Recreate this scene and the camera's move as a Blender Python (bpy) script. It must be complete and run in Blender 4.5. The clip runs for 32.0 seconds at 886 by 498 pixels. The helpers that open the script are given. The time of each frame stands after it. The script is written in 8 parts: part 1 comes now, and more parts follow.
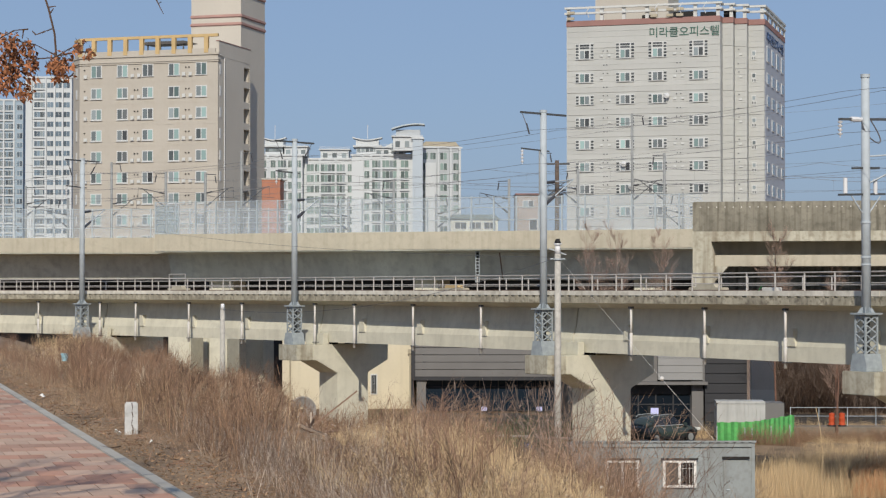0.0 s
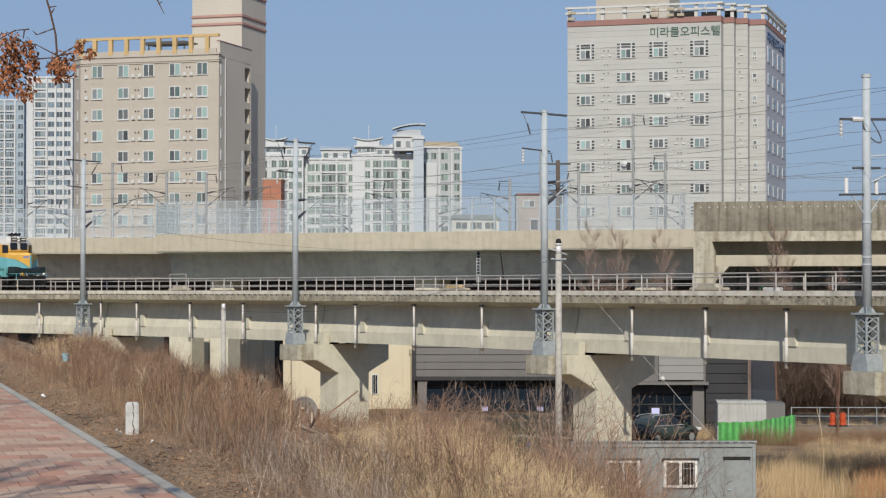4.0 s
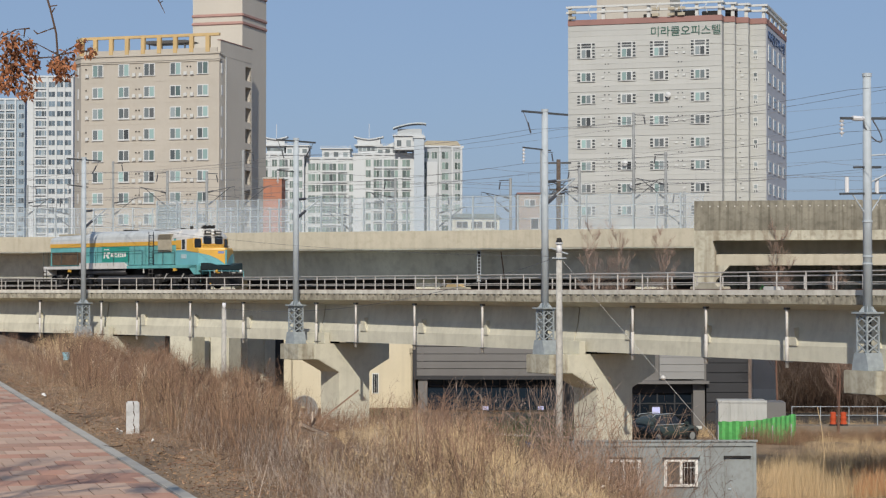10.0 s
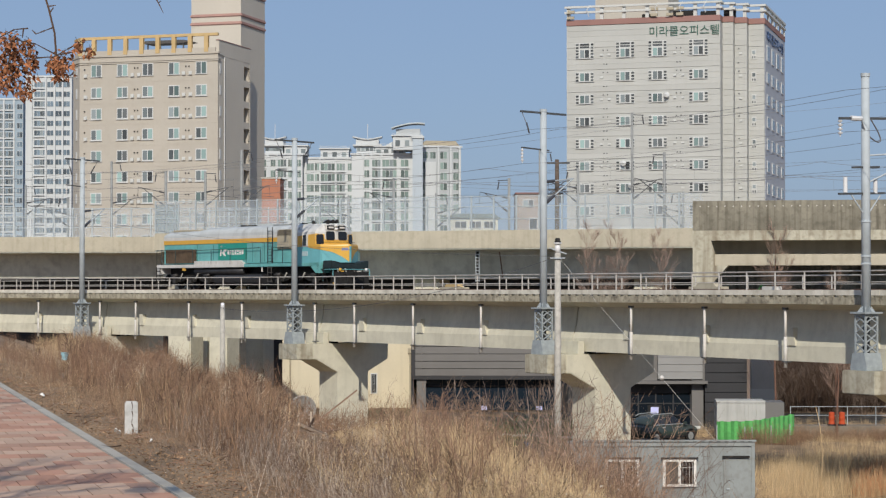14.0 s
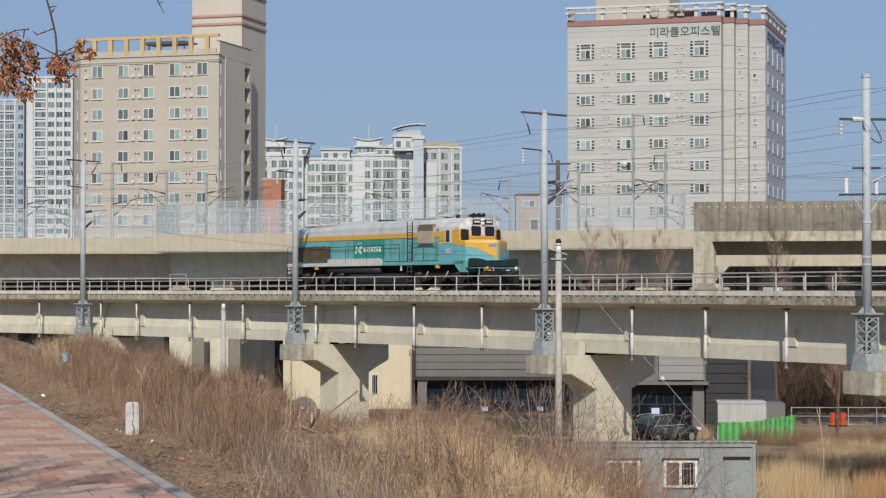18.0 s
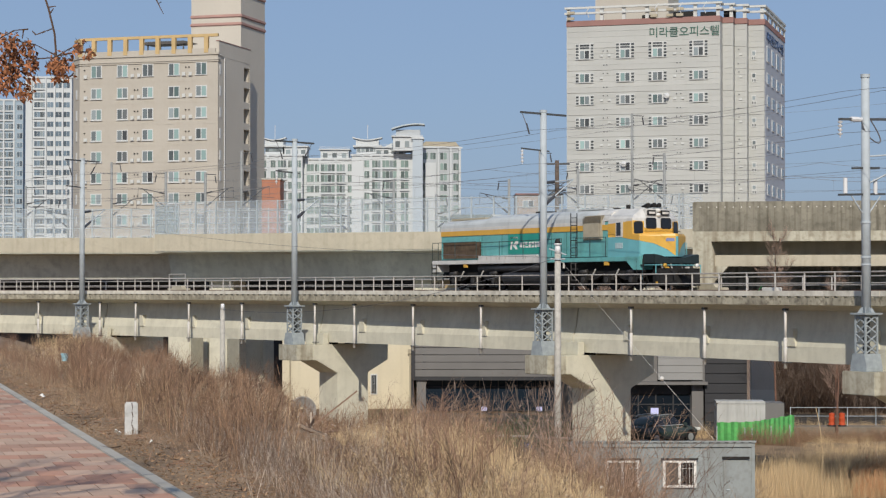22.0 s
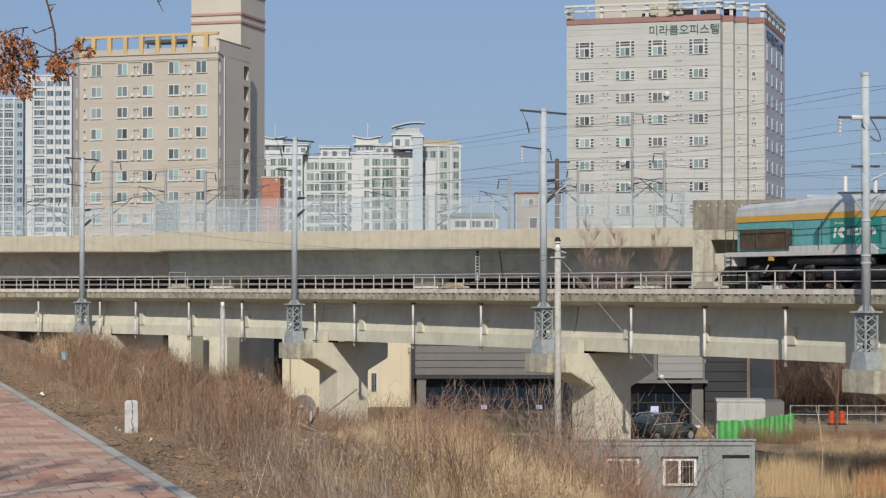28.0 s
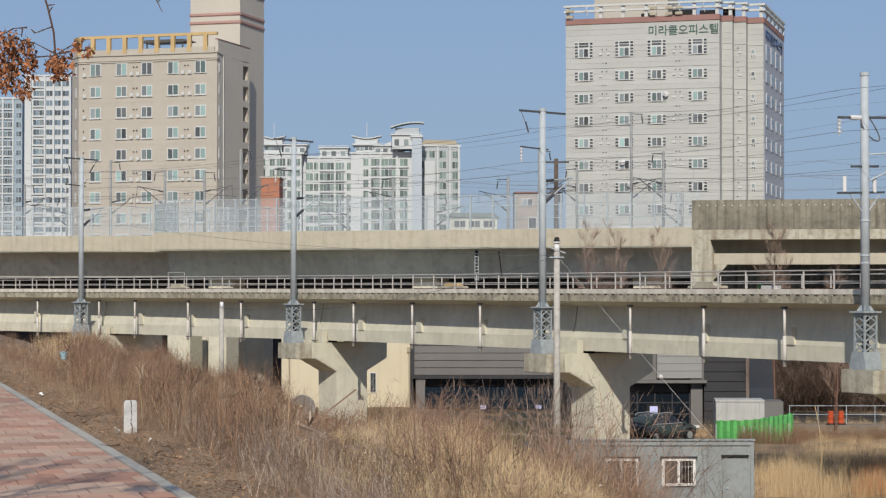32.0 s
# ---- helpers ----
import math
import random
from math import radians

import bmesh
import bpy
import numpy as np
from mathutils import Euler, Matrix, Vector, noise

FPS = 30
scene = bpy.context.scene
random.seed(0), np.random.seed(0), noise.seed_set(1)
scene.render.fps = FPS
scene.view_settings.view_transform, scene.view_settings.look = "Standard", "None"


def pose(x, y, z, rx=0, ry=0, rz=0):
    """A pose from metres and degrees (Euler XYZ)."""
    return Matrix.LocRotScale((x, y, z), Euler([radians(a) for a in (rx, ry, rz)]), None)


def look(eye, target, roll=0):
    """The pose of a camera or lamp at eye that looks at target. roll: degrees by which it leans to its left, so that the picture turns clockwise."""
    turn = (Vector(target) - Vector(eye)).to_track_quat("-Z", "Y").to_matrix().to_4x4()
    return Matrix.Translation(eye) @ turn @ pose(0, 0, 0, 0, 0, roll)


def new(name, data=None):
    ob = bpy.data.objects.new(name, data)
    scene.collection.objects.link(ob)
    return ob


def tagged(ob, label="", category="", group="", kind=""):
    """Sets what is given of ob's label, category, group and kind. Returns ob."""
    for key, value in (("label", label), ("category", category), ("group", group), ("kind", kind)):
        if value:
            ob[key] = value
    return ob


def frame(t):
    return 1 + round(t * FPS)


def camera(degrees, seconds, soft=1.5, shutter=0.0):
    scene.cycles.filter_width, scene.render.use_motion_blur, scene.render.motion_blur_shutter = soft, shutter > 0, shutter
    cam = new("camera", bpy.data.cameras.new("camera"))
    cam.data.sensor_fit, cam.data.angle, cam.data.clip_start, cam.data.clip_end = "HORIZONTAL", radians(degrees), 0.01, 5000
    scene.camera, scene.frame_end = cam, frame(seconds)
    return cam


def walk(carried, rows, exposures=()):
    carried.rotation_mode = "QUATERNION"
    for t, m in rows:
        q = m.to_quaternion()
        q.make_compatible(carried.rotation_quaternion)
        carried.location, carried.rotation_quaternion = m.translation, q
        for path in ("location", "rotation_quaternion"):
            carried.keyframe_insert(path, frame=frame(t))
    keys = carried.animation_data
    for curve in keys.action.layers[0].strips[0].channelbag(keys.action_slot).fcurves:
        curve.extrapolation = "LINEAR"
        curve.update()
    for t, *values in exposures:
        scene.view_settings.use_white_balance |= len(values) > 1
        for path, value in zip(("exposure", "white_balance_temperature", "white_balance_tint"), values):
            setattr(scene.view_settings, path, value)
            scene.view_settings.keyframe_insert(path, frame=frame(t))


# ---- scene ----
# The eye stands 1.6 m above the brick path on the levee crest; y leads away from it.
cam = camera(24.6, 32.0, soft=1.25)
EYE = 1.6
TILT = 1.163


def aim(turn, lift):
    return pose(0, 0, EYE, 90 + TILT + lift, 0, turn)


walk(cam, [
    (0, aim(0.0000, 0.0000)), (0.5, aim(-0.0245, 0.0000)), (1, aim(0.0048, 0.0000)), (1.5, aim(0.0269, -0.0242)),
    (2, aim(0.0488, -0.0242)), (3, aim(0.0000, 0.0000)), (3.5, aim(0.0245, 0.0000)), (5.5, aim(0.0245, 0.0000)),
    (6, aim(0.0413, 0.0000)), (6.5, aim(0.0269, 0.0198)), (7, aim(0.0245, 0.0198)), (7.5, aim(0.0293, 0.0000)),
    (8, aim(0.0462, 0.0000)), (8.5, aim(0.0072, 0.0000)), (9, aim(0.0024, 0.0000)), (9.5, aim(0.0245, -0.0147)),
    (10, aim(0.0414, -0.0242)), (10.5, aim(0.0245, -0.0242)), (11, aim(0.0245, -0.0218)), (11.5, aim(0.0000, -0.0242)),
    (12, aim(0.0000, -0.0242)), (12.5, aim(0.0245, -0.0242)), (13, aim(0.0221, -0.0242)), (13.5, aim(0.0245, -0.0242)),
    (14, aim(0.0000, -0.0242)), (14.5, aim(-0.0245, -0.0242)), (16.5, aim(0.0245, -0.0024)), (17, aim(0.0245, -0.0193)),
    (17.5, aim(0.0317, -0.0024)), (18, aim(0.0245, 0.0000)), (18.5, aim(0.0000, 0.0000)), (19, aim(0.0245, 0.0000)),
    (19.5, aim(0.0245, 0.0000)), (20, aim(0.0488, -0.0242)), (20.5, aim(0.0365, 0.0000)), (21, aim(0.0245, 0.0000)),
    (21.5, aim(0.0000, 0.0000)), (22, aim(0.0000, 0.0000)), (22.5, aim(-0.0075, -0.0218)), (23, aim(-0.0245, -0.0242)),
    (23.5, aim(-0.0269, -0.0242)), (24, aim(-0.0366, -0.0242)), (24.5, aim(-0.0414, -0.0242)), (25, aim(-0.0462, -0.0242)),
    (25.5, aim(-0.0319, -0.0365)), (27.5, aim(0.0000, -0.0486)), (28, aim(0.0000, -0.0486)), (28.5, aim(-0.0097, -0.0486)),
    (29, aim(-0.0123, -0.0414)), (30, aim(0.0000, -0.0559)), (30.5, aim(-0.0220, -0.0559)), (31, aim(-0.0245, -0.0682)),
    (31.5, aim(-0.0245, -0.0535)), (32, aim(-0.0245, -0.0486)),
])

# ---- light ----
SUN_UP, SUN_X, SUN_Y = 34.5, -0.03, -0.9996
world = bpy.data.worlds.new("sky")
scene.world = world
world.use_nodes = True
sky = world.node_tree.nodes.new("ShaderNodeTexSky")
sky.sky_type = "NISHITA"
sky.sun_disc = False
sky.sun_elevation = radians(SUN_UP)
sky.sun_rotation = math.atan2(SUN_X, SUN_Y)
sky.air_density, sky.dust_density, sky.ozone_density = 1.0, 1.2, 6.0
cast = world.node_tree.nodes.new("ShaderNodeMix")
cast.data_type, cast.blend_type = "RGBA", "MULTIPLY"
cast.inputs[0].default_value, cast.inputs[7].default_value = 1.0, (1.03, 0.965, 1.04, 1)
world.node_tree.links.new(sky.outputs[0], cast.inputs[6])
haze = world.node_tree.nodes.new("ShaderNodeMix")
haze.data_type = "RGBA"
haze.inputs[0].default_value, haze.inputs[7].default_value = 0.6, (3.40, 4.75, 6.85, 1)
world.node_tree.links.new(cast.outputs[2], haze.inputs[6])
world.node_tree.links.new(haze.outputs[2], world.node_tree.nodes["Background"].inputs[0])
world.node_tree.nodes["Background"].inputs[1].default_value = 0.083
sun = new("sun", bpy.data.lights.new("sun", "SUN"))
sun.data.energy, sun.data.angle, sun.data.color = 3.7, radians(0.6), (1.0, 0.92, 0.80)
sun.matrix_world = look((-60 * 0.33, -60, 60), (-60 * 0.33 - SUN_X, -60 - SUN_Y, 60 - math.tan(radians(SUN_UP))))
scene.view_settings.exposure = 0.0


# ---- materials ----
def mat(name, color, rough=0.8, metal=0.0, vary=0.18, scale=3.0, fine=40.0, bump=0.15, streak=0.0, streak_color=(0.08, 0.075, 0.06),
        island=0.0, thing=0.0, spec=0.4, stain=0.0, speck=0.0, speck_scale=4.0, runs=2.6):
    """A surface with a broad and a fine noise; streak: runs of dirt down the face; stain: blotches."""
    m = bpy.data.materials.new(name)
    m.use_nodes = True
    n, l = m.node_tree.nodes, m.node_tree.links
    b = n["Principled BSDF"]
    b.inputs["Roughness"].default_value, b.inputs["Metallic"].default_value = rough, metal
    b.inputs["Specular IOR Level"].default_value = spec
    co = n.new("ShaderNodeTexCoord").outputs["Object"]

    def noise_at(sc, detail, stretch=None):
        t = n.new("ShaderNodeTexNoise")
        t.inputs["Scale"].default_value, t.inputs["Detail"].default_value = sc, detail
        src = co
        if stretch:
            mp = n.new("ShaderNodeMapping")
            mp.inputs["Scale"].default_value = stretch
            l.new(co, mp.inputs[0])
            src = mp.outputs[0]
        l.new(src, t.inputs["Vector"])
        return t.outputs[0]

    def ramp(src, lo, hi):
        r = n.new("ShaderNodeMapRange")
        r.inputs[1].default_value, r.inputs[2].default_value = lo, hi
        l.new(src, r.inputs[0])
        return r.outputs[0]

    def mix(fac, a, c, mode="MIX"):
        x = n.new("ShaderNodeMix")
        x.data_type, x.blend_type = "RGBA", mode
        for sock, val in ((0, fac), (6, a), (7, c)):
            if isinstance(val, (int, float)):
                x.inputs[sock].default_value = val
            elif isinstance(val, tuple):
                x.inputs[sock].default_value = (*val, 1)
            else:
                l.new(val, x.inputs[sock])
        return x.outputs[2]

    dark = tuple(c * (1 - vary) for c in color)
    light = tuple(min(1, c * (1 + vary)) for c in color)
    broad, grain = noise_at(scale, 4), noise_at(fine, 3)
    out = mix(ramp(broad, 0.3, 0.7), dark, light)
    out = mix(ramp(grain, 0.35, 0.65), mix(0.35, out, dark), out)
    if island or thing:
        src = n.new("ShaderNodeNewGeometry").outputs["Random Per Island"] if island else n.new("ShaderNodeObjectInfo").outputs["Random"]
        amount = island or thing
        out = mix(src, mix(amount, out, tuple(c * 0.35 for c in color)), mix(amount, out, tuple(min(1, c * 1.7 + 0.02) for c in color)))
    if streak:
        s = ramp(noise_at(1.0, 5, (runs, runs, 0.16)), 0.48, 0.78)
        mul = n.new("ShaderNodeMath")
        mul.operation = "MULTIPLY"
        mul.inputs[1].default_value = streak
        l.new(s, mul.inputs[0])
        out = mix(mul.outputs[0], out, streak_color)
    if stain:
        s = ramp(noise_at(0.5, 6), 0.5, 0.75)
        mul = n.new("ShaderNodeMath")
        mul.operation = "MULTIPLY"
        mul.inputs[1].default_value = stain
        l.new(s, mul.inputs[0])
        out = mix(mul.outputs[0], out, streak_color)
    if speck:
        s = ramp(noise_at(speck_scale, 7), 0.50, 0.66)
        mul = n.new("ShaderNodeMath")
        mul.operation = "MULTIPLY"
        mul.inputs[1].default_value = speck
        l.new(s, mul.inputs[0])
        out = mix(mul.outputs[0], out, streak_color)
    l.new(out, b.inputs["Base Color"])
    if bump:
        bp = n.new("ShaderNodeBump")
        bp.inputs["Strength"].default_value, bp.inputs["Distance"].default_value = bump, 0.02
        l.new(grain, bp.inputs["Height"])
        l.new(bp.outputs[0], b.inputs["Normal"])
    return m


def glass(name, color=(0.03, 0.04, 0.05), rough=0.06, spec=0.6):
    m = bpy.data.materials.new(name)
    m.use_nodes = True
    n, l = m.node_tree.nodes, m.node_tree.links
    b = n["Principled BSDF"]
    b.inputs["Roughness"].default_value = rough
    b.inputs["Specular IOR Level"].default_value = spec
    rnd = n.new("ShaderNodeObjectInfo").outputs["Random"]
    x = n.new("ShaderNodeMix")
    x.data_type = "RGBA"
    l.new(rnd, x.inputs[0])
    x.inputs[6].default_value = (*[c * 0.5 for c in color], 1)
    x.inputs[7].default_value = (*[c * 2.0 for c in color], 1)
    l.new(x.outputs[2], b.inputs["Base Color"])
    return m


def clear(name, color, alpha):
    m = mat(name, color, 0.25, vary=0.08, bump=0)
    m.node_tree.nodes["Principled BSDF"].inputs["Alpha"].default_value = alpha
    return m


RAIN_STAINED = mat("rain_stained_concrete", (0.482, 0.461, 0.369), 0.92, vary=0.15, scale=1.2, fine=12, streak=1.0, streak_color=(0.19, 0.15, 0.10), stain=0.6, runs=2.4, speck=0.3)
CONCRETE = mat("concrete", (0.62, 0.60, 0.49), 0.9, vary=0.10, scale=0.6, fine=14, streak=0.2, streak_color=(0.26, 0.24, 0.19), stain=0.18, speck=0.14, speck_scale=2.2)
CONCRETE_EDGE = mat("edge_concrete", (0.43, 0.395, 0.30), 0.92, vary=0.28, scale=1.2, fine=12, streak=0.75, streak_color=(0.12, 0.10, 0.075), stain=0.5, speck=0.7, speck_scale=4.5)
CONCRETE_PARAPET = mat("parapet_concrete", (0.485, 0.445, 0.348), 0.9, vary=0.12, scale=0.5, fine=9, streak=0.5, streak_color=(0.30, 0.26, 0.19), stain=0.2, speck=0.3, speck_scale=2.0)
COPING = mat("coping_concrete", (0.68, 0.65, 0.565), 0.9, vary=0.14, scale=0.9, fine=9, streak=0.3, streak_color=(0.28, 0.25, 0.19), stain=0.25, speck=0.35, speck_scale=2.0)
CONCRETE_GREY = mat("grey_concrete", (0.60, 0.61, 0.53), 0.9, vary=0.12, scale=0.4, fine=8, streak=0.35, streak_color=(0.28, 0.28, 0.25), stain=0.3, speck=0.3, speck_scale=1.2)
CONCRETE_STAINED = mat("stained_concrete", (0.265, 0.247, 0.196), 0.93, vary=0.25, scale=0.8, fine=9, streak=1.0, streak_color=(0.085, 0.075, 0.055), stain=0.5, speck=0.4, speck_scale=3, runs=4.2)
STEEL = mat("galvanised_steel", (0.43, 0.475, 0.50), 0.65, 0.0, vary=0.12, scale=2.0, fine=25, bump=0.05)
STEEL_DULL = mat("dull_weathered_steel", (0.27, 0.28, 0.275), 0.65, 0.0, vary=0.15, scale=2.0, fine=25, bump=0.05)
# Darker copy of the galvanised steel, with the pedestals' shade in its colour.
PEDESTAL = mat("shade_toned_galvanised_steel", (0.31, 0.35, 0.37), 0.7, 0.0, vary=0.18, scale=3.0, fine=25, bump=0.06)
STEEL_DARK = mat("dark_steel", (0.09, 0.095, 0.10), 0.6, 0.3, vary=0.2, bump=0.05)
WIRE = mat("wire_metal", (0.17, 0.17, 0.18), 0.6, 0.3, vary=0.1, bump=0)
RAIL_STEEL = mat("rusty_rail", (0.13, 0.065, 0.045), 0.7, 0.3, vary=0.3, scale=6, bump=0.1)
BALLAST = mat("track_ballast", (0.10, 0.08, 0.065), 0.95, vary=0.4, scale=20, fine=60, bump=0.6)
HANDRAIL = mat("weathered_rail_paint", (0.52, 0.49, 0.45), 0.6, 0.3, vary=0.2, scale=5, bump=0.05)
WHITE = mat("white_paint", (0.76, 0.74, 0.70), 0.5, vary=0.08, scale=3, bump=0.05)
OFFWHITE = mat("weathered_white", (0.62, 0.60, 0.56), 0.6, vary=0.12, scale=3, bump=0.05)
INSULATOR = mat("glazed_porcelain", (0.70, 0.70, 0.70), 0.25, vary=0.05, bump=0)
PORCELAIN_DARK = mat("dark_insulator", (0.06, 0.06, 0.065), 0.4, vary=0.1, bump=0)
POLE = mat("pole_concrete", (0.45, 0.43, 0.385), 0.85, vary=0.15, scale=2, fine=20, streak=0.35, speck=0.25, speck_scale=6)
BLACK = mat("black_rubber", (0.015, 0.015, 0.016), 0.7, vary=0.2, bump=0.05)
GRIME = mat("greasy_grey_steel", (0.11, 0.105, 0.10), 0.55, 0.2, vary=0.4, scale=6, fine=30, bump=0.2)
TANK = mat("oily_black_paint", (0.028, 0.028, 0.031), 0.42, 0.0, vary=0.3, scale=3, fine=30, bump=0.1)
BOGIE_GREY = mat("sooty_grey_casting", (0.055, 0.052, 0.05), 0.6, 0.2, vary=0.5, scale=7, fine=30, bump=0.25)
UNDER = mat("sooty_underframe", (0.022, 0.021, 0.020), 0.75, 0.2, vary=0.4, scale=5, fine=30, bump=0.2)
GLASS_DARK = glass("dark_glass", (0.020, 0.022, 0.025))
GLASS_NAVY = glass("navy_shop_glass", (0.006, 0.011, 0.018), 0.2, 0.35)
GLASS_BLACK = glass("black_cab_glass", (0.006, 0.006, 0.007), 0.12)
# Far panes made paler: haze of the air is put into the glass colour.
GLASS_FAR = glass("haze_lifted_far_glass", (0.12, 0.165, 0.15), 0.3)
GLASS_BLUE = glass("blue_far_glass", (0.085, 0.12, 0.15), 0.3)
GLASS_MID = glass("mid_grey_glass", (0.075, 0.08, 0.08), 0.15)
GLASS_TEAL = glass("tinted_glass", (0.18, 0.26, 0.25), 0.15)
GLASS_GREY = glass("grey_glass", (0.15, 0.175, 0.18), 0.15)
EARTH = mat("earth", (0.25, 0.172, 0.105), 0.98, vary=0.4, scale=0.7, fine=14, bump=0.7, speck=0.4, speck_scale=9, streak_color=(0.13, 0.09, 0.06))
DRY = mat("dry_straw", (0.57, 0.425, 0.25), 0.95, vary=0.32, scale=0.8, fine=9, bump=0, island=0.6, spec=0.1)
WEED = mat("dry_weed", (0.262, 0.164, 0.103), 0.95, vary=0.45, scale=0.9, fine=9, bump=0, island=0.9, spec=0.1)
TWIG = mat("bare_twig", (0.13, 0.085, 0.065), 0.9, vary=0.2, scale=2, fine=20, bump=0, island=0.3, spec=0.1)
TWIG_DARK = mat("dark_twig", (0.085, 0.055, 0.04), 0.9, vary=0.2, scale=2, fine=20, bump=0, island=0.3, spec=0.1)
TWIG_RED = mat("reddish_twig", (0.245, 0.152, 0.105), 0.9, vary=0.2, scale=2, fine=20, bump=0, island=0.3, spec=0.1)
BARK = mat("bark", (0.12, 0.09, 0.07), 0.95, vary=0.3, scale=6, fine=40, bump=0.5)
LEAF = mat("dry_leaf", (0.28, 0.115, 0.05), 0.8, vary=0.3, scale=8, fine=60, bump=0.1, island=0.95, spec=0.2)
PAVER = mat("clay_paver", (0.465, 0.28, 0.20), 0.9, vary=0.12, scale=4, fine=60, bump=0.2, thing=0.3)
PAVER_BED = mat("paver_bed", (0.40, 0.25, 0.185), 0.95, vary=0.2, scale=4, fine=60, bump=0.2)
KERB = mat("kerb_stone", (0.40, 0.375, 0.33), 0.9, vary=0.15, scale=2, fine=60, bump=0.2, thing=0.12)


# ---- mesh helpers ----
class Build:
    """Collects verts and faces of one mesh."""

    def __init__(self):
        self.v, self.f = [], []

    def add(self, verts, faces):
        k = len(self.v)
        self.v += [tuple(p) for p in verts]
        self.f += [tuple(i + k for i in q) for q in faces]
        return self

    def box(self, x0, x1, y0, y1, z0, z1):
        vs = [(x, y, z) for x in (x0, x1) for y in (y0, y1) for z in (z0, z1)]
        return self.add(vs, [(0, 1, 3, 2), (4, 6, 7, 5), (0, 4, 5, 1), (2, 3, 7, 6), (0, 2, 6, 4), (1, 5, 7, 3)])

    def slab(self, poly, axis, a, b):
        """A polygon in the two other axes, drawn out along axis from a to b."""
        n = len(poly)

        def at(p, w):
            q = list(p)
            q.insert("xyz".index(axis), w)
            return q
        vs = [at(p, a) for p in poly] + [at(p, b) for p in poly]
        fs = [tuple(range(n))[::-1], tuple(range(n, 2 * n))]
        fs += [(i, (i + 1) % n, (i + 1) % n + n, i + n) for i in range(n)]
        return self.add(vs, fs)

    def rod(self, p, q, r, r2=None, n=8):
        p, q = Vector(p), Vector(q)
        r2 = r if r2 is None else r2
        w = (q - p).normalized()
        a = w.orthogonal().normalized()
        b = w.cross(a)
        vs = []
        for c, rad in ((p, r), (q, r2)):
            vs += [c + (a * math.cos(i * math.tau / n) + b * math.sin(i * math.tau / n)) * rad for i in range(n)]
        fs = [(i, (i + 1) % n, (i + 1) % n + n, i + n) for i in range(n)]
        return self.add(vs, fs + [tuple(range(n))[::-1], tuple(range(n, 2 * n))])

    def path(self, pts, r, n=5):
        """One unbroken tube through the points."""
        pts = [Vector(p) for p in pts]
        vs, up = [], None
        for i, p in enumerate(pts):
            w = (pts[min(i + 1, len(pts) - 1)] - pts[max(i - 1, 0)]).normalized()
            up = w.orthogonal().normalized() if up is None else (up - w * up.dot(w)).normalized()
            b = w.cross(up)
            vs += [p + (up * math.cos(k * math.tau / n) + b * math.sin(k * math.tau / n)) * r for k in range(n)]
        m = len(pts)
        fs = [(j * n + i, j * n + (i + 1) % n, (j + 1) * n + (i + 1) % n, (j + 1) * n + i) for j in range(m - 1) for i in range(n)]
        return self.add(vs, fs + [tuple(range(n))[::-1], tuple(range((m - 1) * n, m * n))])

    def turn(self, profile, n=12, at=(0, 0, 0)):
        """A profile of (radius, z) turned about z."""
        vs = [(at[0] + r * math.cos(i * math.tau / n), at[1] + r * math.sin(i * math.tau / n), at[2] + z) for r, z in profile for i in range(n)]
        fs = [(k * n + i, k * n + (i + 1) % n, (k + 1) * n + (i + 1) % n, (k + 1) * n + i) for k in range(len(profile) - 1) for i in range(n)]
        fs += [tuple(range(n))[::-1], tuple(range((len(profile) - 1) * n, len(profile) * n))]
        return self.add(vs, fs)

    def mesh(self, name, material, bevel=0.0, smooth=False):
        me = bpy.data.meshes.new(name)
        me.from_pydata(self.v, [], self.f)
        bm = bmesh.new()
        bm.from_mesh(me)
        bmesh.ops.recalc_face_normals(bm, faces=bm.faces)
        if bevel:
            sharp = [e for e in bm.edges if len(e.link_faces) == 2 and e.calc_face_angle() > 0.5]
            bmesh.ops.bevel(bm, geom=sharp, offset=bevel, segments=2, affect="EDGES", clamp_overlap=True)
        bm.to_mesh(me)
        bm.free()
        if smooth:
            me.polygons.foreach_set("use_smooth", [True] * len(me.polygons))
        me.materials.append(material)
        return me


def part(name, b, material, parent=None, label="", bevel=0.0, smooth=False, at=None):
    """One mesh object, under a thing or part, or at top level."""
    ob = new(name, b if isinstance(b, bpy.types.Mesh) else b.mesh(name, material, bevel, smooth))
    if parent:
        ob.parent = parent
    if at is not None:
        ob.matrix_basis = at
    if label:
        tagged(ob, label)
    return ob


def thing(name, at, label, category, group="", kind=""):
    ob = new(name)
    ob.empty_display_size = 0.2
    ob.matrix_basis = at
    return tagged(ob, label, category, group, kind)


def strips(name, verts, quads, material):
    """A big mesh out of numpy arrays of verts and quads."""
    me = bpy.data.meshes.new(name)
    me.vertices.add(len(verts))
    me.vertices.foreach_set("co", np.asarray(verts, np.float32).ravel())
    me.loops.add(quads.size)
    me.loops.foreach_set("vertex_index", quads.astype(np.int32).ravel())
    me.polygons.add(len(quads))
    me.polygons.foreach_set("loop_start", np.arange(0, quads.size, quads.shape[1], dtype=np.int32))
    me.update(calc_edges=True)
    me.materials.append(material)
    return me


# ---- the plan ----
FIELD = -7.1
KX, KY = -1.93, 15.6                     # a point on the kerb
DX, DY = -0.283, 0.959                   # along the kerb, away from the eye
NX, NY = 0.959, 0.283                    # across it, towards the field


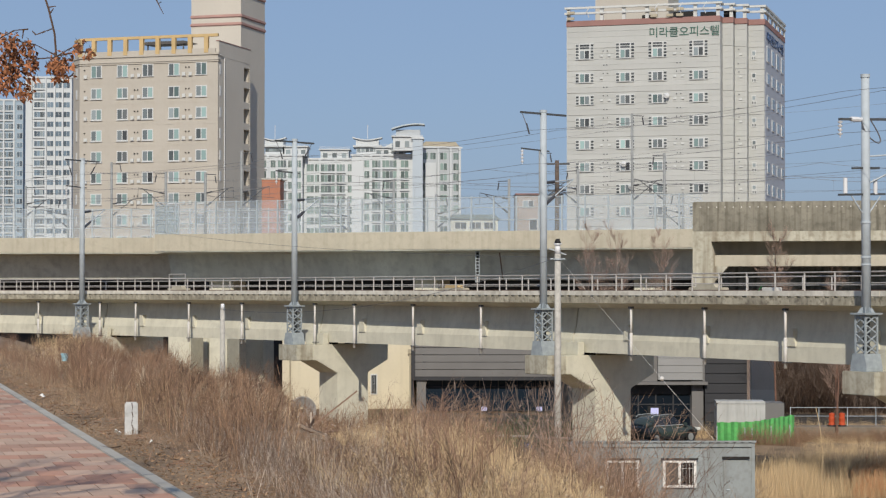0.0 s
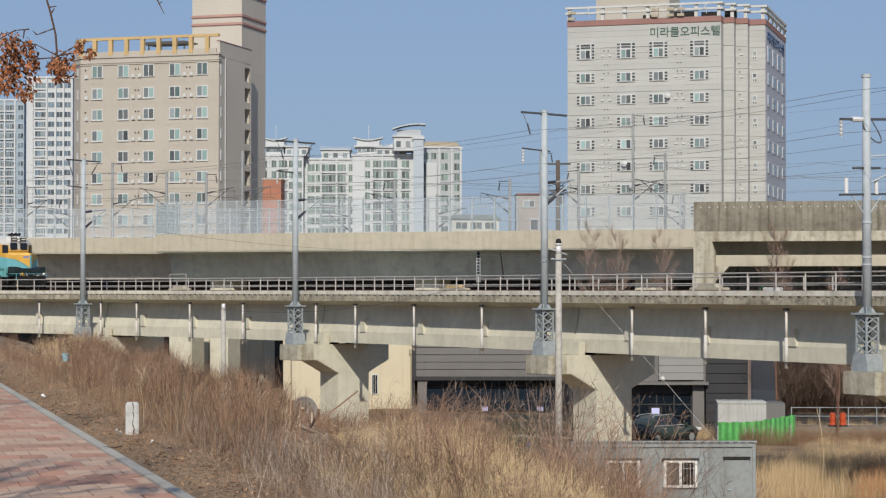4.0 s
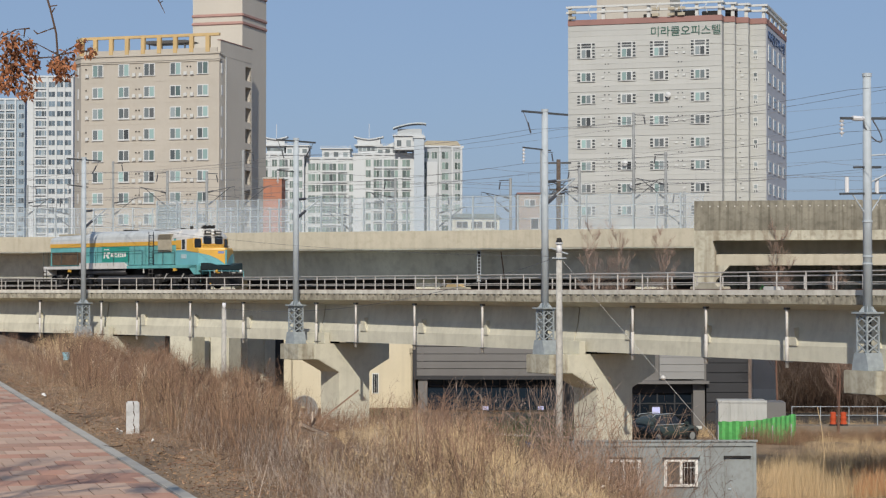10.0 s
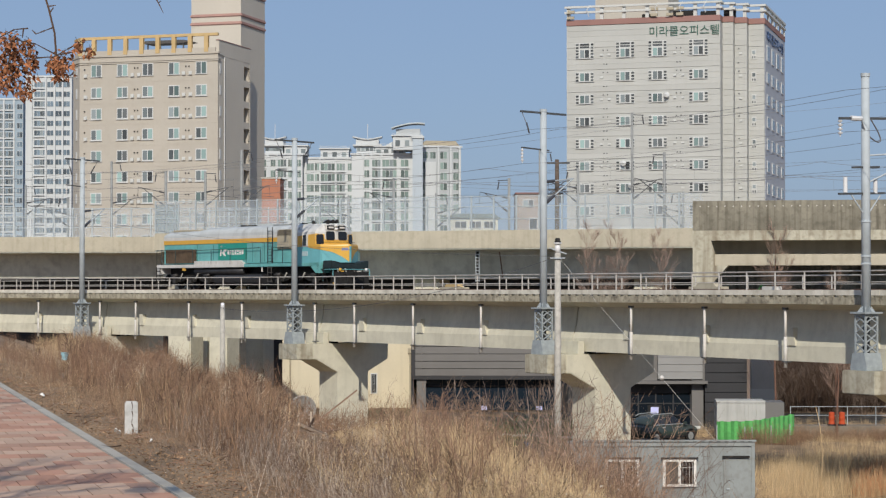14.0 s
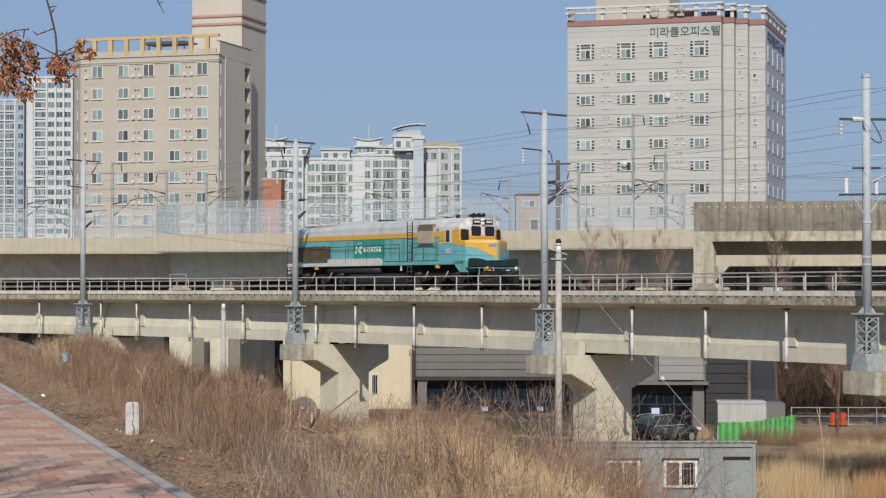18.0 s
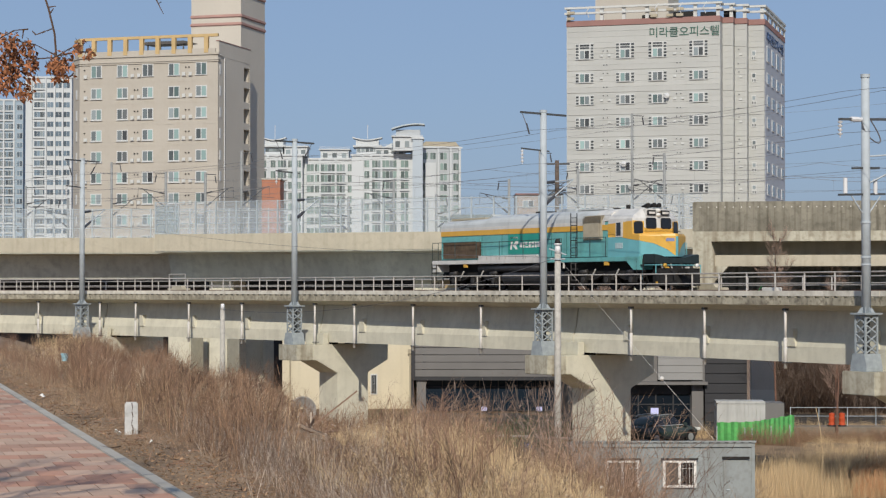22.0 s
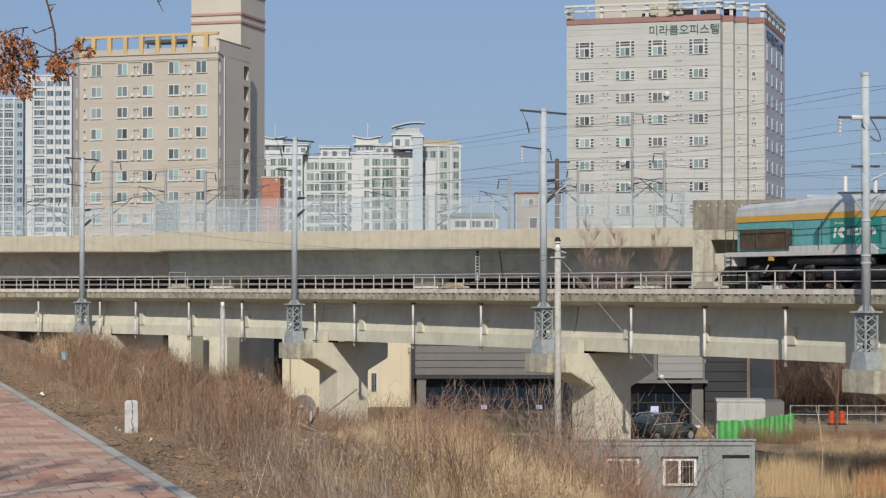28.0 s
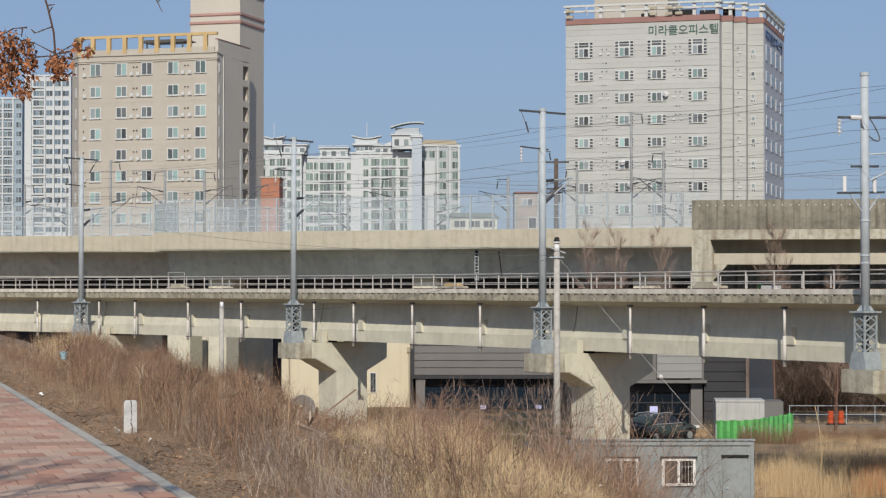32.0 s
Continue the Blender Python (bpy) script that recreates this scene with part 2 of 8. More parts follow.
def levee(x, y, d=None):
    """Height of the ground: the crest beside the kerb, the slope, the field."""
    d = (x - KX) * NX + (y - KY) * NY if d is None else d
    k = np.clip((d - 2.2) / 14.5, 0, 1)
    z = -6.1 * (k * k * (3 - 2 * k) * 0.55 + k * 0.45)
    toe = np.clip((d - 17) / 14, 0, 1)
    z = z + (FIELD + 6.1) * toe * toe * (3 - 2 * toe)
    far = np.clip((-d - 4.5) / 10, 0, 1)
    return z + FIELD * far * far * (3 - 2 * far)


def roll(x, y):
    return 0.06 * np.sin(x * 1.3 + y * 0.7) + 0.05 * np.sin(x * 0.41 - y * 0.9 + 1) + 0.03 * np.sin(x * 3.1 + 2) * np.sin(y * 2.7)


def ground_at(x, y):
    d = (x - KX) * NX + (y - KY) * NY
    return levee(x, y) + roll(x, y) * np.clip((d - 0.3) / 2.5, 0, 1)


# The track: two arcs that meet where u = 0; u runs with the train, off towards the eye.
CX, CY, RADIUS, RADIUS_FAR, TURN = -283.28, -81.75, 345.3, 210.0, radians(35.05)
CX_FAR, CY_FAR = CX + (RADIUS - RADIUS_FAR) * math.cos(TURN), CY + (RADIUS - RADIUS_FAR) * math.sin(TURN)


def bearing(u):
    return TURN - u / (RADIUS if u >= 0 else RADIUS_FAR)


def track(u, off=0.0, z=0.0):
    a = bearing(u)
    if u >= 0:
        return Vector((CX + (RADIUS - off) * math.cos(a), CY + (RADIUS - off) * math.sin(a), z))
    return Vector((CX_FAR + (RADIUS_FAR - off) * math.cos(a), CY_FAR + (RADIUS_FAR - off) * math.sin(a), z))


def on_track(u, off=0.0, z=0.0):
    """A pose on the track: x along it with the train, y away from the eye."""
    p = track(u, off, z)
    return pose(p.x, p.y, p.z, 0, 0, math.degrees(bearing(u)) - 90)


def sweep(profile, u0, u1, step=2.5):
    """A closed profile of (off, z) drawn along the track."""
    b = Build()
    k = max(2, int((u1 - u0) / step) + 1)
    n = len(profile)
    us = [u0 + (u1 - u0) * i / (k - 1) for i in range(k)]
    vs = [track(u, o, z) for u in us for o, z in profile]
    fs = [(j * n + i, j * n + (i + 1) % n, (j + 1) * n + (i + 1) % n, (j + 1) * n + i) for j in range(k - 1) for i in range(n)]
    fs += [tuple(range(n)), tuple(range((k - 1) * n, k * n))]
    return b.add(vs, fs)


# ---- ground ----
def spread(lo, hi, near_lo, near_hi, fine, coarse):
    a = np.arange(near_lo, near_hi, fine)
    left = near_lo - np.geomspace(fine, near_lo - lo, coarse)[::-1]
    right = near_hi + np.geomspace(fine, hi - near_hi, coarse)
    return np.concatenate([left, a, right])


def make_ground():
    gx = spread(-3000, 3000, -30, 40, 0.6, 26)
    gy = spread(-600, 4500, 8, 135, 0.7, 26)
    X, Y = np.meshgrid(gx, gy)
    Z = ground_at(X, Y)
    d = (X - KX) * NX + (Y - KY) * NY
    Z = np.where((d < 0.15) & (d > -4.2), -0.14, Z)
    n, k = len(gx), len(gy)
    i = np.arange((k - 1) * (n - 1))
    a = (i // (n - 1)) * n + i % (n - 1)
    quads = np.stack([a, a + 1, a + n + 1, a + n], 1)
    me = strips("ground", np.stack([X.ravel(), Y.ravel(), Z.ravel()], 1), quads, EARTH)
    tagged(new("ground", me), "dry brown earth of levee and field", "ground", kind="structure")


make_ground()


# ---- the railway viaduct ----
U0, U1 = -112.0, 74.0
RAIL_TOP = 1.62
PIERS = (-109.2, -84.3, -59.4, -34.52, -9.67, 15.17, 38.99, 63.8)


def railway_bridge():
    for k, (a, c) in enumerate(zip(PIERS, PIERS[1:])):
        span = tagged(part("bridge_span", sweep([(1.12, 0.78), (1.26, -0.2), (1.46, -0.85), (1.48, -1.53), (-1.48, -1.53), (-1.46, -0.85), (-1.26, -0.2), (-1.12, 0.78)], a + 0.05, c - 0.05), CONCRETE),
                      "beige concrete girder span of the railway viaduct", "bridge", "bridge spans", "structure")
        part("deck", sweep([(2.55, 1.2), (2.55, 0.98), (1.1, 0.70), (-1.1, 0.70), (-2.55, 0.98), (-2.55, 1.2)], a + 0.02, c - 0.02), CONCRETE, span)
        part("fascia", sweep([(2.62, 1.275), (2.62, 0.97), (2.48, 0.96), (2.30, 1.0), (2.30, 1.275)], a + 0.02, c - 0.02), CONCRETE_EDGE, span, "stained concrete edge beam")
        part("coping", sweep([(2.60, 1.58), (2.60, 1.355), (2.30, 1.355), (2.30, 1.58)], a + 0.02, c - 0.02), COPING, span, "pale concrete coping")
        part("trough_wall", sweep([(2.1, 1.34), (2.1, 1.18), (1.95, 1.18), (1.95, 1.34)], a, c), CONCRETE_EDGE, span)
        part("far_edge", sweep([(-2.05, 1.44), (-2.05, 0.92), (-2.60, 0.92), (-2.60, 1.44)], a + 0.02, c - 0.02), CONCRETE_STAINED, span)
        part("ballast", sweep([(1.95, 1.36), (1.5, 1.45), (-1.6, 1.47), (-2.05, 1.36), (-2.05, 1.19), (1.95, 1.19)], a, c), BALLAST, span)
        for i in range(int((c - a) / 0.62)):
            u = a + 0.31 + i * 0.62
            part("spacer", SPACER, None, span, at=on_track(u, 2.57, 1.32))
        for u in (a + 4.6, a + 10.6, a + 16.8, a + 22.2):
            part("diaphragm", DIAPHRAGM, None, span, at=on_track(u, 1.40, -0.85))
    for side in (-0.72, 0.72):
        part("running_rail", sweep([(side + 0.035, RAIL_TOP), (side + 0.035, 1.5), (side + 0.07, 1.46), (side - 0.07, 1.46), (side - 0.035, 1.5), (side - 0.035, RAIL_TOP)], U0, U1), RAIL_STEEL,
             label="rust-brown steel rail on ballast")
    for ob in [o for o in scene.objects if o.name.startswith("running_rail")]:
        tagged(ob, category="rail", group="running rails")


SPACER = Build().box(-0.15, 0.15, -0.02, 0.05, -0.044, 0.034).mesh("spacer", CONCRETE_EDGE)
DIAPHRAGM = Build().slab([(-0.26, 0.78), (0.1, 0.78), (0.3, 0.0), (-0.3, 0.0)], "y", -0.13, 0.35).mesh("diaphragm", CONCRETE)
railway_bridge()


def pier(u):
    p = tagged(part("bridge_pier", Build().slab([(-2.75, -1.66), (-2.75, -2.6), (-2.5, -2.6), (-0.95, -3.4), (-0.95, FIELD - 0.6), (1.3, FIELD - 0.6), (1.3, -3.4), (2.8, -2.65), (2.8, -1.66)], "x", -1.0, 1.0),
                    CONCRETE, bevel=0.03), "T-shaped beige concrete bridge pier with stained bracket", "pier", "bridge piers", "structure")
    p.matrix_basis = on_track(u + 0.2)
    part("bracket", Build().box(-1.0, 1.0, -3.9, -2.752, -2.6, -1.66), RAIN_STAINED, p, "rain-stained concrete bracket", bevel=0.03)
    part("bearing_block", Build().box(-0.95, 0.95, -2.0, -1.62, -1.66, -1.0), CONCRETE, p, bevel=0.02)
    for s in (-0.62, 0.62):
        for o in (-1.0, 1.0):
            part("bearing", Build().box(s - 0.2, s + 0.2, o - 0.2, o + 0.2, -1.66, -1.53), BLACK, p)


for u in PIERS:
    pier(u)


def handrail(off, height, name, spans):
    for a, c in spans:
        r = thing(name, on_track(a, off, 1.44), "weathered steel tube handrail along the viaduct edge", "railing", "viaduct handrails")
        inv = r.matrix_basis.inverted()
        n = round((c - a) / 2.0)
        post = Build().rod((0, 0, -0.25), (0, 0, height), 0.038, n=6).mesh("post", HANDRAIL)
        for i in range(n):
            part("post", post, None, r, at=inv @ on_track(a + (i + 0.5) * (c - a) / n, off, 1.44))
        for z in (height, height * 0.5):
            pts = [inv @ track(a + (c - a) * i / 12, off, 1.44 + z) for i in range(13)]
            part("tube", Build().path(pts, 0.032 if z == height else 0.024, 6), HANDRAIL, r)


SPANS = list(zip(PIERS, PIERS[1:]))
handrail(2.45, 0.92, "handrail", SPANS)
handrail(-2.45, 0.80, "handrail", SPANS)


def drain_pipe(u):
    d = thing("drain_pipe", on_track(u, 2.35, 0), "white plastic drain pipe clamped to the girder", "pipe", "drain pipes")
    part("upper_pipe", Build().rod((0, 0, 0.75), (0, 0, -0.55), 0.062, n=12), OFFWHITE, d, smooth=True)
    part("lower_pipe", Build().rod((0, 0, -0.45), (0, 0, -1.78), 0.08, n=12), OFFWHITE, d, smooth=True)
    part("clamp", Build().box(-0.11, 0.3, -0.11, 0.11, -1.54, -1.50), STEEL_DARK, d)
    part("inlet", Build().box(-0.1, 0.1, -0.1, 0.1, 0.72, 0.82), STEEL_DARK, d)


for u in (-33.72, -8.87, -80, -73, -66.5, -55, -48.5, -41.27, -29.41, -23.12, -17.0, -4.62, 1.48, 8.11, 21.2, 26.87, 32.61, 44.5, 51):
    drain_pipe(u)


# ---- catenary masts ----
def lattice(parent, w, z0, z1, panels, r):
    """Four corner legs and crossed braces on each side."""
    def corner(i, z):
        return ((-w, -w, z), (w, -w, z), (w, w, z), (-w, w, z))[i % 4]
    for i in range(4):
        part("pedestal_leg", Build().rod(corner(i, z0), corner(i, z1), r * 1.5, n=4), PEDESTAL, parent)
        for k in range(panels):
            a, c = z0 + (z1 - z0) * k / panels, z0 + (z1 - z0) * (k + 1) / panels
            part("brace", Build().rod(corner(i, a), corner(i + 1, c), r, n=4), PEDESTAL, parent)
            part("brace", Build().rod(corner(i + 1, a), corner(i, c), r, n=4), PEDESTAL, parent)


ARCH_PLATE = Build().slab([(-0.31, 0.62), (-0.31, 0.3), (-0.25, 0.42), (-0.15, 0.52), (0, 0.55), (0.15, 0.52), (0.25, 0.42), (0.31, 0.3), (0.31, 0.62)], "y", -0.325, -0.305).mesh("arch_plate", PEDESTAL)


def mast(u, kind):
    m = thing("catenary_mast", on_track(u, 3.3, 0), "grey galvanised steel catenary mast on a lattice pedestal", "mast", "catenary masts")
    part("pedestal_base", Build().slab([(-0.5, -1.66), (-0.5, -1.5), (-0.36, -0.95), (0.36, -0.95), (0.5, -1.5), (0.5, -1.66)], "y", -0.42, 0.42), PEDESTAL, m, bevel=0.01)
    lattice(m, 0.30, -0.95, 0.62, 4, 0.034)
    # Dark steel core carries the shade seen inside the lattice.
    part("pedestal_column", Build().rod((0, 0, -1), (0, 0, 0.6), 0.14, n=10), STEEL_DARK, m, smooth=True)
    for i in range(4):
        part("arch_plate", ARCH_PLATE, None, m, at=pose(0, 0, 0, 0, 0, 90 * i))
    part("top_plate", Build().box(-0.46, 0.46, -0.46, 0.46, 0.62, 0.69), PEDESTAL, m)
    gusset = Build().slab([(0.14, 0.69), (0.36, 0.69), (0.14, 1.0)], "y", -0.012, 0.012).mesh("gusset", PEDESTAL)
    for i in range(8):
        part("gusset", gusset, None, m, at=pose(0, 0, 0, 0, 0, i * 45))
    top = (10.75, 10.7, 10.65, 10.3)[kind]
    part("tube", Build().rod((0, 0, 0.69), (0, 0, top), 0.19, 0.165, n=16), STEEL, m, smooth=True)
    part("collar", Build().rod((0, 0, top - 0.12), (0, 0, top + 0.02), 0.19, n=16), STEEL, m)
    def arm(p0, p1, r=0.05):
        part("cross_arm", Build().rod(p0, p1, r, n=4), STEEL_DARK, m)

    def bracket(p0, p1, r=0.035):
        part("bracket", Build().rod(p0, p1, r, n=6), STEEL, m)

    def stub(p0, p1, r, material):
        part("insulator", Build().rod(p0, p1, r, n=8), material, m)

    def disc_string(p, q, r=0.09):
        prof = [(0.03, 0)]
        h = p[2] - q[2]
        for i in range(4):
            z = -h * (i + 0.4) / 4.4
            prof += [(0.03, z + 0.03), (r, z), (r * 0.7, z - 0.06), (0.03, z - 0.07)]
        part("insulator", Build().turn(prof + [(0.02, -h)], 10, p), INSULATOR, m, "white disc insulator string")
    if kind < 3:
        arm((0, -1.4, top - 0.14), (0, 1.4, top - 0.2), 0.07)
        stub((0.0, -1.3, top - 0.2), (0.12, -1.12, top - 0.75), 0.018, WIRE)
        stub((0.12, -1.12, top - 0.7), (0.2, -1.0, top - 1.25), 0.04, PORCELAIN_DARK)
        if kind < 2:
            stub((0.0, 1.25, top - 0.2), (-0.1, 1.1, top - 0.6), 0.018, WIRE)
            stub((-0.1, 1.1, top - 0.55), (-0.25, 0.85, top - 1.1), 0.045, PORCELAIN_DARK)
        arm((0, -1.35, top - 1.95), (0, 0.35, top - 2.05), 0.05)
        disc_string((0, -1.3, top - 2.0), (0, -1.3, top - 2.75))
        bracket((0, 0.1, 7.0), (-1.0, 2.6, 7.3))
        bracket((0, 0.1, 5.9), (-1.0, 2.6, 7.3))
        bracket((-0.6, 1.6, 6.75), (-1.2, 2.9, 6.9), 0.02)
        stub((-0.05, 0.2, 5.95), (-0.35, 0.9, 6.35), 0.09, PORCELAIN_DARK)
        stub((-0.05, 0.2, 7.02), (-0.35, 0.9, 7.1), 0.08, PORCELAIN_DARK)
    else:
        arm((0, -1.35, 8.45), (0, 1.6, 8.55), 0.07)
        arm((0, -0.7, 6.5), (0, 0.7, 6.55), 0.06)
        arm((0, -1.4, 5.42), (0, 1.0, 5.5), 0.06)
        bracket((0, -0.75, 5.4), (0, 0, 4.5), 0.03)
        bracket((0, 0.75, 5.4), (0, 0, 4.5), 0.03)
        disc_string((0, -1.3, 8.42), (0, -1.3, 7.72), 0.11)
        stub((0, -0.2, 8.48), (0, -0.75, 8.48), 0.1, INSULATOR)
        for o in (-1.05, 0.5):
            stub((0, o, 5.48), (0, o, 6.1), 0.085, INSULATOR)
        bracket((0, 0.1, 7.0), (1.0, 2.6, 7.2))
        bracket((0, 0.1, 5.9), (1.0, 2.6, 7.2))
        loop = [(0.1, 0.2 + 0.5 * math.sin(i * 0.45), 8.45 - 0.9 * math.sin(i * 0.31)) for i in range(11)]
        part("jumper_cable", Build().path(loop, 0.03), WIRE, m)
        for z in (2.6, 2.9, 4.3):
            part("clamp_band", Build().rod((0, 0, z), (0, 0, z + 0.07), 0.21, n=14), STEEL, m)


MASTS = ((-34.52, 0), (-9.67, 1), (15.17, 2), (38.99, 3))
for u, kind in MASTS:
    mast(u, kind)
mast(-59.4, 0)


def wire(pts, r=0.014, label="thin dark overhead wire"):
    tagged(part("overhead_wire", Build().path([tuple(p) for p in pts], r, 4), WIRE), label, "wire", "overhead wires")


def hang(p, q, sag, n=10):
    p, q = Vector(p), Vector(q)
    return [p.lerp(q, i / n) - Vector((0, 0, sag * 4 * (i / n) * (1 - i / n))) for i in range(n + 1)]


STOPS = (-84.3, -59.4, -34.52, -9.67, 15.17, 38.99, 63.8)
for off, z, sag, r in ((4.3, 9.6, 0.25, 0.010), (2.4, 9.7, 0.3, 0.010), (4.5, 7.9, 0.25, 0.010), (0.0, 8.05, 0.35, 0.009), (0.0, 6.75, 0.04, 0.009)):
    pts = []
    for a, c in zip(STOPS, STOPS[1:]):
        pts += hang(track(a, off, z), track(c, off, z), sag, 8)[:-1]
    wire(pts + [track(STOPS[-1], off, z)], r)


# ---- locomotive ----
TEAL = mat("teal_paint", (0.14, 0.41, 0.405), 0.35, vary=0.12, scale=1.2, fine=20, bump=0.02, streak=0.3, speck=0.12, speck_scale=3)
TEAL_DEEP = mat("green_teal_paint", (0.025, 0.28, 0.225), 0.35, vary=0.08, scale=1.2, fine=20, bump=0.02)
AQUA = mat("aqua_paint", (0.15, 0.42, 0.46), 0.35, vary=0.08, scale=1.2, fine=20, bump=0.02, streak=0.1)
YELLOW = mat("ochre_yellow_paint", (0.65, 0.37, 0.06), 0.4, vary=0.06, scale=1.5, fine=20, bump=0.02, streak=0.1)
LOCO_WHITE = mat("grimy_white_paint", (0.60, 0.59, 0.56), 0.45, vary=0.1, scale=1.5, fine=20, bump=0.02, streak=0.25)
WALK_RAIL = mat("dark_teal_rail_paint", (0.05, 0.08, 0.08), 0.6, vary=0.2, bump=0)
ROOF_GREY = mat("grey_roof_paint", (0.50, 0.525, 0.525), 0.5, vary=0.1, scale=0.8, fine=12, bump=0.03, streak=0.3)
TAN = mat("tan_grille_paint", (0.40, 0.355, 0.265), 0.6, vary=0.12, scale=3, fine=30, bump=0.1)
# Darker copy of the tan, with the louvre's shade in the paint.
TAN_DARK = mat("shaded_louvre_paint", (0.25, 0.215, 0.16), 0.7, vary=0.12, scale=3, bump=0.05)
GRILLE = mat("dusty_radiator", (0.105, 0.072, 0.045), 0.8, vary=0.3, scale=4, fine=60, bump=0.3)
SPRING = mat("pale_spring_paint", (0.55, 0.53, 0.48), 0.6, vary=0.2, bump=0.05)
ANTICLIMB = mat("dark_teal_black_paint", (0.018, 0.03, 0.032), 0.5, vary=0.25, scale=4, fine=30, bump=0.08)
LAMP_GLASS = mat("lamp_glass", (0.75, 0.75, 0.72), 0.1, vary=0.05, bump=0)
SEAM = mat("shadowed_teal_seam", (0.06, 0.19, 0.185), 0.5, vary=0.1, bump=0)
PLATE = mat("pale_teal_plate", (0.40, 0.52, 0.54), 0.5, vary=0.15, scale=8, bump=0)
PURPLE = mat("faded_blue_marking", (0.20, 0.24, 0.42), 0.5, vary=0.1, bump=0)


def hood_ring(half, shoulder, top, bottom):
    """Cross-section of the hood roof, from one eave over the top to the other."""
    pts = []
    for i in range(15):
        a = math.pi * i / 14
        pts.append((-half * math.copysign(abs(math.cos(a)) ** 0.6, math.cos(a)), shoulder + (top - shoulder) * math.sin(a) ** 0.8))
    return pts


def locomotive():
    lo = thing("locomotive", on_track(0, 0, RAIL_TOP), "teal, yellow and white six-axle diesel locomotive on the viaduct track", "locomotive")
    H = 1.33
    # hood side bands, each its own panel
    hood = part("hood", Build().box(-9.37, 6.1, -H + 0.02, H - 0.02, 1.65, 3.40), TEAL, lo, "teal engine hood", bevel=0.02)
    for s in (-1, 1):
        y0, y1 = (s * H - 0.012, s * H + 0.012)
        part("yellow_band", Build().box(-9.38, 5.9, y0, y1, 2.97, 3.24), YELLOW, hood, "yellow waist band")
        part("white_band", Build().box(-9.38, 5.6, y0, y1, 3.24, 3.42), LOCO_WHITE, hood, "white band under the roof")
        part("green_panel", Build().box(-2.8, 0.45, y0, y1, 1.9, 2.95), TEAL_DEEP, hood, "darker green name panel")
        g = part("radiator_grille", Build().box(-9.1, -5.4, s * H - 0.03, s * H + 0.03, 1.72, 2.62), GRILLE, hood, "dusty brown radiator grille")
        for i in range(9):
            x = -9.05 + i * 0.45
            part("slat", Build().box(x, x + 0.05, s * H - 0.04, s * H + 0.045, 1.72, 2.62), GRILLE, g)
        part("grille_cap", Build().box(-9.2, -5.45, s * H - 0.03, s * H + 0.05, 2.62, 2.80), TEAL, hood)
        # unreadable name: plain white bars
        mark = Build().slab([(-2.62, 2.66), (-2.55, 2.80), (-1.95, 2.80), (-1.85, 2.68), (-1.95, 2.72), (-2.5, 2.72)], "y", y0, y1)
        mark.slab([(-2.62, 2.14), (-2.52, 2.58), (-2.36, 2.58), (-2.46, 2.14)], "y", y0 - 0.004, y1 + 0.004)
        mark.slab([(-2.38, 2.36), (-2.10, 2.58), (-1.86, 2.58), (-1.84, 2.44), (-2.05, 2.36), (-1.9, 2.14), (-2.1, 2.14)], "y", y0 - 0.004, y1 + 0.004)
        part("painted_mark", mark, WHITE, hood, "white painted mark")
        for x0, x1, z0, z1 in ((-1.72, -1.5, 2.24, 2.5), (-1.42, -1.3, 2.22, 2.52), (-1.22, -1.02, 2.36, 2.52), (-1.2, -0.96, 2.22, 2.3), (-0.9, -0.72, 2.22, 2.52), (-0.66, -0.42, 2.38, 2.52), (-0.64, -0.44, 2.22, 2.32), (-0.36, -0.2, 2.22, 2.52), (-0.12, 0.1, 2.24, 2.52)):
            part("name_bar", Build().box(x0, x1, s * H - 0.02, s * H + 0.02, z0, z1), WHITE, hood, "white painted mark")
        for x in (-5.3, -3.4, 1.1, 2.4):
            part("door_seam", Build().box(x, x + 0.025, s * H - 0.013, s * H + 0.014, 1.75, 2.95), SEAM, hood)
        part("vent_housing", Build().slab([(3.91, 2.5), (3.91, 3.45), (4.1, 3.72), (5.55, 3.72), (5.4, 3.45), (5.4, 2.5)], "y", min(s * 1.05, s * (H + 0.10)), max(s * 1.05, s * (H + 0.10))), TAN, lo, "tan air-intake housing", bevel=0.03)
        vent = part("intake_louvre", Build().box(4.05, 5.25, s * (H + 0.10) - 0.02, s * (H + 0.10) + 0.02, 2.56, 3.38), TAN, lo)
        for i in range(6):
            z = 3.36 + i * 0.06
            part("slat", Build().box(3.95, 5.42, s * (H + 0.12) - 0.02, s * (H + 0.12) + 0.02, z, z + 0.025), TAN_DARK, vent, "dark louvre slat")
    roof = Build()
    ring = hood_ring(H, 3.42, 4.06, 0)
    n = len(ring)
    secs = [(-9.37, 0.62), (-8.9, 0.70), (-5.5, 0.78), (-4.7, 1.0), (3.0, 1.0), (6.0, 0.97)]
    vs = [(x, y, 3.40 + (z - 3.40) * k) for x, k in secs for y, z in ring]
    fs = [(j * n + i, j * n + i + 1, (j + 1) * n + i + 1, (j + 1) * n + i) for j in range(len(secs) - 1) for i in range(n - 1)]
    fs += [tuple(range(n)), tuple(range(5 * n, 6 * n))]
    roof.add(vs, fs)
    r = part("hood_roof", roof, ROOF_GREY, lo, "pale grey rounded hood roof", smooth=False)
    k0 = 4.85
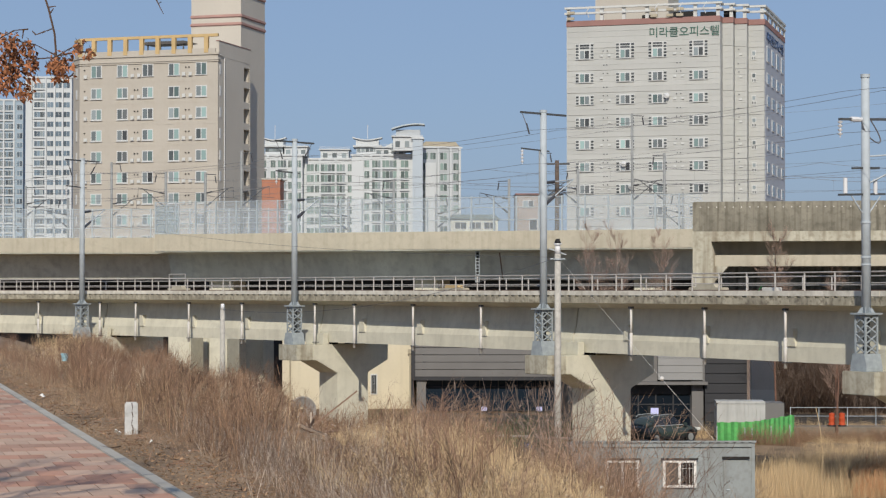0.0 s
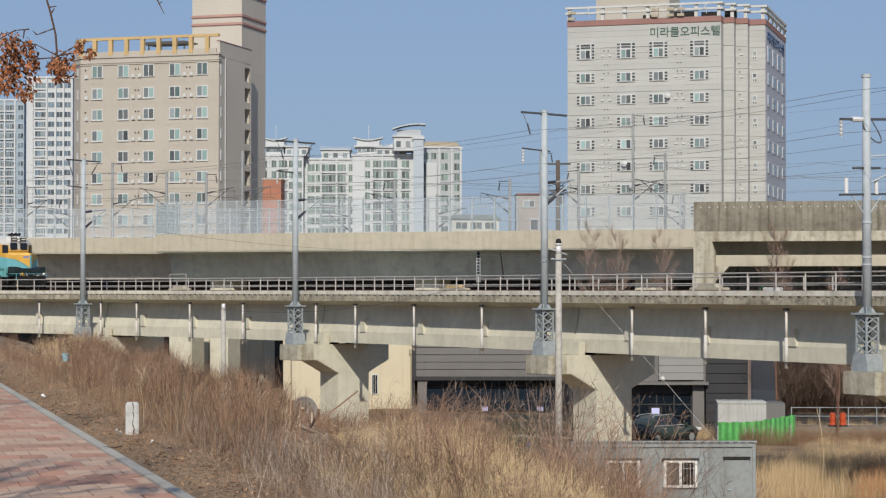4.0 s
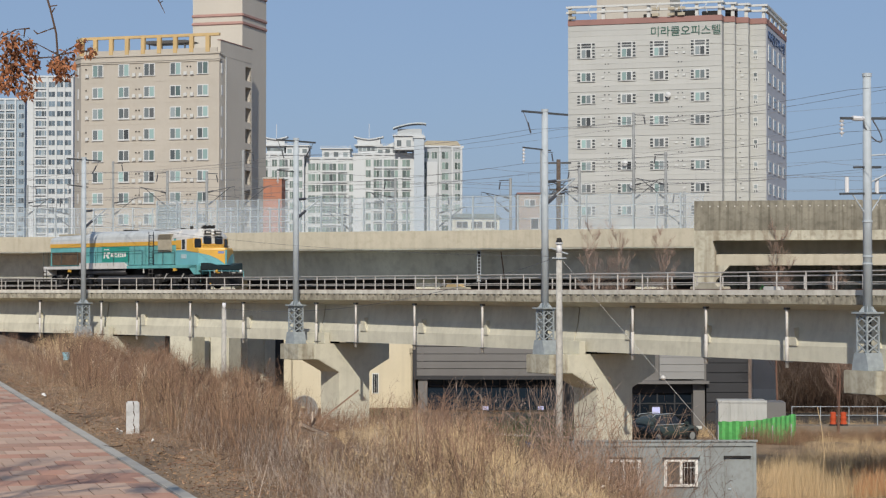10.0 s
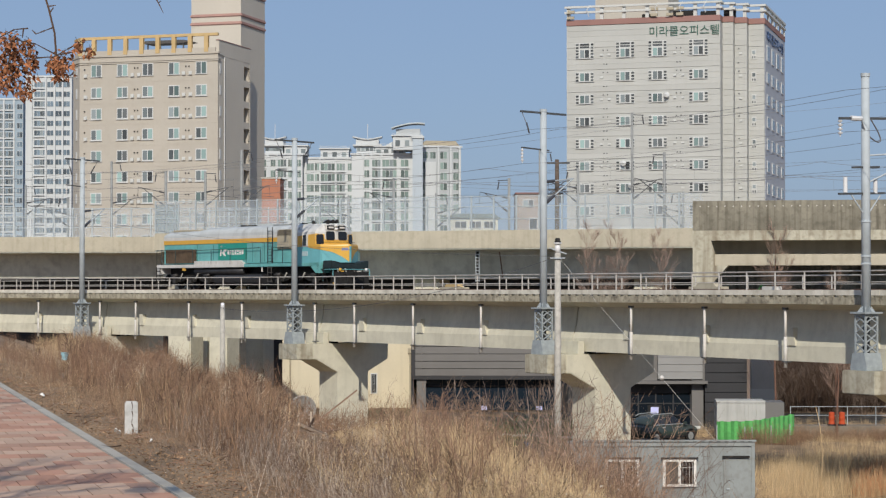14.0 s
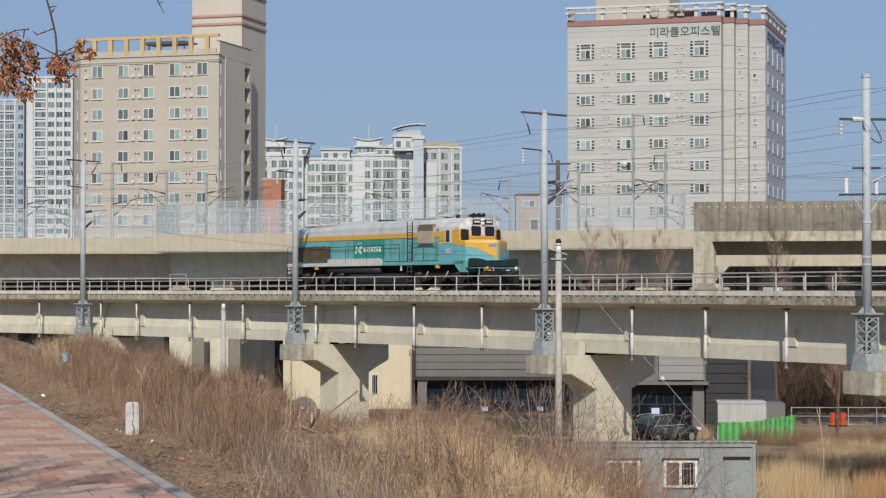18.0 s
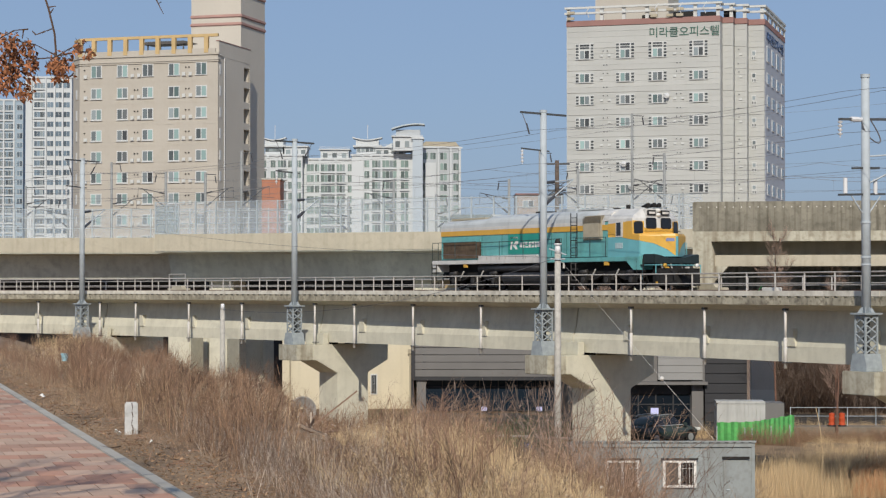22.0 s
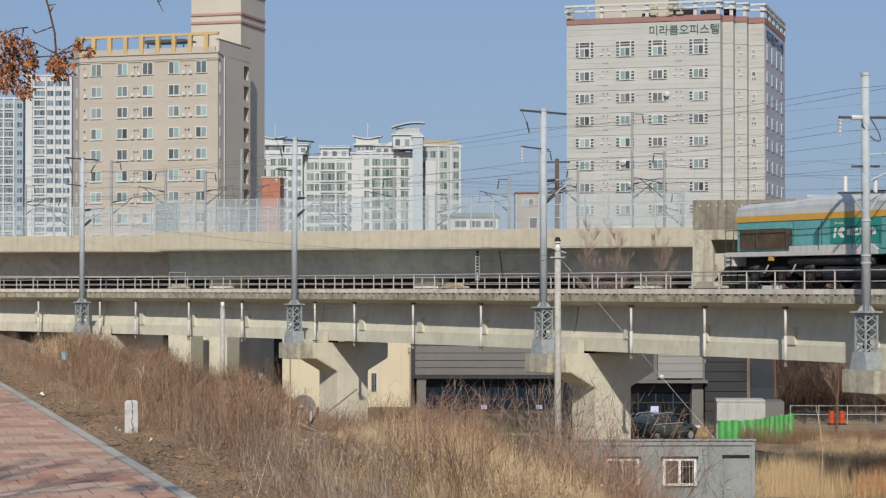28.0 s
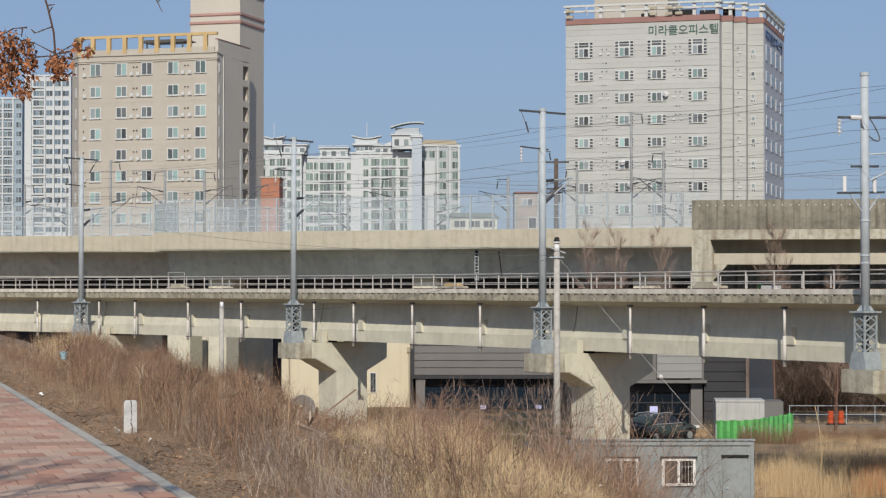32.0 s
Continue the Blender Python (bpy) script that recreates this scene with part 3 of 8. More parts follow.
    front = Build().add([(x, y * 1.006, 3.40 + (z - 3.40) * (k + 0.012)) for x, k in ((k0, 0.98), (6.02, 0.975)) for y, z in ring], [(i, i + 1, n + i + 1, n + i) for i in range(n - 1)] + [tuple(range(n)), tuple(range(n, 2 * n))])
    part("front_roof", front, LOCO_WHITE, r, "white hood roof behind the cab")
    part("radiator_deck", Build().box(-9.0, -5.7, -0.85, 0.85, 3.84, 3.96), TAN, r, "rust-brown radiator deck", bevel=0.02)
    part("exhaust_cowl", Build().box(0.2, 1.9, -0.35, 0.35, 4.02, 4.2), ROOF_GREY, r, bevel=0.03)
    part("roof_rib", Build().box(-4.9, -4.8, -1.0, 1.0, 3.98, 4.09), ROOF_GREY, r)
    part("roof_hatch", Build().box(2.6, 4.9, -0.8, 0.8, 4.03, 4.12), ROOF_GREY, r, bevel=0.02)
    part("roof_vent", Build().rod((5.3, 0.4, 3.95), (5.3, 0.4, 4.28), 0.11, n=10), UNDER, r)
    for x in (-1.2, 4.4):
        part("roof_fan", Build().rod((x, 0, 4.03), (x, 0, 4.14), 0.55, n=18), UNDER, r)
    # cab: side panels lean in at the top, a blunt three-faced nose
    W = 1.45
    nose = [(6.0, -W), (8.5, -W), (9.6, -0.08), (9.6, 0.08), (8.5, W), (6.0, W)]
    head = [(6.0, -W), (7.95, -W), (8.2, -0.86), (8.2, 0.86), (7.95, W), (6.0, W)]

    def cab_slice(name, plan, z0, z1, k0, k1, material, parent, label="", back0=0.0, back1=0.0):
        """A storey of the cab; k narrows it, back draws its front in."""
        bb = Build()
        m_ = len(plan)
        rings = [[(x - (bk if x > 6.1 else 0), y * k, z) for x, y in plan] for z, k, bk in ((z0, k0, back0), (z1, k1, back1))]
        bb.add(rings[0] + rings[1], [tuple(range(m_)), tuple(range(m_, 2 * m_))] + [(i, (i + 1) % m_, (i + 1) % m_ + m_, i + m_) for i in range(m_)])
        return part(name, bb, material, parent, label)
    cab = cab_slice("cab", nose, 1.62, 2.60, 1.0, 1.0, AQUA, lo, "aqua lower cab with a pointed nose")
    cab_slice("nose_top", nose, 2.60, 2.74, 1.0, 0.97, YELLOW, cab, "yellow nose top", 0.0, 0.06)
    cab_slice("cab_upper", head, 2.74, 3.04, 0.999, 0.988, YELLOW, cab, "yellow cab window band", 0.0, 0.02)
    cab_slice("cab_front", head, 3.04, 3.5, 0.988, 0.97, LOCO_WHITE, cab, "white cab window surround", 0.02, 0.05)
    cab_slice("cab_brow", head, 3.5, 3.64, 0.97, 0.90, LOCO_WHITE, cab, "white cab brow", 0.05, 0.10)
    cab_slice("cab_roof", head, 3.64, 4.0, 0.90, 0.52, LOCO_WHITE, cab, "white cab roof", 0.10, 0.16)

    def on_nose(s, f, z, out=0.012):
        """A point on the slanted half of the nose: s its side, f from corner to ridge."""
        return (8.5 + 1.1 * f + out * 0.78, s * (W - (W - 0.08) * f + out * 0.56), z)

    def pane_on(name, p, q, z0, z1, s, out, material, parent, label=""):
        """An upright pane between two plan points, proud of the wall by out."""
        (xa, ya), (xb, yb) = p, q
        nx, ny = abs(yb - ya), (xb - xa) * (1 if yb < ya else -1)
        ln = math.hypot(nx, ny)
        ox, oy = out * nx / ln, out * ny / ln
        c = 0.08
        v0, v1 = (xb - xa) / math.hypot(xb - xa, yb - ya), (yb - ya) / math.hypot(xb - xa, yb - ya)
        lean = 0.035
        ring = [(xa + v0 * c, ya + v1 * c, z0), (xb - v0 * c, yb - v1 * c, z0), (xb, yb, z0 + c), (xb, yb, z1 - c), (xb - v0 * c, yb - v1 * c, z1), (xa + v0 * c, ya + v1 * c, z1), (xa, ya, z1 - c), (xa, ya, z0 + c)]
        ring = [(x + ox - lean * (z - 2.74) / 0.72, y + oy, z) for x, y, z in ring]
        return part(name, Build().add(ring, [tuple(range(8))]), material, parent, label)
    for s in (-1, 1):
        y = s * (W + 0.008)
        part("corner_panel", Build().add([(7.955, s * 1.455, 3.02), (8.195, s * 0.90, 3.02), (8.165, s * 0.89, 3.36), (7.925, s * 1.435, 3.40)], [(0, 1, 2, 3)]), YELLOW, cab, "yellow corner panel")
        part("sweep_panel", Build().add([(6.02, y, 2.9), (6.02, y, 3.26), (7.9, y - s * 0.02, 3.38), (7.93, y, 2.72), (8.49, y, 2.66), (8.49, y, 2.40), (7.6, y, 2.50), (6.8, y, 2.64)], [(0, 1, 2, 3, 6, 7), (3, 4, 5, 6)]), YELLOW, cab, "yellow side sweep")
        part("nose_sweep", Build().add([on_nose(s, 0, 2.40), on_nose(s, 0.4, 2.26), on_nose(s, 0.75, 1.98), on_nose(s, 1.0, 1.66), on_nose(s, 1.0, 2.62), on_nose(s, 0, 2.62)], [(0, 1, 2, 3, 4, 5)]), YELLOW, cab, "yellow nose chevron")
        w = part("door_window", Build().box(6.70, 7.08, y - 0.025, y + 0.025, 2.64, 3.34), GLASS_DARK, cab, "dark cab door window", bevel=0.04)
        part("door_frame", Build().box(6.66, 7.22, y - 0.015, y + 0.015, 2.60, 3.38), OFFWHITE, w)
        part("number_plate", Build().box(6.62, 7.2, y - 0.012, y + 0.012, 2.04, 2.32), PLATE, cab, "pale plate")
        for p, q in (((7.985, s * 1.38), (8.17, s * 0.95)), ((8.2, s * 0.80), (8.2, s * 0.13))):
            if s > 0:
                p, q = q, p
            a0, a1 = (p, q) if p[1] > q[1] else (q, p)
            zl, zh = (2.72, 3.36) if abs(p[1]) > 0.9 and abs(q[1]) > 0.9 else (3.0, 3.54)
            fr = pane_on("windscreen_seal", a0, a1, zl, zh, s, 0.02, BLACK, cab)
            (xa, ya), (xb, yb) = a0, a1
            t0 = 0.07
            pane_on("windscreen", (xa + (xb - xa) * t0, ya + (yb - ya) * t0), (xb - (xb - xa) * t0, yb - (yb - ya) * t0), zl + 0.04, zh - 0.04, s, 0.032, GLASS_BLACK, fr, "dark windscreen")
        bd = part("number_board", Build().box(-0.10, 0.05, -0.28, 0.28, -0.13, 0.13), BLACK, cab, "black number board", bevel=0.03, at=pose(8.16, s * 0.42, 3.78))
        part("number_bar", Build().box(0.05, 0.065, -0.19, 0.19, -0.055, 0.055), OFFWHITE, bd)
        part("board_hood", Build().box(-0.5, 0.0, -0.34, 0.34, -0.18, 0.18), LOCO_WHITE, bd, bevel=0.04)
        part("grab_rail", Build().path([(8.58, y, 1.5), (8.58, y, 2.3)], 0.02, 5), AQUA, cab)
    part("nose_handrail", Build().path([(8.45, -1.2, 2.86), (9.2, -0.3, 2.86), (9.2, 0.3, 2.86), (8.45, 1.2, 2.86)], 0.015, 5), UNDER, cab)
    part("headlamp", Build().rod((7.8, 0, 3.68), (8.26, 0, 3.68), 0.09, n=12), LAMP_GLASS, cab, "round headlamp", smooth=True)
    part("headlamp", Build().rod((7.8, 0, 3.90), (8.26, 0, 3.90), 0.09, n=12), LAMP_GLASS, cab, "round headlamp", smooth=True)
    part("nose_mark", Build().add([on_nose(-1, 0.72, 2.36, 0.02), on_nose(-1, 0.97, 2.36, 0.02), on_nose(-1, 0.97, 2.52, 0.02), on_nose(-1, 0.75, 2.52, 0.02)], [(0, 1, 2, 3)]), PURPLE, cab, "faded blue marking")
    for y, ln in ((-0.55, 0.5), (-0.25, 0.6), (0.1, 0.55)):
        part("air_horn", Build().rod((7.6, y, 4.10), (7.6 + ln, y, 4.16), 0.04, 0.12, n=10), UNDER, lo, "black air horn")
    part("warning_lamp", Build().rod((6.9, 0.3, 3.98), (6.9, 0.3, 4.25), 0.10, n=10), UNDER, lo)
    # underframe and walkway
    part("rear_sill", Build().box(-10.0, 0.4, -1.52, 1.52, 1.40, 1.62), LOCO_WHITE, lo, "white rear walkway sill", bevel=0.02)
    part("front_sill", Build().box(0.4, 8.4, -1.52, 1.52, 1.40, 1.62), TEAL, lo, "teal front walkway sill", bevel=0.02)
    part("sill_box", Build().slab([(-5.4, 1.62), (-5.4, 1.84), (-0.1, 1.84), (0.35, 1.62)], "y", -1.50, 1.50), LOCO_WHITE, lo, "white locker along the sill")
    part("frame_end", Build().box(-10.05, -9.5, -1.45, 1.45, 1.0, 1.42), LOCO_WHITE, lo)
    part("cab_step_skirt", Build().slab([(8.6, 1.62), (8.6, 0.98), (8.1, 0.98), (7.6, 1.38), (7.6, 1.62)], "y", -1.52, 1.52), TEAL, lo)
    part("front_platform", Build().box(8.4, 9.3, -1.35, 1.35, 1.22, 1.54), UNDER, lo, "dark front platform", bevel=0.03)
    part("anticlimber", Build().slab([(-1.42, 1.26), (-1.42, 1.74), (-1.1, 1.70), (-0.55, 1.56), (0.55, 1.56), (1.1, 1.70), (1.42, 1.74), (1.42, 1.26)], "x", 8.7, 9.6), ANTICLIMB, lo, "dark dished anticlimber before the nose", bevel=0.04)
    for y in (-0.95, -0.35, 0.3, 0.95):
        part("hose_bracket", Build().path([(9.55, y, 1.25), (9.68, y, 0.95), (9.62, y + 0.12, 0.65)], 0.035, 6), SPRING if y < 0 else GRIME, lo)
    for y in (-1.15, 1.15):
        part("hazard_plate", Build().box(9.6, 9.66, y - 0.18, y + 0.18, 0.3, 0.4), YELLOW, lo, "yellow guard plate")
        part("jumper_box", Build().box(9.55, 9.66, y * 0.55 - 0.12, y * 0.55 + 0.12, 0.85, 1.12), YELLOW if y < 0 else OFFWHITE, lo, bevel=0.02)
    rail = Build()
    for y in (-1.4, 1.4):
        rail.path([(8.7, y, 0.5), (8.7, y, 1.2), (9.7, y, 1.2), (9.7, y, 0.75)], 0.026, 6)
    rail.path([(9.7, -1.4, 1.2), (9.7, 1.4, 1.2)], 0.026, 6)
    part("front_rail", rail, AQUA, lo, "aqua platform rail")
    part("front_plough", Build().slab([(9.3, 0.2), (9.85, 0.2), (9.8, 1.05), (9.3, 1.05)], "y", -1.25, 1.25), UNDER, lo)
    for x, sgn in ((9.85, 1), (-10.0, -1)):
        part("coupler", Build().box(min(x, x + sgn * 0.75), max(x, x + sgn * 0.75), -0.16, 0.16, 0.7, 1.0).box(min(x + sgn * 0.5, x + sgn * 0.8), max(x + sgn * 0.5, x + sgn * 0.8), -0.24, 0.24, 0.66, 1.04), UNDER, lo, bevel=0.03)
        for y in (-0.6, 0.6):
            part("brake_hose", Build().path([(x, y, 0.95), (x + sgn * 0.25, y, 0.85), (x + sgn * 0.3, y, 0.5)], 0.03, 6), BLACK, lo)
    for y in (-1.0, 1.0):
        part("marker_lamp", Build().rod((9.85, y, 1.18), (9.95, y, 1.18), 0.10, n=10), LAMP_GLASS if y > 0 else YELLOW, lo, smooth=True)
    for s in (-1, 1):
        y = s * 1.5
        tube = Build().path([(-10.0, y, 2.62), (-5.6, y, 2.62)], 0.02, 5).path([(-5.3, y, 2.55), (2.2, y, 2.62)], 0.02, 5).path([(3.4, y, 2.62), (5.9, y, 2.62)], 0.02, 5)
        for x in (-10.0, -9.4, -7.7, -5.6, -3.4, -1.2, 0.6, 2.2, 3.4, 4.6, 5.9):
            tube.path([(x, y, 1.62), (x, y, 2.62)], 0.018, 5)
        part("walkway_rail", tube, WALK_RAIL, lo, "thin dark walkway rail")
        lad = Build()
        for x in (3.0, 3.52):
            lad.rod((x, y, 1.62), (x, y, 3.9), 0.025, n=5)
        for i in range(6):
            lad.rod((3.0, y, 1.75 + i * 0.38), (3.52, y, 1.75 + i * 0.38), 0.021, n=5)
        part("ladder", lad, BLACK, lo, "black side ladder")
        low = Build()
        for x in (3.02, 3.4):
            low.rod((x, y, 0.45), (x, y, 1.45), 0.02, n=5)
        for i in range(4):
            low.box(3.02, 3.4, min(y, y - s * 0.14), max(y, y - s * 0.14), 0.48 + i * 0.28, 0.51 + i * 0.28)
        part("side_steps", low, GRIME, lo)
        for x in (-4.6, -3.7, -2.8, -1.9, -1.0):
            part("locker_seam", Build().box(x, x + 0.03, s * 1.5 - 0.008, s * 1.5 + 0.008, 1.63, 1.83), TAN, lo)
        part("hose_hook", Build().rod((2.4, s * 1.5, 1.4), (2.4, s * 1.5, 1.1), 0.04, 0.06, n=6), SPRING, lo)
        st, sf = Build(), Build()
        for i in range(4):
            st.box(-10.05, -9.6, min(y, y - s * 0.2), max(y, y - s * 0.2), 0.35 + i * 0.28, 0.39 + i * 0.28)
            sf.box(8.35, 8.85, min(y, y - s * 0.2), max(y, y - s * 0.2), 0.35 + i * 0.28, 0.39 + i * 0.28)
        st.rod((-10.05, y, 0.3), (-10.05, y, 1.5), 0.025, n=5).rod((-9.6, y, 0.3), (-9.6, y, 1.5), 0.025, n=5)
        sf.rod((8.35, y, 0.3), (8.35, y, 1.5), 0.025, n=5).rod((8.85, y, 0.3), (8.85, y, 1.5), 0.025, n=5)
        part("rear_steps", st, UNDER, lo)
        part("front_steps", sf, UNDER, lo)
        for x in (-6.85, 5.75):
            part("yellow_bracket", Build().box(x, x + 0.3, min(y, y - s * 0.1), max(y, y - s * 0.1), 1.22, 1.4), YELLOW, lo)
        part("air_reservoir", Build().rod((-5.6, s * 1.2, 1.16), (0.0, s * 1.2, 1.16), 0.21, n=14), TANK, lo, "black air reservoir", smooth=True)
    tank = [(1.1, 0.98), (1.38, 0.88), (1.45, 0.7), (1.4, 0.42), (1.1, 0.24), (-1.1, 0.24), (-1.4, 0.42), (-1.45, 0.7), (-1.38, 0.88), (-1.1, 0.98)]
    part("fuel_tank", Build().slab(tank, "x", -3.3, 2.3), TANK, lo, "black fuel tank", bevel=0.05)
    part("underframe_gear", Build().box(-9.0, 9.0, -0.58, 0.58, 0.22, 1.02), UNDER, lo)
    part("centre_sill", Build().box(-9.5, 9.5, -0.7, 0.7, 1.0, 1.42), UNDER, lo)
    # two three-axle bogies
    wheel_mesh = Build().turn([(0.10, -0.06), (0.44, -0.06), (0.50, -0.05), (0.50, 0.02), (0.46, 0.07), (0.10, 0.07)], 20).mesh("wheel", UNDER, smooth=False)
    for cx in (-6.15, 5.75):
        bogie = part("bogie", Build().slab([(-2.6, 0.55), (-2.6, 0.85), (-1.9, 0.95), (1.9, 0.95), (2.6, 0.85), (2.6, 0.55), (1.2, 0.5), (0.6, 0.72), (-0.6, 0.72), (-1.2, 0.5)], "y", -1.18, -0.98)
                     .slab([(-2.6, 0.55), (-2.6, 0.85), (-1.9, 0.95), (1.9, 0.95), (2.6, 0.85), (2.6, 0.55), (1.2, 0.5), (0.6, 0.72), (-0.6, 0.72), (-1.2, 0.5)], "y", 0.98, 1.18)
                     .box(-0.4, 0.4, -1.1, 1.1, 0.6, 0.9), UNDER, lo, "sooty bogie frame", at=pose(cx, 0, 0))
        for dx in (-1.95, -0.05, 1.95):
            for s in (-1, 1):
                AXLES.append((part("wheel", wheel_mesh, None, bogie, at=pose(dx, s * 0.76, 0.5, 90 * s)), dx, s))
                part("axle_box", Build().box(dx - 0.26, dx + 0.26, min(s * 1.1, s * 1.32), max(s * 1.1, s * 1.32), 0.32, 0.72), UNDER, bogie, bevel=0.04)
            part("axle", Build().rod((dx, -0.8, 0.5), (dx, 0.8, 0.5), 0.09, n=8), UNDER, bogie)
        for s in (-1, 1):
            for dx in (-1.15, 0.75):
                part("damper", Build().rod((dx, s * 1.36, 0.68), (dx + 0.3, s * 1.38, 1.02), 0.04, n=8), SPRING, bogie, "pale diagonal damper")
            for dx in (-1.95, -0.05, 1.95):
                part("journal_cap", Build().rod((dx, s * 1.3, 0.5), (dx, s * 1.36, 0.5), 0.15, n=12), BOGIE_GREY, bogie)
                part("coil_spring", Build().turn([(0.1, 0.0)] + [(0.13 if k % 2 else 0.09, 0.03 * k) for k in range(1, 10)] + [(0.1, 0.3)], 10, (dx + 0.45, s * 1.22, 0.48)), BOGIE_GREY, bogie)
            for dx in (-1.95, 1.95):
                part("brake_cylinder", Build().rod((dx - 0.3, s * 1.3, 0.86), (dx + 0.3, s * 1.3, 0.92), 0.12, n=10), BOGIE_GREY, bogie, smooth=True)
            part("sand_pipe", Build().path([(2.75, s * 1.1, 0.9), (2.7, s * 0.8, 0.25)], 0.035, 5), UNDER, bogie)
    return lo


AXLES = []
LOCO = locomotive()


# ---- the road viaduct behind ----
F = 784 / math.tan(radians(12.3))
HORIZON = 514.0


def spot(px, depth, z=0.0):
    """The place at that depth on the bearing px."""
    return Vector(((px - 784) / F * depth, depth, z))


def height(py, depth):
    return EYE + (HORIZON - py) / F * depth


CORRUGATED = mat("grey_panel", (0.165, 0.16, 0.155), 0.6, 0.1, vary=0.1, scale=0.6, bump=0.03, thing=0.05)
# Charcoal of the annex, also used as painted shade under deck and in bays.
CHARCOAL = mat("charcoal_cladding_and_shade", (0.032, 0.033, 0.037), 0.6, vary=0.12, scale=0.6, bump=0.03, thing=0.05)
TAUPE_STAIN = mat("rusty_joint_stain", (0.20, 0.14, 0.10), 0.9, vary=0.4, scale=2, fine=8)
FENCE = clear("clear_screen", (0.46, 0.52, 0.56), 0.17)
FENCE_POST = mat("screen_post_paint", (0.44, 0.49, 0.51), 0.5, 0.2, vary=0.1, bump=0.03)


def road_viaduct():
    # main length, nearly square to the view, and the farther length beyond the step
    for (xa, ya), (xb, yb), piers, up in (((-23.4, 165.0), (19.2, 150.0), (4, 22, 40), 0.0), ((-75.0, 188.0), (-14.0, 183.5), (10, 30), 0.24)):
        L = math.hypot(xb - xa, yb - ya)
        m = pose(xa, ya, up, 0, 0, math.degrees(math.atan2(yb - ya, xb - xa)))
        v = tagged(part("road_viaduct", Build().slab([(0.0, 4.80), (0.0, 4.68), (2.3, 4.52), (3.2, 2.40), (7.6, 2.40), (8.4, 4.52), (10.6, 4.68), (10.6, 4.80)], "x", 0, L), CONCRETE_GREY),
                   "grey concrete box girder of the road viaduct", "viaduct", "road viaduct", "structure")
        v.matrix_basis = m
        n = int(L / 6)
        for i in range(n):
            part("parapet", Build().box(i * L / n + 0.002, (i + 1) * L / n - 0.002, -0.06, 0.24, 4.76, 6.13), CONCRETE_PARAPET, v, "cream concrete parapet panel", bevel=0.004)
            part("far_parapet", Build().box(i * L / n, (i + 1) * L / n, 10.36, 10.6, 4.76, 6.13), CONCRETE_PARAPET, v)
        part("roadway", Build().box(0, L, 0.24, 10.36, 4.80, 4.9), CONCRETE_GREY, v)
        for x in piers:
            part("viaduct_pier", Build().box(x - 1.1, x + 1.1, 4.0, 6.6, FIELD - 0.5, 2.5), CONCRETE, v, bevel=0.1)
        # Added dark wall and strip: the shade below the deck as near-black colour.
        part("rear_wall", Build().box(0, L, 19.2, 19.6, FIELD - 0.3, 0.6), CHARCOAL, v, "dark wall added for the shade under the viaduct")
        part("rear_beam", Build().box(0, L, 9.2, 9.6, 0.3, 3.2), CHARCOAL, v, "dark strip added for the shade under the deck")
        if up == 0:
            part("expansion_joint", Build().slab([(2.26, 4.52), (3.17, 2.38), (3.4, 2.38), (2.5, 4.52)], "x", L * 0.6335, L * 0.6355), TAUPE_STAIN, v)
        # see-through screen with posts on the parapet
        k = int(L / 1.79)
        s = thing("noise_screen", m, "see-through noise screen with grey steel posts on the parapet", "screen", "noise screens")
        post = Build().box(-0.055, 0.055, -0.06, 0.06, 6.1, 8.8).mesh("post", FENCE_POST)
        pane = Build().box(0.03, L / k - 0.03, -0.008, 0.008, 6.13, 8.7).mesh("pane", FENCE)
        for i in range(k):
            part("post", post, None, s, at=pose(i * L / k, 0.09, 0))
            ob = part("pane", pane, None, s, at=pose(i * L / k, 0.09, 0))
            ob.visible_shadow = False
        for z in (6.95, 7.92, 8.7):
            part("rail", Build().box(0, L, 0.06, 0.12, z, z + 0.05), FENCE_POST, s)
    lad = Build()
    for x in (-0.13, 0.13):
        lad.rod((x, 0, 2.2), (x, 0, 4.7), 0.03, n=5)
    for i in range(10):
        lad.rod((-0.13, 0, 2.3 + i * 0.25), (0.13, 0, 2.3 + i * 0.25), 0.028, n=5)
    p = spot(845, 157.0)
    lad = tagged(part("wall_ladder", lad, STEEL, at=pose(p.x, p.y - 0.3, 0)), "pale steel ladder with an added dark backing on the viaduct", "ladder")
    # Added dark strip, so that the gaps between the rungs read dark.
    part("back_plate", Build().box(-0.13, 0.13, 0.06, 0.09, 2.2, 4.6), UNDER, lad, "dark strip added for the gaps between rungs")


road_viaduct()


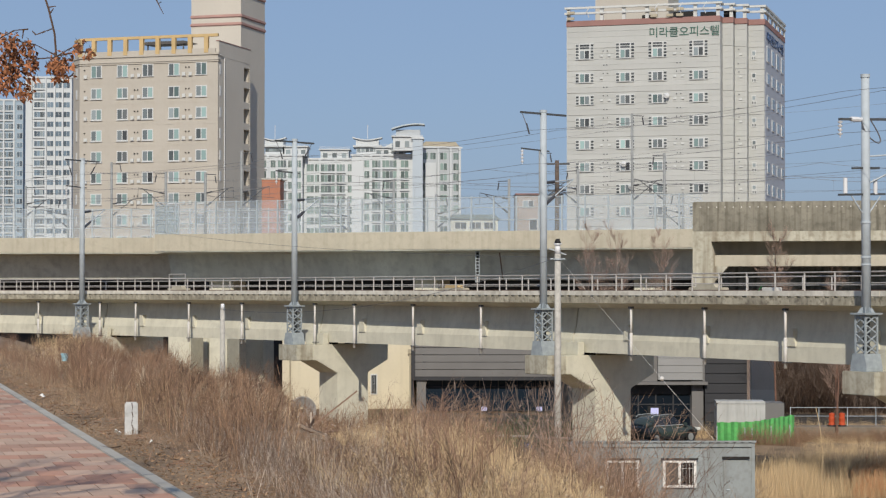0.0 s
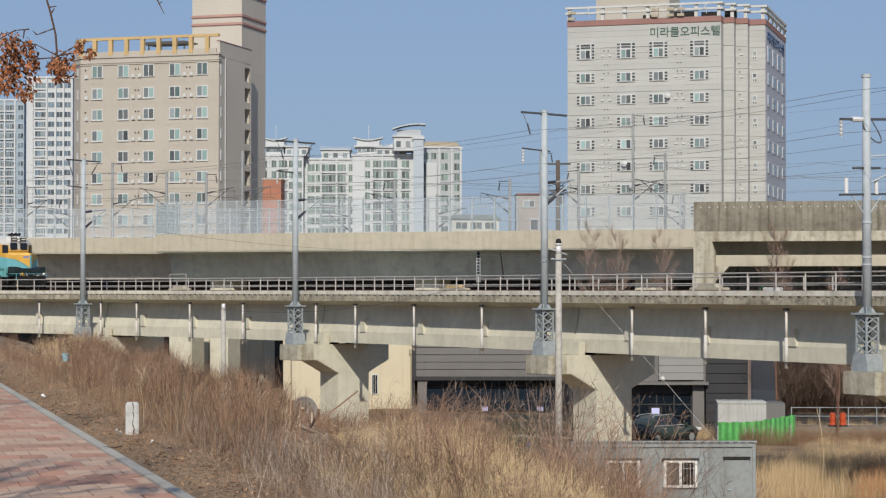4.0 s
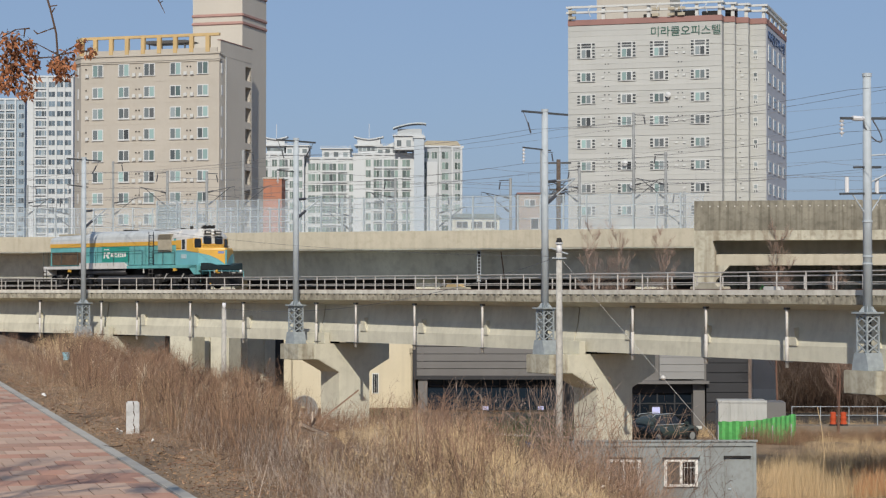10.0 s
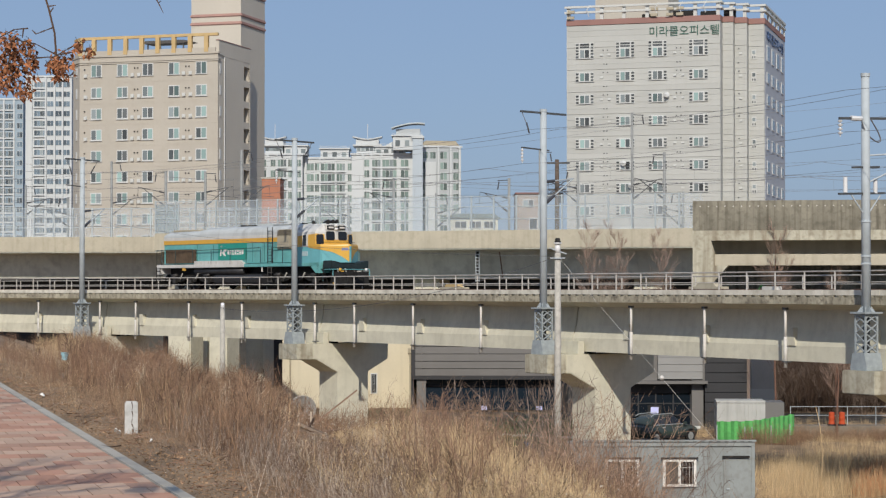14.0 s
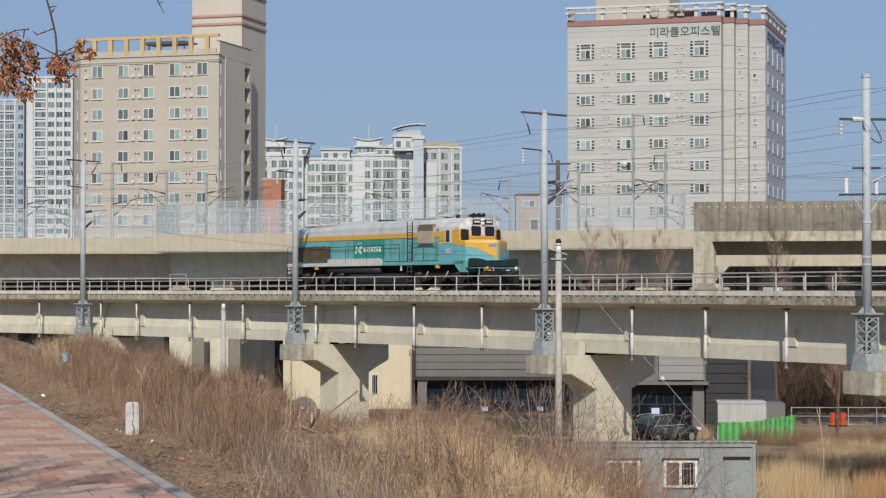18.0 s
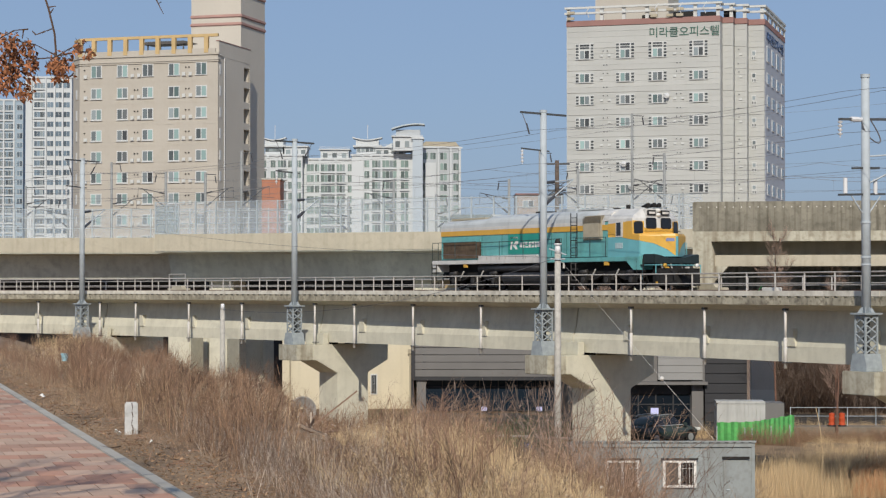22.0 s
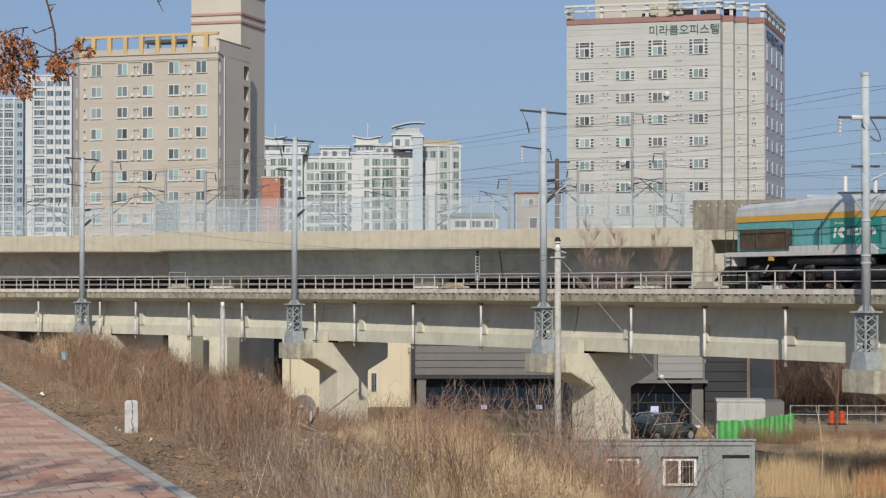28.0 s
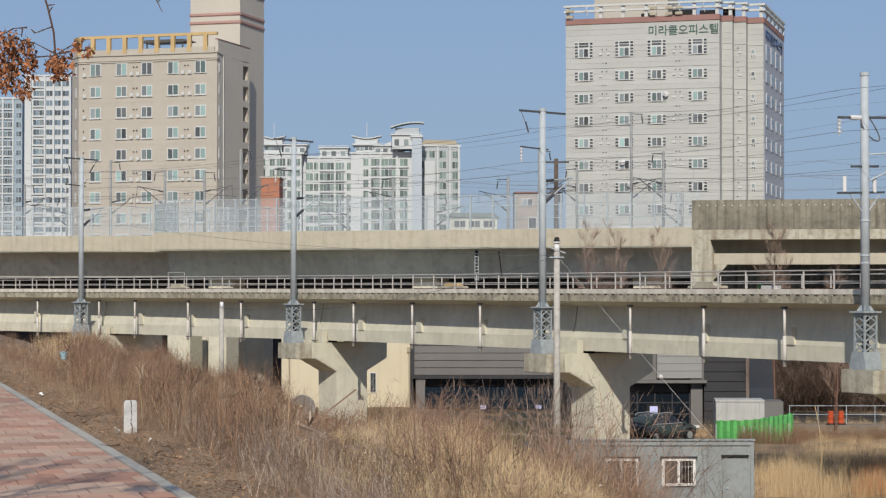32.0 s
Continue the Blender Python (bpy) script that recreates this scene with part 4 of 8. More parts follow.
def frame_block():
    """Stained concrete frame with two long openings."""
    D = 121.5
    a, c = spot(1226, D), spot(1660, D - 2.7)
    L = math.hypot(c.x - a.x, c.y - a.y)
    m = pose(a.x, a.y, 0, 0, 0, math.degrees(math.atan2(c.y - a.y, c.x - a.x)))
    top, z1, z2, z3, z4 = height(357.5, D), height(410, D), height(428, D), height(452, D), height(472, D)
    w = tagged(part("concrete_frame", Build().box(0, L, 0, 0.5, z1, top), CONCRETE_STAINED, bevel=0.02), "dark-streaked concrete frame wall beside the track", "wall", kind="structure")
    w.matrix_basis = m
    part("ledge", Build().box(1.25, L, -0.06, 0.5, z2, z1 - 0.002), RAIN_STAINED, w, "paler stained ledge", bevel=0.02)
    part("leg", Build().slab([(0, z1), (0, 1.2), (1.3, 1.2), (1.3, z4 - 0.9), (2.1, z4), (1.3, z4), (1.3, z3 + 0.1), (1.1, z2), (1.4, z2), (1.4, z1)], "y", -0.05, 1.6), RAIN_STAINED, w, "pale concrete leg with rust-brown runs")
    part("beam", Build().box(1.3, L, 0.05, 1.2, z4, z3), CONCRETE_PARAPET, w, "cream concrete beam", bevel=0.02)
    part("recess_wall", Build().box(0.3, L, 2.6, 3.0, z3 - 0.5, z2 + 0.6), CONCRETE_PARAPET, w)
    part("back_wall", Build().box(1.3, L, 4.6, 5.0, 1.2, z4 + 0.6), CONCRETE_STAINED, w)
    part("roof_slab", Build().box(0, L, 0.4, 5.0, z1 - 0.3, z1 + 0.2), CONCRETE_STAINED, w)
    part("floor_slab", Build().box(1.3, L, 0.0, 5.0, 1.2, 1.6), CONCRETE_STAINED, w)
    for x in (L - 0.8,):
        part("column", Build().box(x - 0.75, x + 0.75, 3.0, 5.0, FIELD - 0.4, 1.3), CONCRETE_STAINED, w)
    cone = Build().rod((0, 0.02, 0), (0, -0.03, 0), 0.042, 0.036, n=8).mesh("tie_hole", OFFWHITE)
    for i in range(int(L / 0.49)):
        part("tie_hole", cone, None, w, at=pose(0.45 + i * 0.49, 0, top - 0.33))


frame_block()


# ---- buildings ----
WALL_BEIGE = mat("beige_render", (0.46, 0.428, 0.372), 0.9, vary=0.06, scale=0.15, fine=3, bump=0.05, streak=0.10, streak_color=(0.33, 0.27, 0.2), speck=0.12, speck_scale=0.8)
WALL_CREAM = mat("cream_render", (0.53, 0.495, 0.43), 0.9, vary=0.05, scale=0.15, fine=3, bump=0.05, streak=0.06, streak_color=(0.4, 0.32, 0.25))
ROSE = mat("dull_rose_trim", (0.42, 0.26, 0.225), 0.85, vary=0.1, scale=0.4, bump=0.03)
MAUVE = mat("mauve_trim", (0.30, 0.17, 0.15), 0.85, vary=0.1, scale=0.4, bump=0.03)
OCHRE = mat("ochre_beam", (0.54, 0.39, 0.19), 0.8, vary=0.1, scale=0.5, bump=0.05)
CLAD = mat("pale_stone_cladding", (0.455, 0.465, 0.445), 0.75, vary=0.05, scale=0.2, fine=2, bump=0.03, streak=0.10, streak_color=(0.36, 0.33, 0.28), thing=0.06)
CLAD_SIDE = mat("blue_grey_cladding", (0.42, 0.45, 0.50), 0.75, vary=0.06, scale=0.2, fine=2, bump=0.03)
FRAME_W = mat("white_window_frame", (0.57, 0.585, 0.58), 0.5, vary=0.03, bump=0)
SURROUND = mat("off_white_surround", (0.54, 0.555, 0.54), 0.6, vary=0.05, bump=0)
SIGN_GREEN = mat("green_sign_letter", (0.05, 0.13, 0.10), 0.5, vary=0.05, bump=0)
SIGN_BLUE = mat("blue_sign_letter", (0.05, 0.09, 0.19), 0.5, vary=0.05, bump=0)
# White render tinted bluish, with the distance haze mixed into it.
APT_WHITE = mat("haze_white_apartment_render", (0.54, 0.57, 0.58), 0.85, vary=0.04, scale=0.1, fine=1, bump=0.02)
APT_GREY = mat("grey_apartment_render", (0.42, 0.45, 0.47), 0.85, vary=0.05, scale=0.1, fine=1, bump=0.02)
APT_BLUE = mat("pale_blue_render", (0.31, 0.39, 0.46), 0.85, vary=0.04, scale=0.1, fine=1, bump=0.02)
APT_PALE = mat("pale_grey_blue_render", (0.42, 0.48, 0.53), 0.85, vary=0.04, scale=0.1, fine=1, bump=0.02)
BRICK_ORANGE = mat("orange_brick", (0.42, 0.185, 0.115), 0.9, vary=0.12, scale=0.5, fine=8, bump=0.1)
YAW = math.degrees(math.atan2(-0.287, 0.958))


def sash(name, w, h, panes, glass_mats, frame_mat=FRAME_W, t=0.07):
    """Meshes of a window: its frame and its panes, in its own plane (x across, z up, y in)."""
    fm = Build().box(-w / 2, w / 2, -0.05, 0.04, -h / 2, h / 2).mesh("window_frame", frame_mat)
    step = (w - t) / panes
    pms = [Build().box(-w / 2 + t + i * step, -w / 2 + (i + 1) * step, -0.062, -0.045, -h / 2 + t, h / 2 - t).mesh("pane", glass_mats[i % len(glass_mats)]) for i in range(panes)]
    return fm, pms


def put_window(parent, meshes, at, sill=None):
    fm, pms = meshes
    w = part("window", fm, None, parent, at=at)
    for pm in pms:
        part("pane", pm, None, w)
    if sill:
        part("sill", sill, None, w)
    return w


def office_tower():
    b = thing("office_tower", pose(40.5, 255, FIELD, 0, 0, YAW), "tall pale stone-clad office block with red roof band", "building")
    Z = -FIELD
    top = 35.68 + Z
    CORNER, BACK, PITCH = -0.71, 25.0, 2.87
    steps = ((-25.5, -5.59, -0.3), (-5.6, -4.23, 1.6), (-4.24, -2.71, 3.0), (-2.72, CORNER, 4.6))
    part("wall", Build().slab([(-25.5, 0.1), (-5.62, 0.1), (-5.62, 2.0), (-4.26, 2.0), (-4.26, 3.4), (-2.74, 3.4), (-2.74, 5.0), (CORNER - 0.03, 5.0), (CORNER - 0.03, BACK), (-25.5, BACK)], "z", 0, top), CLAD, b, "pale grey stone wall")
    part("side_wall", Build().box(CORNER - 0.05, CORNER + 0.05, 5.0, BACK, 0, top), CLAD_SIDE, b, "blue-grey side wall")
    # cladding courses with open joints, three bays that step back to the corner
    rows = [31.785 - PITCH * i + Z for i in range(9)]
    base = 31.785 + 0.95 - PITCH * 9 + Z
    for x0, x1, y0 in steps:
        for i in range(46):
            z0 = base + i * PITCH / 4
            if z0 + 0.3 > top:
                continue
            out = 0.04 if i % 4 == 0 else 0.015 * (i % 2)
            part("cladding_course", Build().box(x0, x1, y0 - out, y0 + 0.42, z0 + (0.02 if i % 4 == 0 else 0.0), min(z0 + 0.70, top - 0.06)), CLAD, b)
        part("cladding_course", Build().box(x0, x1, y0, y0 + 0.42, 0, base - 0.05), CLAD, b)
        part("roof_band", Build().box(x0 - 0.02, x1 + 0.04, y0 - 0.12, y0 + 2.6, top - 0.05, top + 0.66), MAUVE, b, "dull red roof band")
    part("roof_band", Build().box(CORNER - 0.3, CORNER + 0.12, 4.6, BACK, top - 0.05, top + 0.657), MAUVE, b, "dull red roof band")
    part("roof", Build().box(-25.4, CORNER - 0.4, 7.2, BACK - 0.1, top, top + 0.1), CONCRETE_GREY, b)
    small = sash("small", 0.52, 0.6, 1, [GLASS_GREY])
    small_back = Build().box(-0.31, 0.31, -0.03, 0.02, -0.75, 0.5).mesh("surround", SURROUND)
    small_slot = Build().box(-0.07, 0.07, -0.045, 0.0, -0.15, 0.15).mesh("slot", GLASS_MID)
    side_w = sash("side", 2.3, 1.5, 2, [GLASS_GREY, GLASS_MID], t=0.14)
    side_tall = sash("side", 2.3, 2.1, 2, [GLASS_GREY, GLASS_MID], t=0.14)
    slot = Build().box(-0.18, 0.18, -0.03, 0.02, -0.13, 0.13).mesh("slot", GLASS_MID)
    light = Build().box(-0.62, 0.62, -0.03, 0.02, -0.12, 0.12).mesh("transom_light", GLASS_MID)
    for tall in (True, False):
        h = 2.0 if tall else 1.2
        backing = Build().box(-1.22, 1.22, -0.07, 0.0, -h / 2 - 0.05, h / 2 + 0.05).mesh("surround", SURROUND)
        mid = sash("mid", 1.35, 1.2, 2, [GLASS_TEAL, GLASS_GREY], t=0.1)
        mid2 = sash("mid", 1.35, 1.2, 2, [GLASS_GREY, GLASS_MID], t=0.1)
        for k, z in enumerate(rows):
            if (k == 0) != tall:
                continue
            for j, x in enumerate((-23.1, -17.8, -13.6, -8.35)):
                s = part("window_surround", backing, None, b, "white window surround", at=pose(x, -0.36, z + (0.53 if tall else 0)))
                put_window(s, mid if (j + k) % 3 else mid2, pose(0, -0.08, -0.4 if tall else 0))
                if tall:
                    for dz in (0.46, 0.8):
                        part("transom_light", light, None, s, at=pose(0, -0.075, dz))
                for dx in (-0.98, 0.98):
                    for dz in ((-0.8, -0.4, 0.0, 0.4, 0.8) if tall else (-0.4, 0.0, 0.4)):
                        part("slot", slot, None, s, at=pose(dx, -0.075, dz))
            sb = part("window_surround", small_back, None, b, "white window surround", at=pose(-2.04, 4.55, z + 0.05))
            put_window(sb, small, pose(0, -0.02, 0.14))
            for dx in (-0.14, 0.14):
                part("slot", small_slot, None, sb, at=pose(dx, 0, -0.48))
            for y in (7.6, 12.4, 17.2, 22.0):
                put_window(b, side_tall if tall else side_w, pose(CORNER + 0.08, y, z + (0.3 if tall else 0), 0, 0, 90))
    ac = Build().box(-0.19, 0.19, -0.05, 0.1, -0.12, 0.12).box(-0.19, 0.19, -0.09, -0.05, -0.12, -0.07).mesh("outdoor_unit", SURROUND)
    cap = Build().box(-0.07, 0.07, -0.1, 0.1, -0.06, 0.06).mesh("vent_cap", STEEL_DARK)
    rnd = random.Random(4)
    for k, z in enumerate(rows):
        for x in (-20.9, -19.9, -11.4, -10.4, -3.5):
            if rnd.random() < 0.9:
                part("outdoor_unit", ac, None, b, at=pose(x, -0.35 if x < -5 else 2.95, z - 0.05))
            part("vent_cap", cap, None, b, at=pose(x + (0.22 if x in (-20.9, -11.4) else -0.22), -0.31 if x < -5 else 2.97, z + 0.55))
            if k % 2 == 0 or x < -15:
                part("vent_cap", cap, None, b, at=pose(x + (0.3 if x in (-20.9, -11.4) else -0.3), -0.31 if x < -5 else 2.97, z - 1.25))
    for x, k in ((-13.0, 2), (-18.6, 5), (-17.6, 6)):
        dish = Build()
        dish.rod((0, 0, 0), (0, -0.2, 0.06), 0.38, 0.08, n=14)
        part("satellite_dish", dish, FRAME_W, b, "white satellite dish", at=pose(x + 0.6, -0.75, rows[k] + 0.3))
    # open frame round the roof
    fr = Build()
    for z in (1.5, 2.2):
        for x0, x1, y0 in steps:
            fr.box(x0 - 0.25, x1 + 0.25, y0 - 0.15, y0 + 0.2, top + z, top + z + 0.26)
        for (xa, xb, ya), (_, _, yb) in zip(steps, steps[1:]):
            fr.box(xb - 0.1, xb + 0.22, ya + 0.2, yb - 0.15, top + z + 0.01, top + z + 0.25)
        fr.box(CORNER - 0.15, CORNER + 0.25, 4.8, BACK, top + z + 0.01, top + z + 0.25)
    part("roof_frame", fr, SURROUND, b, "white open roof frame")
    for x, y in ((-25.3, -0.1), (-20.9, -0.1), (-18.0, -0.1), (-15.0, -0.1), (-11.9, -0.1), (-8.8, -0.1), (-5.9, -0.1), (-4.5, 1.8), (-3.0, 3.2), (-1.0, 4.8)):
        part("roof_post", Build().box(x - 0.22, x + 0.22, y - 0.1, y + 0.2, top + 0.6, top + 2.21), SURROUND, b)
    for y in (8.5, 12.5, 16.5, 20.5, 24.5):
        part("roof_post", Build().box(CORNER - 0.15, CORNER + 0.15, y - 0.2, y + 0.2, top + 0.6, top + 2.21), SURROUND, b)
    part("penthouse", Build().box(-23.4, -13.6, 7.4, 15, top, top + 6.5), WALL_BEIGE, b, "pale rooftop plant room")
    for x, w, h in ((-12.2, 3.0, 1.5), (-8.6, 2.2, 1.3), (-16.2, 1.6, 1.2), (-5.6, 1.4, 1.4)):
        part("plant_unit", Build().box(x, x + w, 2.6, 4.0, top + 0.1, top + 0.3 + h), UNDER, b, "dark rooftop plant unit", bevel=0.05)
    for x in (-24.8, -13.9, -11.9, -10.6):
        part("floodlight", Build().box(x - 0.55, x + 0.35, -0.75, -0.4, top + 0.75, top + 1.1).box(x - 0.5, x + 0.4, -0.75, -0.4, top + 1.5, top + 1.85), TAN, b)
    for x in (-22.4, -13.5, -10.4, -7.3):
        part("roof_bracket", Build().path([(x, -0.3, top + 2.5), (x - 0.35, -0.8, top + 1.8), (x - 0.1, -0.5, top + 1.0)], 0.06, 5), FRAME_W, b)
    for text, w, at, m in (("미라클오피스텔", 8.9, pose(-10.2, -0.36, 34.4 + Z, 90, 0, 0), SIGN_GREEN), ("미라클오피스텔", 16.5, pose(CORNER + 0.1, 14.6, 34.2 + Z, 90, 0, 90) @ Matrix.Diagonal((1, 0.6, 1, 1)), SIGN_BLUE)):
        cu = bpy.data.curves.new("sign_lettering", "FONT")
        cu.body, cu.size, cu.align_x, cu.align_y, cu.extrude = text, 1.45, "CENTER", "CENTER", 0.04
        cu.materials.append(m)
        ob = new("sign_lettering", cu)
        ob.parent, ob.matrix_basis = b, at
        tagged(ob, "sign lettering with the building's name")
        bpy.context.view_layer.update()
        if ob.dimensions.x > 0.1:
            cu.size *= w / ob.dimensions.x


office_tower()


def beige_block():
    b = thing("apartment_block", pose(-29.08, 262, FIELD, 0, 0, YAW), "beige rendered apartment block with stair tower and ochre roof frame", "building")
    Z = -FIELD
    top = 32.2 + Z
    part("wall", Build().slab([(-21.6, 1.9), (-19.7, 0.0), (0, 0), (0, 8.8), (-1.3, 8.8), (-1.3, 10.8), (0, 10.8), (0, 11.1), (-1.9, 11.1), (-1.9, 21.0), (-21.6, 21.0)], "z", 0, top), WALL_BEIGE, b, "beige rendered wall")
    part("parapet_band", Build().slab([(-21.7, 1.9), (-19.7, -0.12), (0.12, -0.12), (0.12, 0.6), (-19.5, 0.6), (-21.1, 2.1)], "z", top - 1.02, top - 0.84), WALL_BEIGE, b)
    part("parapet_band", Build().slab([(-21.8, 1.9), (-19.75, -0.2), (0.18, -0.2), (0.18, 0.6), (-19.5, 0.6), (-21.1, 2.1)], "z", top - 0.8, top - 0.68), WALL_BEIGE, b)
    part("cornice", Build().slab([(-21.7, 1.9), (-19.7, -0.15), (0.14, -0.15), (0.14, 0.6), (-19.5, 0.6), (-21.1, 2.1)], "z", top - 0.1, top + 0.14), WALL_BEIGE, b)
    # Flank faces in paler cream than the front, to offset the grazing sun.
    for y0, y1 in ((0.35, 8.8), (10.8, 11.1)):
        part("flank_wall", Build().box(-0.2, 0.012, y0, y1, 0, top + 0.02), WALL_CREAM, b, "flank wall in cream, lightened against grazing light")
    part("flank_wall", Build().box(-2.0, -1.888, 11.11, 21.01, 0, top + 0.02), WALL_CREAM, b, "flank wall in cream, lightened against grazing light")
    part("side_parapet", Build().slab([(0.3, top - 0.3), (0.3, top + 1.65), (11.1, top + 1.65), (11.1, top - 0.3)], "x", -0.35, 0.03), WALL_CREAM, b)
    part("side_coping", Build().box(-0.4, 0.08, 0.2, 11.15, top + 1.65, top + 1.75), MAUVE, b)
    # roof frame
    beam = Build().slab([(-21.4, 1.8), (-19.6, -0.1), (0.0, -0.1), (0.0, 0.35), (-19.4, 0.35), (-21.0, 2.1)], "z", top + 2.24, top + 2.6)
    part("roof_beam", beam, OCHRE, b, "ochre roof beam")
    for x in [-19.6] + [-1.62 - 2.29 * k for k in range(8)]:
        part("roof_post", Build().box(x - 0.27, x + 0.27, -0.16, 0.3, top + 0.16, top + 2.23), OCHRE, b)
    part("roof_parapet", Build().slab([(-21.4, 1.9), (-19.6, -0.02), (-0.36, -0.02), (-0.36, 0.25), (-19.5, 0.25), (-21.1, 2.1)], "z", top + 0.15, top + 0.72), WALL_BEIGE, b)
    part("roof_canopy", Build().slab([(-12.6, top + 2.05), (-11.6, top + 1.85), (-6.2, top + 1.85), (-5.2, top + 2.05), (-6.2, top + 2.25), (-11.4, top + 2.25)], "y", 3.0, 5.5), GRIME, b, "dark roof canopy")
    for x in (-11.4, -9.6, -7.8, -6.3):
        part("canopy_post", Build().box(x - 0.08, x + 0.08, 3.2, 3.36, top, top + 1.86), GRIME, b)
    part("roof_hut", Build().box(-9.4, -6.6, 4.0, 5.2, top, top + 1.2), TAN, b)
    # stair tower
    part("stair_tower", Build().box(-9.15, -1.88, 12.3, 21.02, top - 1, top + 13), WALL_CREAM, b, "cream stair tower")
    for z in (37.7, 38.8, 41.9):
        part("tower_band", Build().box(-9.3, -1.73, 12.15, 21.17, z + Z - 0.22, z + Z + 0.22), ROSE, b, "dull rose band", bevel=0.1)
    pairs = ([GLASS_GREY, GLASS_TEAL], [GLASS_GREY, GLASS_TEAL], [GLASS_TEAL, GLASS_GREY], [GLASS_GREY, GLASS_MID])
    win = [sash("w", 1.58, 1.45, 2, g, t=0.12) for g in pairs]
    top_win = [sash("w", 1.58, 1.7, 2, g, t=0.12) for g in pairs]
    sill = Build().box(-0.85, 0.85, -0.14, 0.03, -0.82, -0.74).mesh("sill", FRAME_W)
    ac = Build().box(-0.22, 0.22, -0.18, 0, -0.28, 0.14).mesh("outdoor_unit", SURROUND)
    rack = Build().box(-0.27, 0.27, -0.2, 0, -0.34, -0.31).mesh("rack", OFFWHITE)
    cap = Build().box(-0.07, 0.07, -0.14, 0, -0.07, 0.07).mesh("vent_cap", UNDER)
    narrow = sash("n", 0.45, 1.3, 1, [FRAME_W])
    rnd = random.Random(7)
    for k in range(11):
        z = 30.21 - 2.775 * k + Z
        part("floor_joint", Build().box(-19.6, -0.05, -0.02, 0.02, z - 1.5, z - 1.46), WALL_BEIGE, b)
        if k > 8:
            continue
        for x in (-17.2, -13.45, -9.82, -6.1, -2.25):
            put_window(b, rnd.choice(win if k else top_win), pose(x - 0.06, -0.01, z + (0.0 if k else 0.1)), sill)
        for x in (-12.05, -11.1, -4.75, -3.8, -18.8):
            u = part("outdoor_unit", ac, None, b, at=pose(x, 0, z - 0.45))
            part("rack", rack, None, u)
            part("vent_cap", cap, None, b, at=pose(x * 0.995 + (0.25 if x in (-12.05, -4.75) else -0.25), 0, z + 0.35))
        put_window(b, narrow, pose(-20.55, 0.82, z, 0, 0, -45))
        put_window(b, narrow, pose(0.02, 0.75, z, 0, 0, 90))
        # stair landings open to the side
        part("landing_wall", Build().box(-1.3, -0.01, 8.8, 10.8, z - 1.62, z - 0.75), WALL_CREAM, b)
    part("landing_head", Build().box(-1.3, -0.01, 8.8, 10.8, 31.3 + Z, top), WALL_CREAM, b)
    part("downpipe", Build().path([(0.12, 1.9, 0), (0.12, 1.9, top - 0.3), (0.12, 0.4, top - 0.1)], 0.07, 6), FRAME_W, b, "white downpipe")


beige_block()


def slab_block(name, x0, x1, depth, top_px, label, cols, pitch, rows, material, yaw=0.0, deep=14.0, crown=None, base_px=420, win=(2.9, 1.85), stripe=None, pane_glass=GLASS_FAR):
    """A far apartment slab: cols are window centres as bearings."""
    a, c = spot(x0, depth), spot(x1, depth)
    top = height(top_px, depth)
    b = thing(name, pose(a.x, depth, FIELD, 0, 0, yaw), label, "apartment block", "far apartment blocks")
    W = (c.x - a.x) / math.cos(radians(yaw))
    Z = -FIELD
    part("wall", Build().box(0, W, 0, deep, 0, top + Z), material, b)
    part("roof", Build().box(-0.3, W + 0.3, -0.3, deep + 0.3, top + Z, top + Z + 0.5), APT_WHITE, b)
    per = (c.x - a.x) / (x1 - x0)
    kinds = {}
    for px, wide in cols:
        if wide not in kinds:
            w = 1.2 * wide * per if wide > 1 else (win[0] if wide else win[0] * 0.55)
            kinds[wide] = (sash("w", w, win[1], max(2, round(w / 0.9)), [pane_glass, pane_glass, GLASS_GREY], t=0.08),
                           Build().box(-w / 2 - 0.15, w / 2 + 0.15, -0.45, 0.05, -win[1] / 2 - 0.45, -win[1] / 2 - 0.08).mesh("balcony", APT_WHITE))
    for k in range(rows):
        z = top + Z - pitch * (k + 0.75)
        for px, wide in cols:
            x = (px - x0) / (x1 - x0) * W
            w = put_window(b, kinds[wide][0], pose(x, -0.02, z))
            if wide == 1 or wide > 11:
                part("balcony", kinds[wide][1], None, w)
    for px in stripe or ():
        x = (px - x0) / (x1 - x0) * W
        part("pilaster", Build().box(x - 0.25, x + 0.25, -0.55, 0.05, 0, top + Z), APT_WHITE, b)
    return b, W, top + Z


